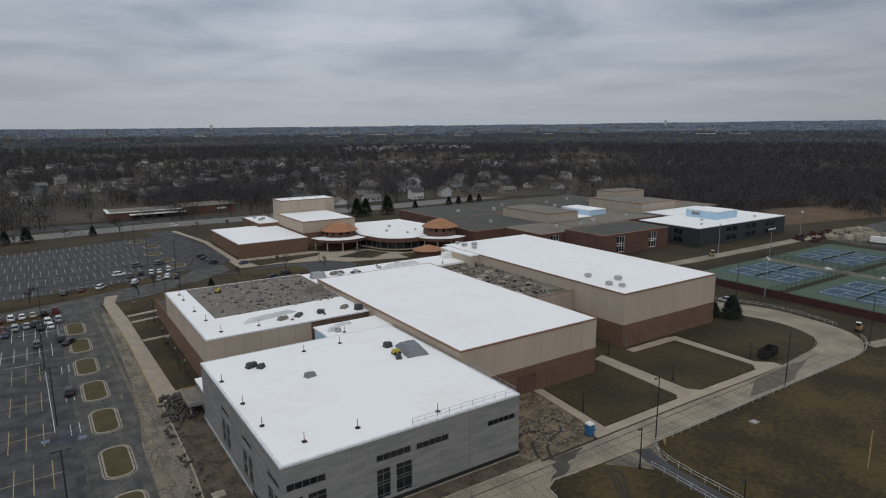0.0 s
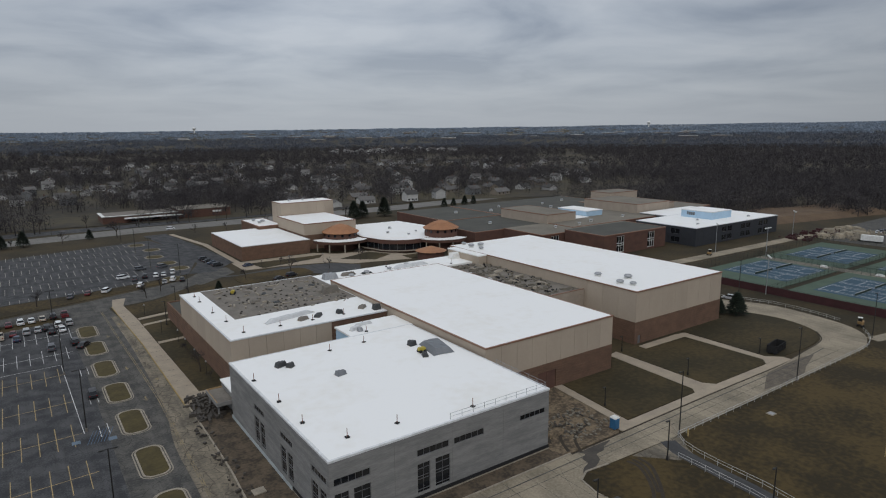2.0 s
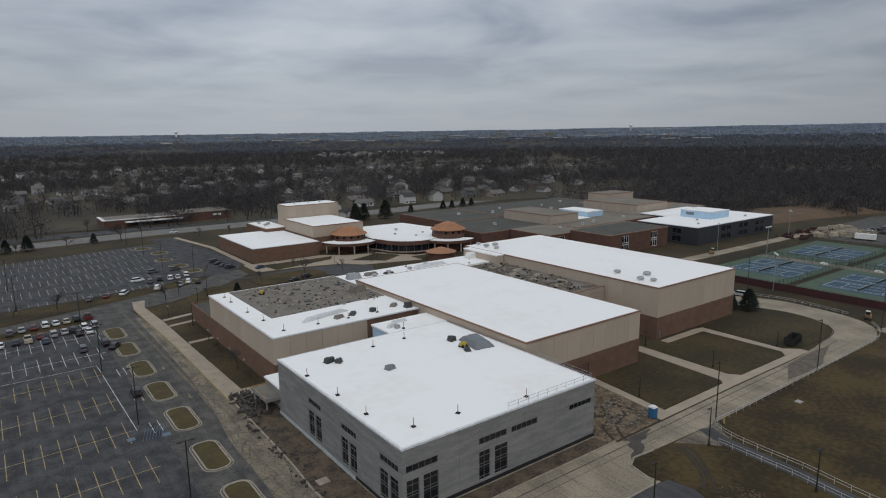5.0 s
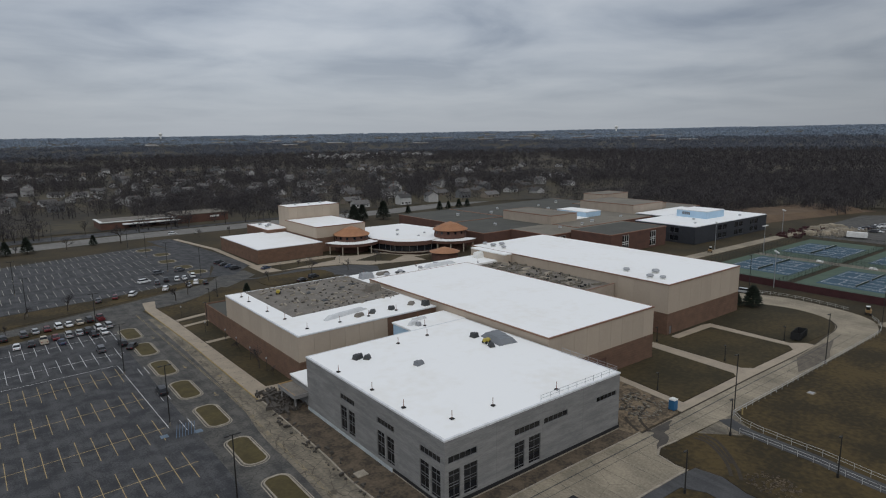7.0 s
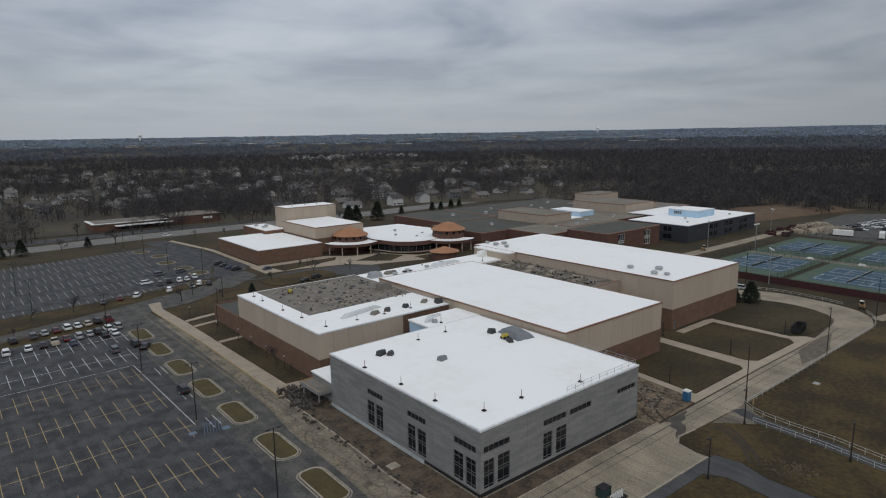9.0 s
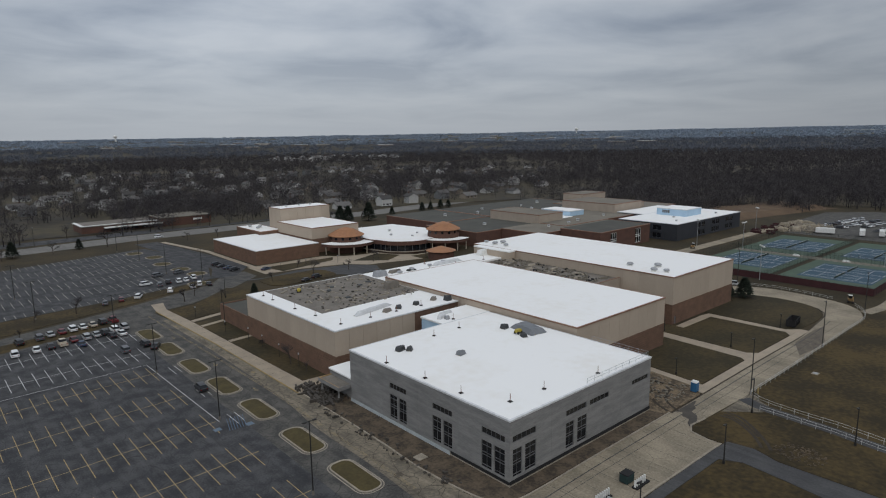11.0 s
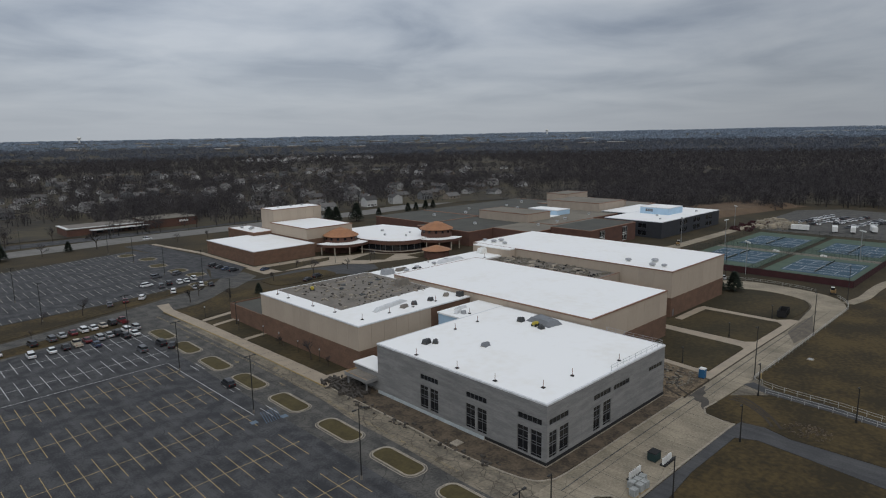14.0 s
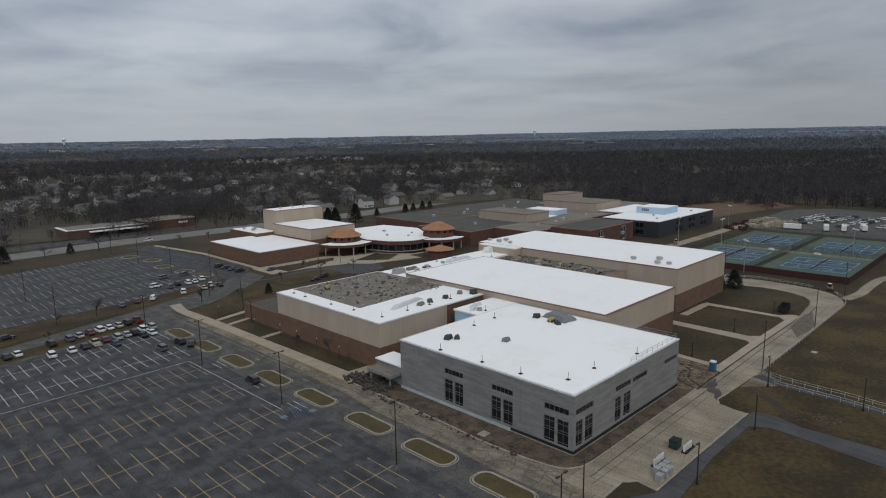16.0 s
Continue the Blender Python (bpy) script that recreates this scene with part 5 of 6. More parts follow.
# ---------------------------------------------------------------- things on the roofs
def guard_rail(points, label):
    """A light steel rail on posts along a roof edge."""
    t = thing("roof_guardrail", (0, 0, 0), label, "railing", "roof guardrails")
    for a, b in zip(points, points[1:]):
        a, b = Vector(a), Vector(b)
        for h in (0.5, 1.05):
            bm = bmesh.new()
            tube(bm, a + Vector((0, 0, h)), b + Vector((0, 0, h)), 0.03, sides=5)
            part("rail", bm, M["steel"], t)
        n = max(1, round((b - a).length / 2.4))
        for i in range(n + 1):
            bm = bmesh.new()
            p = a.lerp(b, i / n)
            tube(bm, p, p + Vector((0, 0, 1.1)), 0.035, sides=6)
            part("post", bm, M["steel"], t)


guard_rail([(21, 0.45, 11.5), (41.6, 0.45, 11.5), (41.6, 14, 11.5)], "thin grey guardrail along the white roof edge")


def roof_vent(label="white metal roof ventilator on a kerb"):
    t = thing("roof_ventilator", (0, 0, 0), label, "ventilator", "roof ventilators")
    part("kerb_box", boxes((-0.8, 0.8, -0.8, 0.8, 0, 0.45)), M["white"], t)
    v, f = [], []
    n = 16
    for r, z in ((0.55, 0.45), (0.6, 0.75), (1.15, 0.72), (1.2, 0.95), (0.85, 1.3), (0.02, 1.42)):
        v += [(r * math.cos(2 * math.pi * i / n), r * math.sin(2 * math.pi * i / n), z) for i in range(n)]
    for k in range(5):
        for i in range(n):
            f.append((k * n + i, k * n + (i + 1) % n, (k + 1) * n + (i + 1) % n, (k + 1) * n + i))
    part("hood", (v, f), M["steel"], t)
    return t


vent = roof_vent()
vent.location = (109.1, 37.0, 14.3)
for x, y, z, s in ((102.7, 34.6, 14.3, 0.9), (104.1, 31.3, 14.3, 0.8), (104.8, 44.2, 14.3, 0.9), (103.2, 102.1, 14.3, 1), (107.2, 101.7, 14.3, 1), (103.6, 96.8, 14.3, 0.8), (104.0, 107.6, 14.3, 0.8),
                (58, 97.4, 11.8, 0.8), (66.5, 98, 11.8, 0.7), (52, 96, 11.8, 0.8), (74, 99.5, 11.8, 0.8), (76, 252, 8.1, 1), (79, 256, 8.1, 1), (76, 262, 8.1, 0.9),
                (205, 215, 7.9, 1), (222, 228, 7.9, 0.8), (245, 205, 7.9, 1), (254, 222, 7.9, 0.8), (278, 228, 7.9, 1), (184, 222, 7.7, 1), (174, 178, 7.5, 0.9), (206, 145, 8.1, 0.8), (218, 148, 8.1, 1), (246, 150, 8.1, 0.8), (190, 146, 7.9, 0.8), (258, 112, 9.0, 0.7), (292, 104, 9.0, 0.7), (300, 122, 9.0, 0.7), (246, 104, 9.0, 0.6), (120, 192, 6.1, 0.7), (128, 204, 6.1, 0.8), (134, 188, 6.1, 0.6), (126, 182, 6.1, 0.6), (92, 250, 19, 0.7), (100, 250, 19, 0.7), (107, 250, 19, 0.7)):
    c = copy_thing(vent, pose(x, y, z, 0, 0, random.uniform(0, 90)))
    c.scale = (s, s, s)

M["orange"] = material("orange_safety_paint", (0.22, 0.085, 0.05), 0.6)


def stanchion():
    t = thing("warning_stanchion", (0, 0, 0), "orange roof warning post on a dark base", "warning post", "roof edge warning posts")
    part("base", bevelled(boxes((-0.36, 0.36, -0.36, 0.36, 0, 0.16)), 0.06), M["black"], t)
    bm = bmesh.new()
    tube(bm, (0, 0, 0.16), (0, 0, 1.5), 0.055, sides=6)
    part("post", bm, M["orange"], t)
    return t


st = stanchion()
st.location = (1.0, 34.1, 11.49)
for x, y, z in ((1.5, 22.7, 11.49), (1.7, 13.1, 11.49), (5.3, 4.8, 11.49), (13.6, 4.3, 11.49), (26.7, 2.1, 11.49), (19.0, 40.5, 11.49), (27.1, 40.9, 11.49), (31.2, 47.4, 11.36),
                (6.6, 100.5, 11.9), (6.4, 94.3, 11.9), (6.5, 81.8, 11.9), (7.1, 72.4, 11.9), (7.9, 61.8, 11.9), (16.3, 61.5, 11.9), (24.2, 61.3, 11.9), (32.3, 61.2, 11.9), (33.4, 53.4, 11.36),
                (62, 92.8, 11.8), (74, 93, 11.8), (88, 93.4, 11.8), (47, 102, 11.8), (68, 102.6, 11.8)):
    copy_thing(st, pose(x, y, z, 0, 0, random.uniform(0, 360)))


def heap(name, label, category, sx, sy, h, mat, seed, group="", rough=0.35, steep=4.0):
    """An uneven covered heap."""
    t = thing(name, (0, 0, 0), label, category, group)
    rnd = random.Random(seed)
    v, f = [], []
    nx, ny = 9, 7
    for i in range(nx):
        for j in range(ny):
            u, w = i / (nx - 1) * 2 - 1, j / (ny - 1) * 2 - 1
            edge = max(abs(u), abs(w))
            z = 0.0 if edge > 0.99 else h * min(1, (1 - edge) * max(steep, 7.0)) * (1 - rough / 3 + rough * 0.6 * rnd.random()) * (0.8 if u * w > 0.1 else 0.92)
            v.append((u * sx / 2 * (1 + 0.06 * rnd.random()), w * sy / 2 * (1 + 0.06 * rnd.random()), z))
    for i in range(nx - 1):
        for j in range(ny - 1):
            f.append((i * ny + j, (i + 1) * ny + j, (i + 1) * ny + j + 1, i * ny + j + 1))
    part("cover", (v, f), mat, t)
    bm = bmesh.new()
    for k in range(3):
        y = -sy / 2 + sy * (k + 1) / 4
        box(bm, -sx * 0.52, sx * 0.52, y - 0.05, y + 0.05, 0, 0.08)
    part("pallet", bm, M["line_yellow"], t)
    return t


M["grey_sheet"] = material("grey_plastic_sheet", (0.17, 0.18, 0.195), 0.5, second=(0.13, 0.14, 0.15), scale=0.6, fine=3.0, bump=0.4, dist=0.1)
M["clear_wrap"] = material("pale_plastic_wrap", (0.6, 0.61, 0.62), 0.35, second=(0.45, 0.46, 0.47), scale=1.0, fine=4.0, bump=0.5, dist=0.1)
big = heap("covered_stack", "grey sheeted stack of insulation on the new roof", "stack", 7.4, 4.6, 1.3, M["grey_sheet"], 3, "", 0.08, 9.0)
big.matrix_world = pose(37.6, 28.6, 11.49, 0, 0, 80)
for i, (x, y, z, sx, sy, h, mt, lab, turn) in enumerate((
        (7.6, 38.2, 11.49, 2.2, 1.5, 1.0, "tarp", "black tarpaulin covered bundle on the roof", 15), (9.0, 36.8, 11.49, 1.5, 1.3, 0.9, "tarp", "small black covered bundle", 40),
        (15.2, 27.6, 11.49, 2.0, 1.5, 0.8, "grey_sheet", "grey wrapped pallet of roofing material", 10), (34.6, 33.4, 11.49, 1.8, 1.6, 1.1, "tarp", "black covered bundle beside the stack", 5),
        (33.2, 26.2, 11.49, 1.6, 1.2, 0.9, "tarp", "black bundle on the white roof", 70), (20.6, 66.4, 11.9, 13.0, 1.6, 0.9, "clear_wrap", "long pale wrapped pile of roofing boards", 12),
        (22.5, 63.0, 11.9, 2.6, 1.6, 0.8, "roof_gravel", "brown bundle of roofing scraps", 20), (26.6, 63.6, 11.9, 2.8, 1.6, 0.7, "tarp", "dark heap of scraps on the roof", 50),
        (31.9, 62.8, 11.9, 1.6, 1.4, 1.0, "tarp", "black drum shaped bundle", 10), (41.0, 60.4, 11.9, 2.0, 1.8, 1.5, "tarp", "tall black bin on the roof", 0), (38.6, 63.6, 11.9, 2.4, 1.6, 0.8, "roof_gravel", "brown heap of debris", 40),
        (52.5, 99.4, 11.8, 4.6, 2.2, 0.9, "roof_gravel", "dark roof unit under a cover", 5), (58.2, 97.8, 11.8, 3.6, 1.6, 0.5, "tarp", "low dark roof hatch", 2), (75, 98.6, 11.8, 13.0, 2.4, 1.0, "clear_wrap", "long white wrapped pile on the corridor roof", 3),
        (95.0, 100.4, 11.8, 5.0, 3.2, 2.2, "white", "white air unit on the corridor roof", 2), (30, 50.4, 11.36, 3.4, 1.2, 0.8, "clear_wrap", "pale wrapped rolls on the connector", 20), (33, 52.4, 11.36, 4.4, 1.0, 0.7, "clear_wrap", "row of white rolls", 4),
        (30.2, 48.6, 11.36, 1.2, 1.2, 0.9, "steel", "small steel pallet rack", 0), (45.8, 98.4, 11.8, 4.6, 3.0, 1.9, "steel", "grey air handling unit at the roof corner", 0), (38.6, 82.6, 11.9, 5.0, 2.2, 2.2, "roof_gravel", "grey mechanical unit beside the wall", 0),
        (236, 40, 0.05, 3.0, 1.0, 0.8, "white", "pale bench between the courts", 90), (236, 20, 0.05, 3.0, 1.0, 0.8, "white", "pale bench between courts", 90))):
    o = heap("covered_bundle", lab, "bundle", sx, sy, h, M[mt], 10 + i, "covered bundles on the roofs")
    o.matrix_world = pose(x, y, z, 0, 0, turn)
mach = thing("yellow_machine", (0, 0, 0), "small yellow roofing machine beside the stack", "machine")
part("body", bevelled(boxes((-0.8, 0.8, -0.5, 0.5, 0.35, 1.1)), 0.12, 2), material("yellow_machine_paint", (0.45, 0.36, 0.06), 0.5), mach)
for x in (-0.5, 0.5):
    for y in (-0.5, 0.5):
        o = part("wheel", tyre_mesh, None, mach, at=(x, y, 0.34))
mach.location = (33.8, 28.4, 11.49)
copy_thing(mach, pose(16, 97, 11.92, 0, 0, 60))


def debris(name, label, area, z, count, seed, mat, lengths, parent_kind="stuff", thick=0.12):
    """Loose boards and scraps lying about."""
    rnd = random.Random(seed)
    bm = bmesh.new()
    x0, x1, y0, y1 = area
    for _ in range(count):
        L, w, h = rnd.uniform(*lengths), rnd.uniform(0.15, 0.5), rnd.uniform(thick * 0.5, thick * 2.4)
        vs = box(bm, -L / 2, L / 2, -w / 2, w / 2, 0, h)
        bmesh.ops.transform(bm, verts=vs, matrix=pose(rnd.uniform(x0, x1), rnd.uniform(y0, y1), z, 0, 0, rnd.choice((0, 20, 70, 90)) + rnd.uniform(-25, 25)))
    return tagged(part(name, bm, mat), label, "debris", "", "stuff")


debris("roof_boards", "pale boards scattered over the gravel roof", (11.5, 41, 73, 103), 11.91, 30, 4, M["kerb"], (1.0, 3.4), thick=0.15)
debris("roof_offcuts", "pale insulation offcuts scattered over the gravel roof", (11.5, 41, 73, 104), 11.91, 60, 51, M["kerb"], (0.4, 1.5), thick=0.2)
debris("roof_scraps", "dark scraps scattered over the gravel roof", (11.5, 41, 73, 104), 11.91, 120, 5, M["mud"], (0.3, 0.9), thick=0.15)
debris("roof_rubble", "grey rubble over the lower gravel roof", (82, 98, 46, 90), 11.21, 170, 6, M["roof_tan"], (0.6, 2.6), thick=0.3)
debris("roof_rubble_dark", "dark rubble over the lower gravel roof", (82, 98, 46, 90), 11.21, 70, 7, M["black"], (0.4, 1.6), thick=0.25)
for i in range(10):
    rnd = random.Random(40 + i)
    o = heap("roof_debris_pile", "dark pile of torn roofing on gravel", "pile", rnd.uniform(1.4, 3.2), rnd.uniform(1.0, 1.6), rnd.uniform(0.3, 0.7), M["tarp" if i % 2 else "roof_gravel"], 60 + i, "debris piles on the roof")
    o.matrix_world = pose(rnd.uniform(14, 40), rnd.uniform(80, 103), 11.91, 0, 0, rnd.uniform(0, 180))
for i in range(12):
    rnd = random.Random(90 + i)
    o = heap("roof_duct", "pale metal duct unit on the lower gravel roof", "duct", rnd.uniform(2.5, 5), rnd.uniform(1.0, 1.8), rnd.uniform(0.4, 0.8), M["kerb" if i % 3 else "clear_wrap"], 120 + i, "duct units", 0.2, 8.0)
    o.matrix_world = pose(84.5 + (i % 3) * 5.0, 50 + i * 3.3, 11.21, 0, 0, rnd.choice((0, 90)) + rnd.uniform(-15, 15))

# low side entrance beside the new building, with its yard
side = thing("side_entrance", (0, 0, 0), "low grey side entrance with white roof and timber canopy", "building")
part("wall", boxes((0.6, 6.0, 46.2, 55.5, 0, 4.4)), M["block"], side)
part("roof", boxes((0.4, 6.2, 46.15, 55.7, 4.42, 4.75)), M["roof_white"], side)
part("canopy", boxes((-2.6, 0.5, 46.6, 54.6, 2.9, 3.3)), M["roof_gravel"], side, "brown unfinished canopy deck")
part("canopy_face", boxes((-2.86, -2.76, 46.4, 54.8, 2.7, 3.5), (-2.76, 0.5, 46.36, 46.48, 2.7, 3.5)), M["block"], side, "grey boarded canopy face")
part("canopy_edge", boxes((-2.75, -2.62, 46.5, 54.7, 2.9, 3.55), (-2.6, 0.5, 54.62, 54.75, 2.9, 3.55)), material("raw_timber", (0.36, 0.24, 0.12), 0.85), side)
for y in (47.2, 54.0):
    part("column", boxes((-2.5, -2.2, y - 0.15, y + 0.15, 0, 2.9)), M["block"], side)
debris("yard_debris", "dark broken lumber and scrap in the mud", (-6.2, 0.2, 47, 60), 0.06, 120, 8, M["mud"], (0.8, 3.4), thick=0.35)
debris("kerb_debris", "small rubble along the broken kerb", (-7.6, -4.6, 6, 46), 0.06, 70, 9, M["mud"], (0.2, 0.9), thick=0.2)
debris("rubble_heap", "broken concrete and twisted scrap beside the path", (47, 59, -1.5, 8.5), 0.08, 110, 10, M["roof_tan"], (0.2, 0.7), thick=0.1)
debris("rubble_scrap", "dark twisted scrap in the rubble", (48, 58, 0.5, 9), 0.1, 50, 11, M["mud"], (0.3, 1.2), thick=0.1)
for i in range(9):
    rnd = random.Random(200 + i)
    o = heap("dirt_mound", "churned mound of brown soil", "soil heap", rnd.uniform(3, 6), rnd.uniform(1.4, 2.4), rnd.uniform(0.25, 0.6), M["soil"], 210 + i, "soil heaps")
    o.matrix_world = pose(rnd.uniform(44.5, 56), rnd.uniform(1, 15), 0.05, 0, 0, rnd.uniform(-30, 30))
slab_o = thing("concrete_plate", (-4.6, 17, 0.06), "loose square concrete plate lying on dirt", "slab")
part("plate", bevelled(boxes((-1.0, 1.0, -0.9, 0.9, 0, 0.18)), 0.03), M["kerb"], slab_o)


def toilet():
    t = thing("portable_toilet", (57.6, -1.9, 0.06), "blue portable toilet with a white roof", "portable toilet")
    blue = material("blue_plastic", (0.035, 0.13, 0.26), 0.5)
    part("cabin", bevelled(boxes((-0.65, 0.65, -0.65, 0.65, 0.1, 2.1)), 0.05), blue, t)
    part("roof", bevelled(boxes((-0.72, 0.72, -0.72, 0.72, 2.1, 2.4)), 0.12, 2), M["white"], t)
    part("door", boxes((-0.45, 0.45, -0.69, -0.655, 0.2, 1.95)), blue, t)
    part("skid", boxes((-0.75, 0.75, -0.6, -0.4, 0, 0.1), (-0.75, 0.75, 0.4, 0.6, 0, 0.1)), M["black"], t)
    return t


toilet()


def dumpster(x, y, turn, L=6.4, mat=None):
    t = thing("skip_container", (x, y, 0.05), "black open steel waste container with ribs", "container", "waste containers")
    t.rotation_euler.z = radians(turn)
    bm = boxes((-L / 2, L / 2, -1.2, 1.2, 0.3, 0.4), (-L / 2, L / 2, -1.2, -1.1, 0.4, 2.2), (-L / 2, L / 2, 1.1, 1.2, 0.4, 2.2), (-L / 2, -L / 2 + 0.1, -1.1, 1.1, 0.4, 2.2), (L / 2 - 0.1, L / 2, -1.1, 1.1, 0.4, 2.2))
    part("tub", bm, mat or M["black"], t)
    n = 8
    for i in range(n):
        u = -L / 2 + L * (i + 0.5) / n
        part("rib", boxes((u - 0.06, u + 0.06, -1.32, -1.2, 0.3, 2.2)), mat or M["black"], t)
        part("rib", boxes((u - 0.06, u + 0.06, 1.2, 1.32, 0.3, 2.2)), mat or M["black"], t)
    part("skid", boxes((-L / 2, L / 2, -0.8, -0.6, 0, 0.3), (-L / 2, L / 2, 0.6, 0.8, 0, 0.3)), M["black"], t)
    return t


dumpster(123.8, 1.6, 8)
M["teal"] = material("dark_green_steel", (0.022, 0.045, 0.045), 0.5)
bin_o = thing("waste_bin", (15.2, -11.8, 0.02), "dark green steel waste bin on the concrete pad", "container")
part("tub", bevelled(boxes((-1.0, 1.0, -0.8, 0.8, 0.1, 1.5)), 0.08), M["teal"], bin_o)
part("lid", bevelled(boxes((-1.05, 1.05, -0.85, 0.85, 1.5, 1.68)), 0.06), M["black"], bin_o)
M["box_white"] = material("pale_block_pallet", (0.33, 0.34, 0.33), 0.8, second=(0.22, 0.23, 0.22), scale=1.0, fine=4.0)
pal = thing("block_pallet", (4.4, -13.6, 0.02), "pallet stacked with pale concrete blocks", "pallet", "block pallets")
part("pallet", boxes((-0.6, 0.6, -0.55, 0.55, 0, 0.14)), M["line_yellow"], pal)
blk = to_mesh("block", bevelled(boxes((-0.19, 0.19, -0.17, 0.17, 0, 0.23)), 0.015), M["box_white"])
for k in range(5):
    for i in range(3):
        for j in range(3):
            part("block", blk, None, pal, at=(-0.39 + 0.39 * i, -0.35 + 0.35 * j, 0.14 + 0.24 * k))
for x, y in ((5.8, -13.8), (7.2, -13.9), (4.5, -14.9), (5.9, -15.0), (2.6, -14.9)):
    copy_thing(pal, pose(x, y, 0.02, 0, 0, random.uniform(-6, 6)))
for x, y, n in ((7.9, -12.2, 7), (16.0, -13.9, 6)):
    r = thing("pipe_rack", (x, y, 0.02), "row of white posts standing on a dark skid", "rack", "racks on the pad")
    part("skid", boxes((-1.9, 1.9, -0.5, 0.5, 0, 0.25)), M["black"], r)
    for i in range(n):
        part("post", boxes((-1.7 + 0.55 * i - 0.07, -1.7 + 0.55 * i + 0.07, -0.16, 0.16, 0.25, 1.45)), M["white"], r)
structure("pad_kerb", strip([(-8, -10.7), (-1.8, -10.5), (0.2, -12.3), (-0.4, -15.8), (15, -15.9), (38.8, -16.4), (38.4, -14.4), (39.3, -10.5), (41.8, -9.2), (46.7, -9.7)], 0.35, -0.05, 0.12), M["kerb"], "pale concrete edge of the storage pad", "kerb")


def rail_fence(points, label, height=1.15, spacing=2.6):
    t = thing("rail_fence", (0, 0, 0), label, "fence", "white rail fences")
    pts = [Vector((x, y, 0)) for x, y in points]
    for h in (height, height * 0.55):
        for a, b in zip(pts, pts[1:]):
            bm = bmesh.new()
            tube(bm, a + Vector((0, 0, h)), b + Vector((0, 0, h)), 0.042, sides=5, cap=False)
            part("rail", bm, M["rail"], t)
    left_over = 0.0
    for a, b in zip(pts, pts[1:]):
        L = (b - a).length
        s = left_over
        while s < L:
            p = a.lerp(b, s / L)
            part("post", post_mesh, None, t, at=p)
            s += spacing
        left_over = s - L
    return t


pbm = bmesh.new()
tube(pbm, (0, 0, 0), (0, 0, 1.2), 0.045, sides=6)
post_mesh = to_mesh("post", pbm, M["rail"])
rail_fence([(64.4, -11.0), (90, -11.2), (131, -11.1)] + smooth_line([(131, -11.1), (144.6, -10.9), (153.2, -8.2), (158.2, -4.6)], 4)[1:], "low white rail fence along the service road")
rail_fence(smooth_line([(158, 42), (164.8, 26), (164.8, 13), (162.4, 3)], 4), "low white rail fence round the bend")
rail_fence([(64.2, -11.2), (62.3, -13.8), (61.5, -17), (61.1, -21.6), (60.9, -29), (59.6, -37), (56.4, -70), (51.8, -130)], "white rail fence along the track path")
rail_fence([(57.8, -15.6), (57.7, -20), (57.3, -29), (56.1, -37), (52.8, -70), (48.2, -130)], "white rail fence on the other side of the path")


def hydrant_post(x, y, label, mat):
    t = thing("marker_post", (x, y, 0), label, "post", "marker posts")
    bm = bmesh.new()
    tube(bm, (0, 0, 0), (0, 0, 1.3), 0.16, 0.14, 10)
    part("post", bm, mat, t)
    bm = bmesh.new()
    tube(bm, (0, 0, 1.3), (0, 0, 1.45), 0.18, 0.08, 10)
    part("cap", bm, mat, t)


hydrant_post(66.3, -11.8, "yellow steel marker post in grass", M["line_yellow"])
man = thing("manhole", (87.7, -16.1, 0.0), "pale square manhole cover in the field", "manhole")
part("frame", bevelled(boxes((-0.8, 0.8, -0.7, 0.7, 0, 0.14)), 0.03), M["kerb"], man)
part("cover", boxes((-0.55, 0.55, -0.5, 0.5, 0.14, 0.17)), M["steel"], man)
goal = thing("goal_post", (87, -36.1, 0), "yellow field goal post beside the track", "goal post")
bm = bmesh.new()
tube(bm, (0, 0, 0), (0, 0, 7), 0.09)
part("post", bm, M["line_yellow"], goal)


M["digger"] = material("dull_yellow_machine_paint", (0.27, 0.17, 0.075), 0.6, local=True)


def digger(x, y, turn):
    t = thing("excavator", (x, y, 0), "small dull yellow excavator parked on the verge", "excavator")
    t.rotation_euler.z = radians(turn)
    for s in (-0.75, 0.75):
        part("track", bevelled(boxes((-1.3, 1.3, s - 0.2, s + 0.2, 0, 0.6)), 0.18, 2), M["black"], t)
    part("body", bevelled(boxes((-1.2, 0.9, -0.8, 0.8, 0.65, 1.5)), 0.1), M["digger"], t)
    part("cab", bevelled(boxes((-0.2, 0.8, -0.7, 0.3, 1.5, 2.5)), 0.1), M["glass"], t)
    part("cab_roof", bevelled(boxes((-0.3, 0.9, -0.8, 0.4, 2.5, 2.62)), 0.04), M["white"], t)
    bm = bmesh.new()
    tube(bm, (0.9, 0.4, 1.1), (2.2, 0.4, 2.4), 0.14, 0.12, 6)
    tube(bm, (2.2, 0.4, 2.4), (3.2, 0.4, 1.0), 0.12, 0.1, 6)
    part("boom", bm, M["digger"], t)
    part("bucket", bevelled(boxes((2.9, 3.5, 0.1, 0.7, 0.5, 1.0)), 0.08), M["black"], t)


digger(163.4, -2.0, 200)
digger(222, 82, 20)


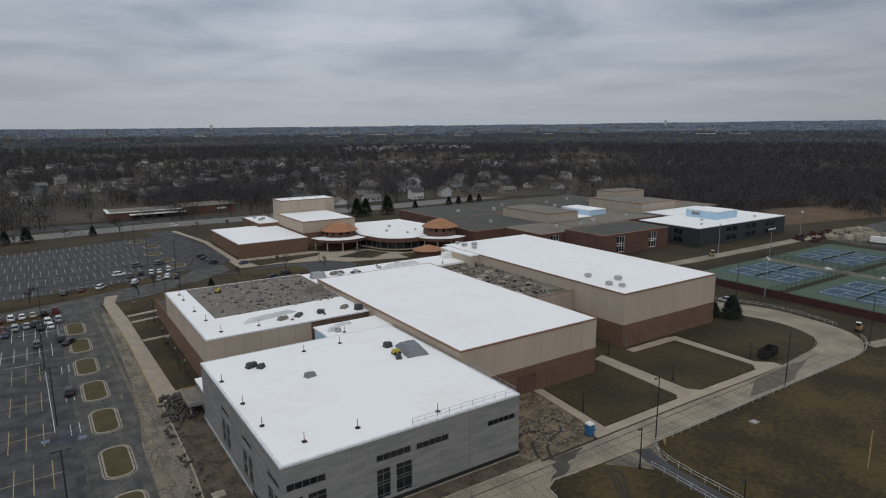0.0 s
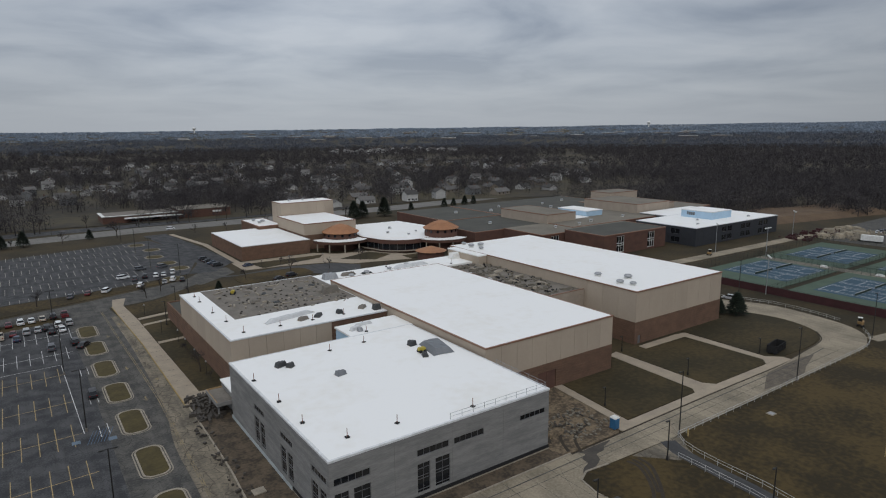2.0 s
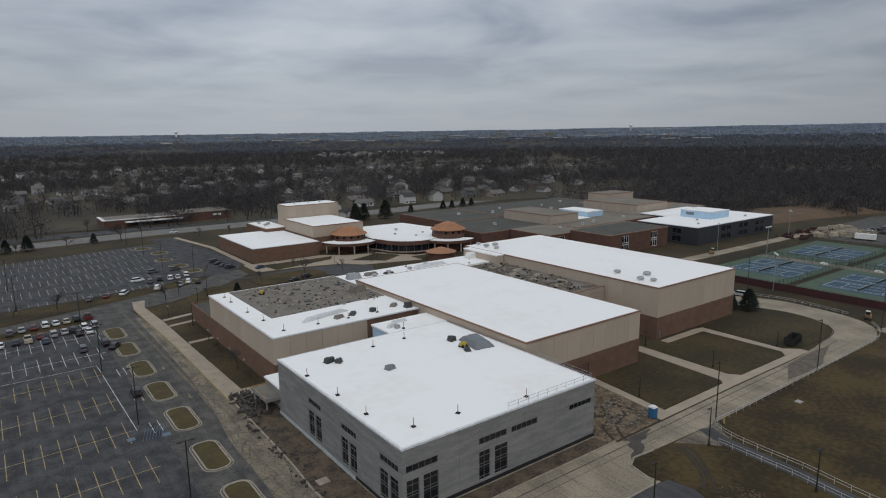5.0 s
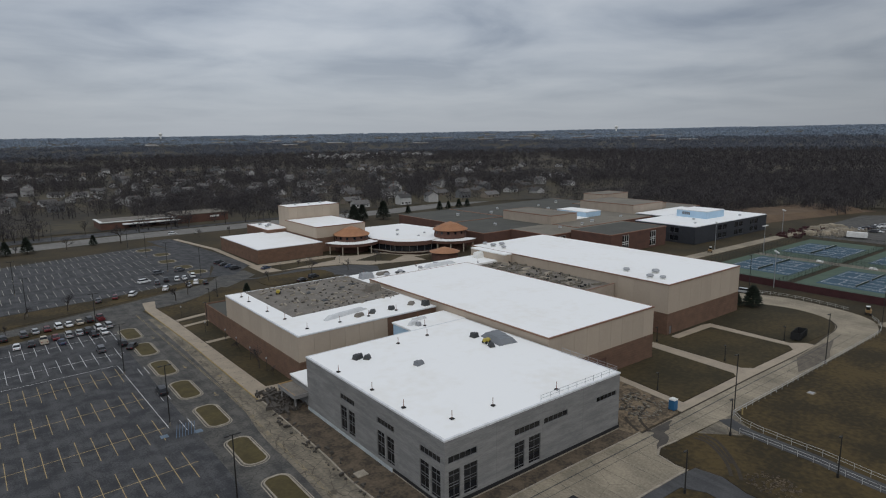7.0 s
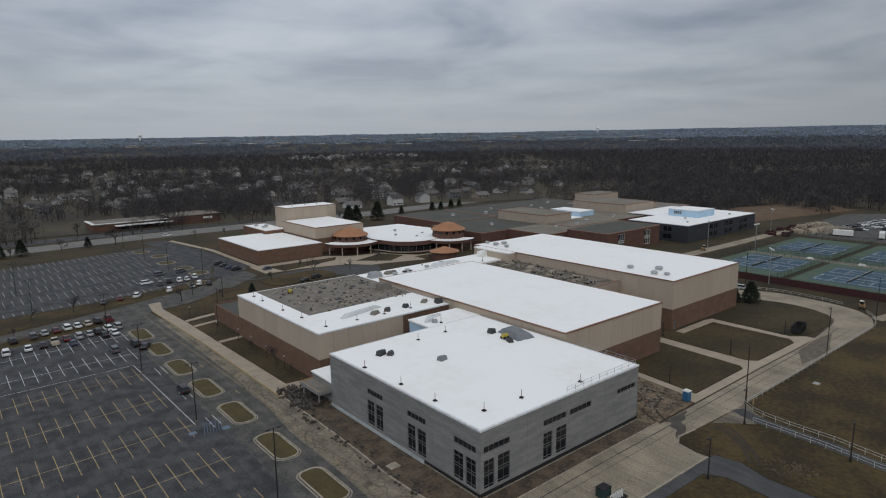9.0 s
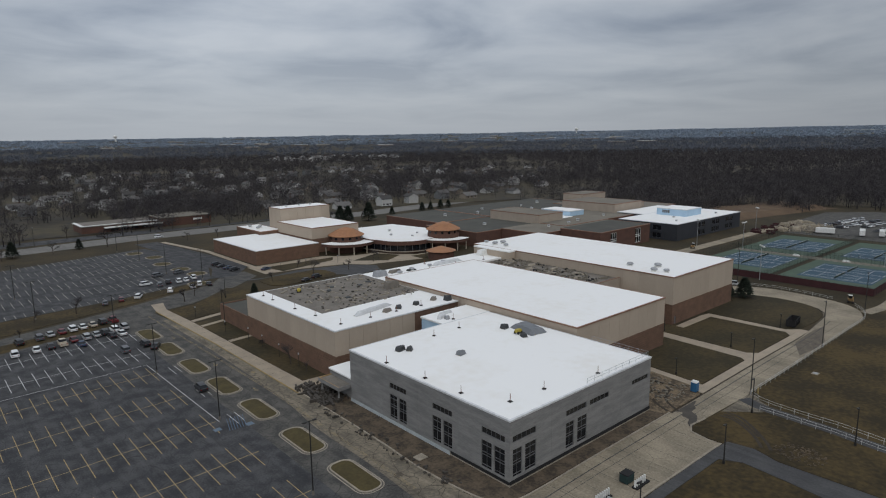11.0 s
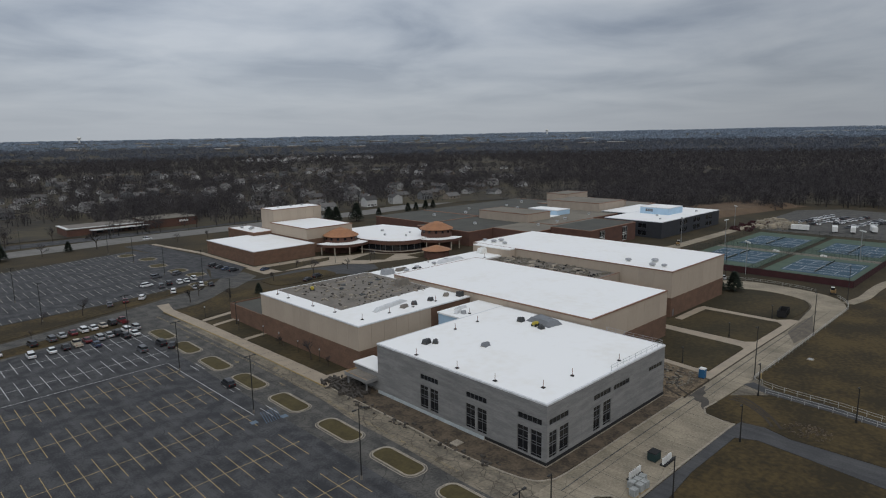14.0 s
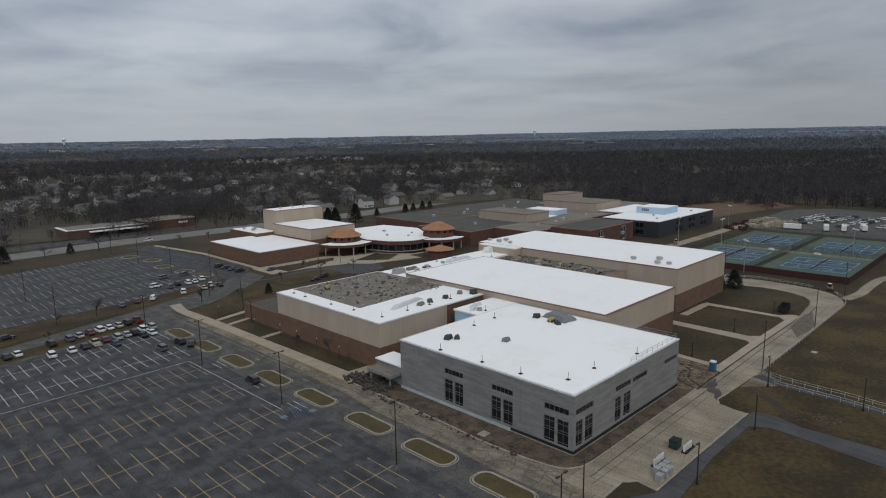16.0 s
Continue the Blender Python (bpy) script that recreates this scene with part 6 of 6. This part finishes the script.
def utility_pole():
    t = thing("utility_pole", (0, 0, 0), "wooden utility pole with a crossarm along the highway", "utility pole", "utility poles")
    bm = bmesh.new()
    tube(bm, (0, 0, 0), (0, 0, 11), 0.17, 0.12, 8)
    part("pole", bm, M["roof_dark"], t)
    part("crossarm", boxes((-1.2, 1.2, -0.07, 0.07, 10.1, 10.25)), M["roof_dark"], t)
    for x in (-1.05, -0.4, 0.4, 1.05):
        bm = bmesh.new()
        tube(bm, (x, 0, 10.25), (x, 0, 10.45), 0.05, sides=6)
        part("insulator", bm, M["steel"], t)
    return t


up0 = utility_pole()
up0.location = (-60, 330, 0)
for i in range(1, 14):
    copy_thing(up0, pose(-60 + 45 * i, 333 + 0.5 * (i % 3) - max(0, i - 10) * 4, 0, 0, 0, 90))


# ---------------------------------------------------------------- trees
M["bark"] = material("grey_brown_bark", (0.062, 0.05, 0.042), 0.95, second=(0.04, 0.033, 0.029), scale=1.0, fine=6.0, local=True)
M["twigs"] = material("bare_twigs", (0.072, 0.065, 0.066), 0.95, second=(0.028, 0.026, 0.029), scale=0.11, fine=0.6, island=0.28, low=0.43, high=0.57)
# distance haze is painted into the next two twig colours as pale blue grey
M["twigs_horizon_haze"] = material("haze_tinted_horizon_twigs", (0.215, 0.262, 0.325), 0.95, second=(0.165, 0.205, 0.26), scale=0.003, fine=0.03, island=0.06)
M["twigs_far_haze"] = material("haze_tinted_far_twigs", (0.105, 0.117, 0.142), 0.95, second=(0.070, 0.079, 0.098), scale=0.004, fine=0.05, island=0.12)
M["needles"] = material("dark_evergreen_needles", (0.022, 0.032, 0.02), 0.9, second=(0.014, 0.02, 0.014), scale=1.5, fine=6.0, island=0.4)


def bare_tree_meshes(height, seed):
    """Trunk with limbs, and a crown of fine twigs, as two meshes."""
    rnd = random.Random(seed)
    trunk, crown = bmesh.new(), bmesh.new()

    def grow(p, way, length, r, level):
        q = p + way * length
        tube(trunk if level < 3 else crown, p, q, r, r * 0.65, 6 if level < 2 else 3, cap=False)
        if level == 5:
            return
        for _ in range(4 if level < 2 else 3):
            turn = Euler((rnd.uniform(-0.75, 0.75), rnd.uniform(-0.75, 0.75), 0)).to_matrix()
            w = (turn @ way + Vector((0, 0, 0.12))).normalized()
            grow(p.lerp(q, rnd.uniform(0.6, 1.0)), w, length * rnd.uniform(0.6, 0.85), r * 0.55, level + 1)

    grow(Vector((0, 0, 0)), Vector((0.02, 0.03, 1)).normalized(), height * 0.28, height * 0.022, 0)
    return to_mesh("trunk", trunk, M["bark"]), to_mesh("crown", crown, M["twigs"])


kinds = [bare_tree_meshes(8.5, 1), bare_tree_meshes(7.5, 2), bare_tree_meshes(9.5, 3)]


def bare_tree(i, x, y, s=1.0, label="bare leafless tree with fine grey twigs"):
    t = thing("bare_tree", (x, y, 0), label, "tree", "bare trees")
    t.scale = (s, s, s)
    t.rotation_euler.z = (x * 7.3 + y * 3.1) % 6.28
    part("trunk", kinds[i][0], None, t)
    part("crown", kinds[i][1], None, t)
    return t


for i, (x, y, s) in enumerate(((3, 156, 1.0), (9, 163, 1.1), (-28.5, 165.5, 0.9), (-40.5, 164, 0.7), (-46.5, 147, 0.6), (0.9, 75, 0.8), (1.6, 90, 0.55), (1.5, 68, 0.5), (58, 163, 1.0), (40, 164, 0.8), (74, 161, 0.9),
                               (92, 168, 0.8), (60, 180, 0.7), (-12, 300, 1.2), (14, 304, 1.5), (-34, 296, 1.0), (52, 292, 1.0), (-70, 296, 1.3), (70, 294, 0.9), (96, 300, 1.0), (124, 296, 0.9), (16.5, 154, 0.5), (118, 162, 0.6),
                               (150, 300, 1.1), (176, 302, 1.0), (60, 340, 1.6), (84, 342, 1.5), (108, 345, 1.7), (140, 343, 1.6), (-50, 340, 1.6), (-20, 345, 1.7), (4, 352, 1.6))):
    bare_tree(i % 3, x, y, s)


def evergreen_mesh(height, seed):
    rnd = random.Random(seed)
    v, f = [], []
    for _ in range(1500):
        k = rnd.random() ** 0.8
        z = height * (0.1 + 0.88 * k)
        r = height * 0.36 * (1 - k) ** 0.8 * rnd.uniform(0.55, 1.08) + 0.1
        a = rnd.uniform(0, 6.283)
        L = height * 0.09 * rnd.uniform(0.6, 1.3)
        c = Vector((r * math.cos(a), r * math.sin(a), z))
        out = Vector((math.cos(a), math.sin(a), rnd.uniform(-0.35, 0.15))).normalized()
        sidew = Vector((-math.sin(a), math.cos(a), rnd.uniform(-0.3, 0.3))) * L * 0.42
        b = len(v)
        v += [tuple(c - out * L * 0.6 + sidew * 0.4), tuple(c - out * L * 0.6 - sidew * 0.4), tuple(c - sidew + Vector((0, 0, -0.05))), tuple(c + out * L), tuple(c + sidew)]
        f += [(b, b + 1, b + 2, b + 3), (b, b + 3, b + 4)]
    return to_mesh("crown", (v, f), M["needles"])


ever = [evergreen_mesh(8.0, 5), evergreen_mesh(8.0, 6)]
tb = bmesh.new()
tube(tb, (0, 0, 0), (0, 0, 6.5), 0.2, 0.05, 8)
ever_trunk = to_mesh("trunk", tb, M["bark"])


def evergreen(i, x, y, s, wide=1.0, label="dark green evergreen tree with drooping boughs"):
    t = thing("evergreen_tree", (x, y, 0), label, "tree", "evergreen trees")
    t.scale = (s * wide, s * wide, s)
    t.rotation_euler.z = (x + y) % 6.28
    part("trunk", ever_trunk, None, t)
    part("crown", ever[i], None, t)


for i, (x, y, s) in enumerate(((145.8, 25.0, 0.9), (142.6, 28.8, 0.6), (-44, 299, 0.9), (-38, 300, 0.9), (-29, 301, 1.05), (1, 306, 0.7), (150, 288, 1.5), (158, 291, 1.4), (172, 287, 1.6), (26, 150, 0.5), (230, 300, 0.9), (240, 302, 0.8),
                               (252, 304, 0.9), (262, 306, 0.8), (200, 298, 0.8), (-58, 335, 1.2))):
    evergreen(i % 2, x, y, s, 1.15 if 140 < x < 156 and y < 60 else 1.0)


# ---------------------------------------------------------------- woods and neighbourhood to the horizon
EYE = np.array((-58.0, -66.0))


def open_ground(x, y):
    """Where no woods stand: school grounds, road corridor, fields and streets."""
    if -240 < x < 340 and y < 338:
        return True
    if x < 400 and y < 135:
        return True
    if x < 448 and y < 92:
        return True
    road = 320 if x < 420 else 321 - (x - 420) * 0.12
    if abs(y - road) < 17:
        return True
    if x < 40 and 338 < y < 440 and noise.noise((x / 60, y / 60, 3)) > -0.25:
        return True
    return False


spots, cells = [], set()
hr = random.Random(21)
tries = 0
while len(spots) < 250 and tries < 30000:
    tries += 1
    a, r = radians(hr.uniform(-14, 50)), hr.choice((hr.uniform(410, 720), hr.uniform(410, 1150)))
    x, y = EYE[0] + r * math.sin(a), EYE[1] + r * math.cos(a)
    if hr.random() < (math.degrees(a) - 40) / 14 or y < 345 or (x < 150 and y < 500) or (open_ground(x, y) and y < 400) or any((x - p) ** 2 + (y - q) ** 2 < 24 ** 2 for p, q in spots):
        continue
    spots.append((x, y))
    # trees are kept off each house, most on the camera's side, so it shows
    for dx in range(-2, 3):
        for dy in range(-3, 2):
            cells.add((round(x / 5) + dx, round(y / 5) + dy))


def near_house(x, y):
    return (round(x / 5), round(y / 5)) in cells


def forest(name, r0, r1, count, slivers, width, length, height, spread, seed, label, mat="twigs"):
    g = np.random.default_rng(seed)
    turn = np.radians(g.uniform(-16, 94, count))
    rad = np.sqrt(g.uniform(r0 ** 2, r1 ** 2, count))
    xs, ys = EYE[0] + rad * np.sin(turn), EYE[1] + rad * np.cos(turn)
    keep = []
    for x, y in zip(xs, ys):
        if open_ground(x, y) or near_house(x, y):
            continue
        d = noise.noise((x / 150, y / 150, 0.5)) + 0.5 * noise.noise((x / 45, y / 45, 1.5))
        side = math.degrees(math.atan2(x - EYE[0], y - EYE[1])) - 46 + 9 * noise.noise((x / 90, y / 90, 7.0))
        dense = 0.50 + 0.4 * min(max(side / 14, 0), 1)
        keep.append((x, y)) if g.random() < dense + d * 0.8 else None
    base = np.array([(x, y, ground_height(x, y)) for x, y in keep])
    n = len(base)
    tall = height * g.uniform(0.65, 1.2, n)
    wide = spread * g.uniform(0.7, 1.3, n)
    v = np.zeros((n, slivers, 3, 3))
    a = g.uniform(0, 2 * np.pi, (n, slivers))
    u = np.sqrt(g.uniform(0, 1, (n, slivers)))
    zz = g.uniform(0.22, 1.0, (n, slivers))
    rr = u * np.sin(np.pi * np.clip(zz * 0.92, 0, 1)) ** 0.6
    cx = base[:, None, 0] + rr * np.cos(a) * wide[:, None]
    cy = base[:, None, 1] + rr * np.sin(a) * wide[:, None]
    cz = base[:, None, 2] + zz * tall[:, None]
    c = np.stack((cx, cy, cz), -1)
    way = np.stack((np.cos(a) * rr * 0.8, np.sin(a) * rr * 0.8, np.full_like(a, 0.9)), -1) + g.normal(0, 0.7, (n, slivers, 3))
    way /= np.linalg.norm(way, axis=-1, keepdims=True)
    across = np.cross(way, g.normal(0, 1, (n, slivers, 3)))
    across /= np.linalg.norm(across, axis=-1, keepdims=True)
    L = length * g.uniform(0.6, 1.3, (n, slivers, 1))
    v[:, :, 0] = c - way * L * 0.5 - across * width * 0.5
    v[:, :, 1] = c - way * L * 0.5 + across * width * 0.5
    v[:, :, 2] = c + way * L * 0.5
    stem = np.zeros((n, 2, 3, 3))
    for k, (dx, dy) in enumerate(((1, 0), (0, 1))):
        t = np.stack((dx * np.full(n, width * 0.5 + 0.15), dy * np.full(n, width * 0.5 + 0.15), np.zeros(n)), -1)
        stem[:, k, 0], stem[:, k, 1] = base - t, base + t
        stem[:, k, 2] = base + np.stack((np.zeros(n), np.zeros(n), tall * 0.8), -1)
    flat = np.concatenate((v.reshape(-1, 3), stem.reshape(-1, 3)))
    me = bpy.data.meshes.new(name)
    me.vertices.add(len(flat))
    me.vertices.foreach_set("co", flat.ravel())
    me.loops.add(len(flat))
    me.loops.foreach_set("vertex_index", np.arange(len(flat), dtype=np.int32))
    me.polygons.add(len(flat) // 3)
    me.polygons.foreach_set("loop_start", np.arange(0, len(flat), 3, dtype=np.int32))
    me.update()
    me.materials.append(M[mat])
    return tagged(new(name, me), label, "woods", "", "stuff")


forest("near_woods", 380, 850, 13500, 110, 0.30, 1.9, 12, 5.2, 11, "bare leafless woods behind the school and highway")
forest("middle_woods", 850, 1900, 19000, 42, 0.80, 2.8, 12, 6.5, 12, "bare grey brown woods among the houses")
# the two outer rings carry haze in their twig colour, paler farther out
forest("far_woods", 1750, 2900, 13000, 18, 2.6, 4.5, 10, 13, 13, "distant bare woods tinted blue grey for haze", "twigs_far_haze")
forest("horizon_woods", 2800, 4700, 20000, 13, 8.0, 6.0, 6, 20, 14, "bare horizon woods tinted pale blue for haze", "twigs_horizon_haze")


def woodland_floor():
    v, f = [], []
    rs = [430, 560, 720, 900, 1150, 1400, 1700, 2000, 2400, 2800, 3200, 3700, 4200, 4700]
    n = 80
    for r_ring in rs:
        for i in range(n + 1):
            r = r_ring
            a = radians(-16 + 110 * i / n)
            if r < 600 and math.degrees(a) > 46:
                r = max(r, 545 + (r_ring - 430) * 0.5)
            x, y = EYE[0] + r * math.sin(a), EYE[1] + r * math.cos(a)
            if r_ring == 430:
                y = max(y, 345 if x < 330 else -300)
            v.append((x, y, ground_height(x, y) + 0.05 + r * 0.0004))
    for k in range(len(rs) - 1):
        for i in range(n):
            f.append((k * (n + 1) + i, k * (n + 1) + i + 1, (k + 1) * (n + 1) + i + 1, (k + 1) * (n + 1) + i))
    return v, f


M["litter"] = material("leaf_litter", (0.036, 0.031, 0.025), 0.95, second=(0.066, 0.055, 0.031), scale=0.012, fine=0.12, low=0.42, high=0.6)
structure("woodland_floor", woodland_floor(), M["litter"], "dark leaf litter and lawns under the bare woods", "ground")

# houses
M["siding_white"] = material("white_siding", (0.46, 0.46, 0.45), 0.8, vary=0.25)
M["siding_tan"] = material("tan_siding", (0.22, 0.19, 0.155), 0.8, vary=0.25)
M["siding_grey"] = material("grey_siding", (0.15, 0.155, 0.16), 0.8, vary=0.25)
M["shingle"] = material("grey_roof_shingle", (0.105, 0.10, 0.097), 0.9, second=(0.065, 0.062, 0.06), scale=0.5, fine=3.0, vary=0.5)


def house(w, d, h, mat, label):
    t = thing("house", (0, 0, 0), label, "house", "neighbourhood houses")
    rise = d * 0.3
    part("wall", ([(x, y, z) for z in (0, h) for x, y in ((-w / 2, -d / 2), (w / 2, -d / 2), (w / 2, d / 2), (-w / 2, d / 2))] + [(-w / 2, 0, h + rise), (w / 2, 0, h + rise)],
                  [(0, 1, 5, 4), (2, 3, 7, 6), (1, 2, 6, 9, 5), (3, 0, 4, 8, 7)]), mat, t)
    o, e = 0.5, 0.18
    yy = d / 2 + o
    zz = h - rise * o / (d / 2)
    v = []
    for x in (-w / 2 - o, w / 2 + o):
        v += [(x, -yy, zz), (x, 0, h + rise), (x, yy, zz), (x, -yy, zz + e), (x, 0, h + rise + e), (x, yy, zz + e)]
    f = [(0, 1, 7, 6), (1, 2, 8, 7), (3, 9, 10, 4), (4, 10, 11, 5), (0, 6, 9, 3), (2, 5, 11, 8), (0, 3, 4, 1), (1, 4, 5, 2), (6, 7, 10, 9), (7, 8, 11, 10)]
    part("roof", (v, f), M["shingle"], t)
    for x in (-w * 0.32, 0.0, w * 0.32):
        part("window", boxes((x - 0.7, x + 0.7, -d / 2 - 0.04, -d / 2 + 0.03, 1.0, 2.2)), M["glass"], t)
    part("door", boxes((w * 0.15 - 0.5, w * 0.15 + 0.5, -d / 2 - 0.05, -d / 2 + 0.03, 0, 2.05)), M["frame"], t)
    part("chimney", boxes((w * 0.2, w * 0.2 + 0.8, 0.6, 1.4, h, h + rise + 1.0)), M["brick_red"], t)
    return t


protos = [house(13, 8.5, 3.0, M["siding_white"], "white sided house with a grey shingle roof"), house(15, 9, 3.0, M["siding_tan"], "tan ranch house with a grey roof"),
          house(11, 8.5, 5.6, M["siding_grey"], "two storey grey house with shingle roof"), house(10, 9, 6.0, M["siding_white"], "two storey white house among bare trees")]
for i, (x, y) in enumerate(spots):
    m = pose(x, y, ground_height(x, y), 0, 0, hr.choice((0, 90, 8, 82)) + hr.uniform(-8, 8))
    if i < 4:
        protos[i].matrix_world = m
    else:
        copy_thing(protos[(0, 1, 1, 2, 0, 3)[i % 6]], m)
for i in range(46):
    x, y = 837 + hr.uniform(-210, 150), 1344 + hr.uniform(-90, 90)
    copy_thing(protos[3 if i % 3 else 0], pose(x, y, ground_height(x, y), 0, 0, hr.uniform(0, 90))).scale = (1.5, 1.3, 1.25)

# brown brick building across the highway
shop = thing("brick_shop", (0, 0, 0), "low brown brick commercial building with pale flat roof", "building")
part("wall", boxes((14, 58, 362, 386, 0, 4.2)), M["brick_red"], shop)
part("roof", boxes((13.6, 58.4, 361.6, 386.4, 4.2, 4.7)), M["roof_gravel"], shop)
part("roof_edge", boxes((13.5, 58.5, 361.4, 363.2, 4.72, 4.95), (13.5, 15.5, 363.2, 386.4, 4.72, 4.95)), M["white"], shop, "white roof edge")
part("canopy", boxes((26, 60, 357.5, 361.5, 3.0, 3.5)), M["white"], shop, "long white canopy edge")
part("wing", boxes((58.5, 92, 360, 384, 0, 5.6)), M["brick_red"], shop)
part("wing_roof", boxes((58.2, 92.3, 359.6, 384.4, 5.6, 6.0)), M["roof_tan"], shop)
for i in range(5):
    part("window", boxes((30 + 6 * i, 34 + 6 * i, 361.9, 362.05, 0.8, 2.6)), M["glass"], shop)
part("sign", boxes((80, 86, 359.9, 359.98, 3.0, 4.2)), M["white"], shop, "white blank sign board")
structure("shop_lot", slab([(-60, 336), (180, 340), (180, 356), (-60, 352)], -0.05, 0.03), M["asphalt"], "grey asphalt strip before the shops", "car park")

# works yard behind the tennis courts
structure("works_yard", slab([(303, -60), (420, -60), (440, 60), (415, 84), (330, 82), (303, 70)], -0.05, 0.04), M["street"], "pale gravel works yard with trailers", "yard")
M["reeds"] = material("dry_reeds", (0.125, 0.085, 0.052), 0.95, second=(0.08, 0.053, 0.035), scale=0.1, fine=1.5, bump=0.8, dist=0.4)
mound = heap("reed_bank", "low bank of dry brown reeds before the woods", "reeds", 120, 46, 3.4, M["reeds"], 77)
mound.matrix_world = pose(392, 122, 0.0, 0, 0, -12)


def trailer(L, mat, label):
    t = thing("trailer", (0, 0, 0), label, "trailer", "trailers in the works yard")
    part("box", bevelled(boxes((-L / 2, L / 2, -1.25, 1.25, 0.8, 3.5)), 0.06), mat, t)
    for sx in (-L * 0.3, -L * 0.3 + 0.9):
        for sy in (-1.05, 1.05):
            part("wheel", tyre_mesh, None, t, at=(sx, sy, 0.36))
    part("chassis", boxes((-L / 2, L / 2 + 1.2, -0.4, 0.4, 0.45, 0.8)), M["black"], t)
    part("door", boxes((L / 2 + 0.002, L / 2 + 0.04, -1.0, 1.0, 0.95, 3.3)), M["steel"], t)
    return t


tr = trailer(9, M["white"], "white box trailer parked on gravel")
tr.matrix_world = pose(318, 36, 0.04, 0, 0, 15)
for x, y, r in ((322, 28, 12), (330, 20, 20), (336, 8, 15), (352, 2, 80), (366, -6, 80), (312, 52, 100), (350, -20, 10), (372, 10, 60)):
    copy_thing(tr, pose(x, y, 0.04, 0, 0, r))
yard_kinds = [("suv", "white"), ("sedan", "silver"), ("pickup", "white"), ("suv", "black"), ("suv", "grey"), ("sedan", "black"), ("sedan", "white")]
for row, (yx, yy, turn, n) in enumerate(((345, 62, 80, 14), (340, 53, 80, 15), (352, 44, 80, 15), (338, 34, 80, 14), (360, 26, 80, 14), (346, 14, 78, 15), (380, -8, 75, 12))):
    for i in range(n):
        if hr.random() < 0.12:
            continue
        kind, colour = hr.choice(yard_kinds)
        if (kind, colour) not in made:
            made[kind, colour] = car(kind, colour, names[colour] + " " + words[kind])
            made[kind, colour].matrix_world = pose(yx + 3.3 * i, yy, 0.05, 0, 0, turn)
            continue
        copy_thing(made[kind, colour], pose(yx + 3.3 * i, yy - 0.5 * i + hr.uniform(-0.6, 0.6), 0.05, 0, 0, turn + hr.uniform(-4, 4)))
for i in range(9):
    o = heap("gravel_heap", "pale heap of gravel in the works yard", "heap", hr.uniform(5, 10), hr.uniform(4, 7), hr.uniform(1.2, 2.6), M["concrete"], 300 + i, "gravel heaps")
    o.matrix_world = pose(hr.uniform(308, 350), hr.uniform(66, 82), 0.04, 0, 0, hr.uniform(0, 180))
debris("yard_materials", "heaps of building material in the works yard", (306, 345, 56, 80), 0.05, 150, 30, M["kerb"], (0.8, 4.0), thick=0.7)
debris("yard_materials_red", "red and dark building material in the yard", (290, 335, 72, 88), 0.05, 80, 31, M["maroon"], (0.8, 4.0), thick=0.6)

# water towers and far warehouses
def water_tower(turn, r, top, label):
    x, y = EYE[0] + r * math.sin(radians(turn)), EYE[1] + r * math.cos(radians(turn))
    z = ground_height(x, y)
    t = thing("water_tower", (x, y, z), label, "water tower", "water towers")
    bm = bmesh.new()
    tube(bm, (0, 0, -2), (0, 0, top - z - 9), 4.2, 3.6, 16)
    part("shaft", bm, M["white"], t)
    bm = bmesh.new()
    bmesh.ops.create_uvsphere(bm, u_segments=24, v_segments=12, radius=10)
    bmesh.ops.scale(bm, vec=(1, 1, 0.85), verts=bm.verts)
    bmesh.ops.translate(bm, vec=(0, 0, top - z - 8.5), verts=bm.verts)
    part("tank", bm, M["white"], t)


water_tower(13.9, 3900, 86, "white water tower far off above the trees")
water_tower(53.3, 3900, 96, "pale water tower on the far horizon")
wh = thing("warehouse", (0, 0, 0), "long pale warehouse far off near the horizon", "warehouse", "far warehouses")
part("wall", boxes((-45, 45, -18, 18, 0, 7)), M["siding_tan"], wh)
part("roof", boxes((-45.5, 45.5, -18.5, 18.5, 7, 7.6)), M["roof_white"], wh)
for k in range(9):
    part("dock_door", boxes((-42 + 9.5 * k, -37 + 9.5 * k, -18.08, -17.98, 0, 4)), M["frame"], wh)
for i in range(30):
    a, r = radians(hr.uniform(8, 62)), hr.uniform(2500, 3700)
    x, y = EYE[0] + r * math.sin(a), EYE[1] + r * math.cos(a)
    m = pose(x, y, ground_height(x, y) + 3, 0, 0, -math.degrees(a) + hr.uniform(-25, 25))
    if i == 0:
        wh.matrix_world = m
    else:
        copy_thing(wh, m).scale = (hr.uniform(0.4, 0.8), 0.7, 0.8)

for x, y, r in ((-64, 338, 70), (-46, 340, 80)):
    copy_thing(tr, pose(x, y, 0.03, 0, 0, r))

# pale fields far off towards the horizon
M["stubble"] = material("pale_stubble", (0.23, 0.225, 0.205), 0.95, second=(0.16, 0.155, 0.14), scale=0.01, fine=0.1)
for i in range(5):
    a, r = radians(hr.uniform(44, 84)), hr.uniform(3200, 4400)
    w = hr.uniform(1.5, 4.0)
    pts = []
    for da, dr in ((-w, 0), (0, 0), (w, 0), (w, 130), (0, 130), (-w, 130)):
        x, y = EYE[0] + (r + dr) * math.sin(a + radians(da)), EYE[1] + (r + dr) * math.cos(a + radians(da))
        pts.append((x, y, ground_height(x, y) + 5.5))
    structure("far_field", (pts, [(5, 4, 3, 2, 1, 0)]), M["stubble"], "pale stubble field far off", "field")
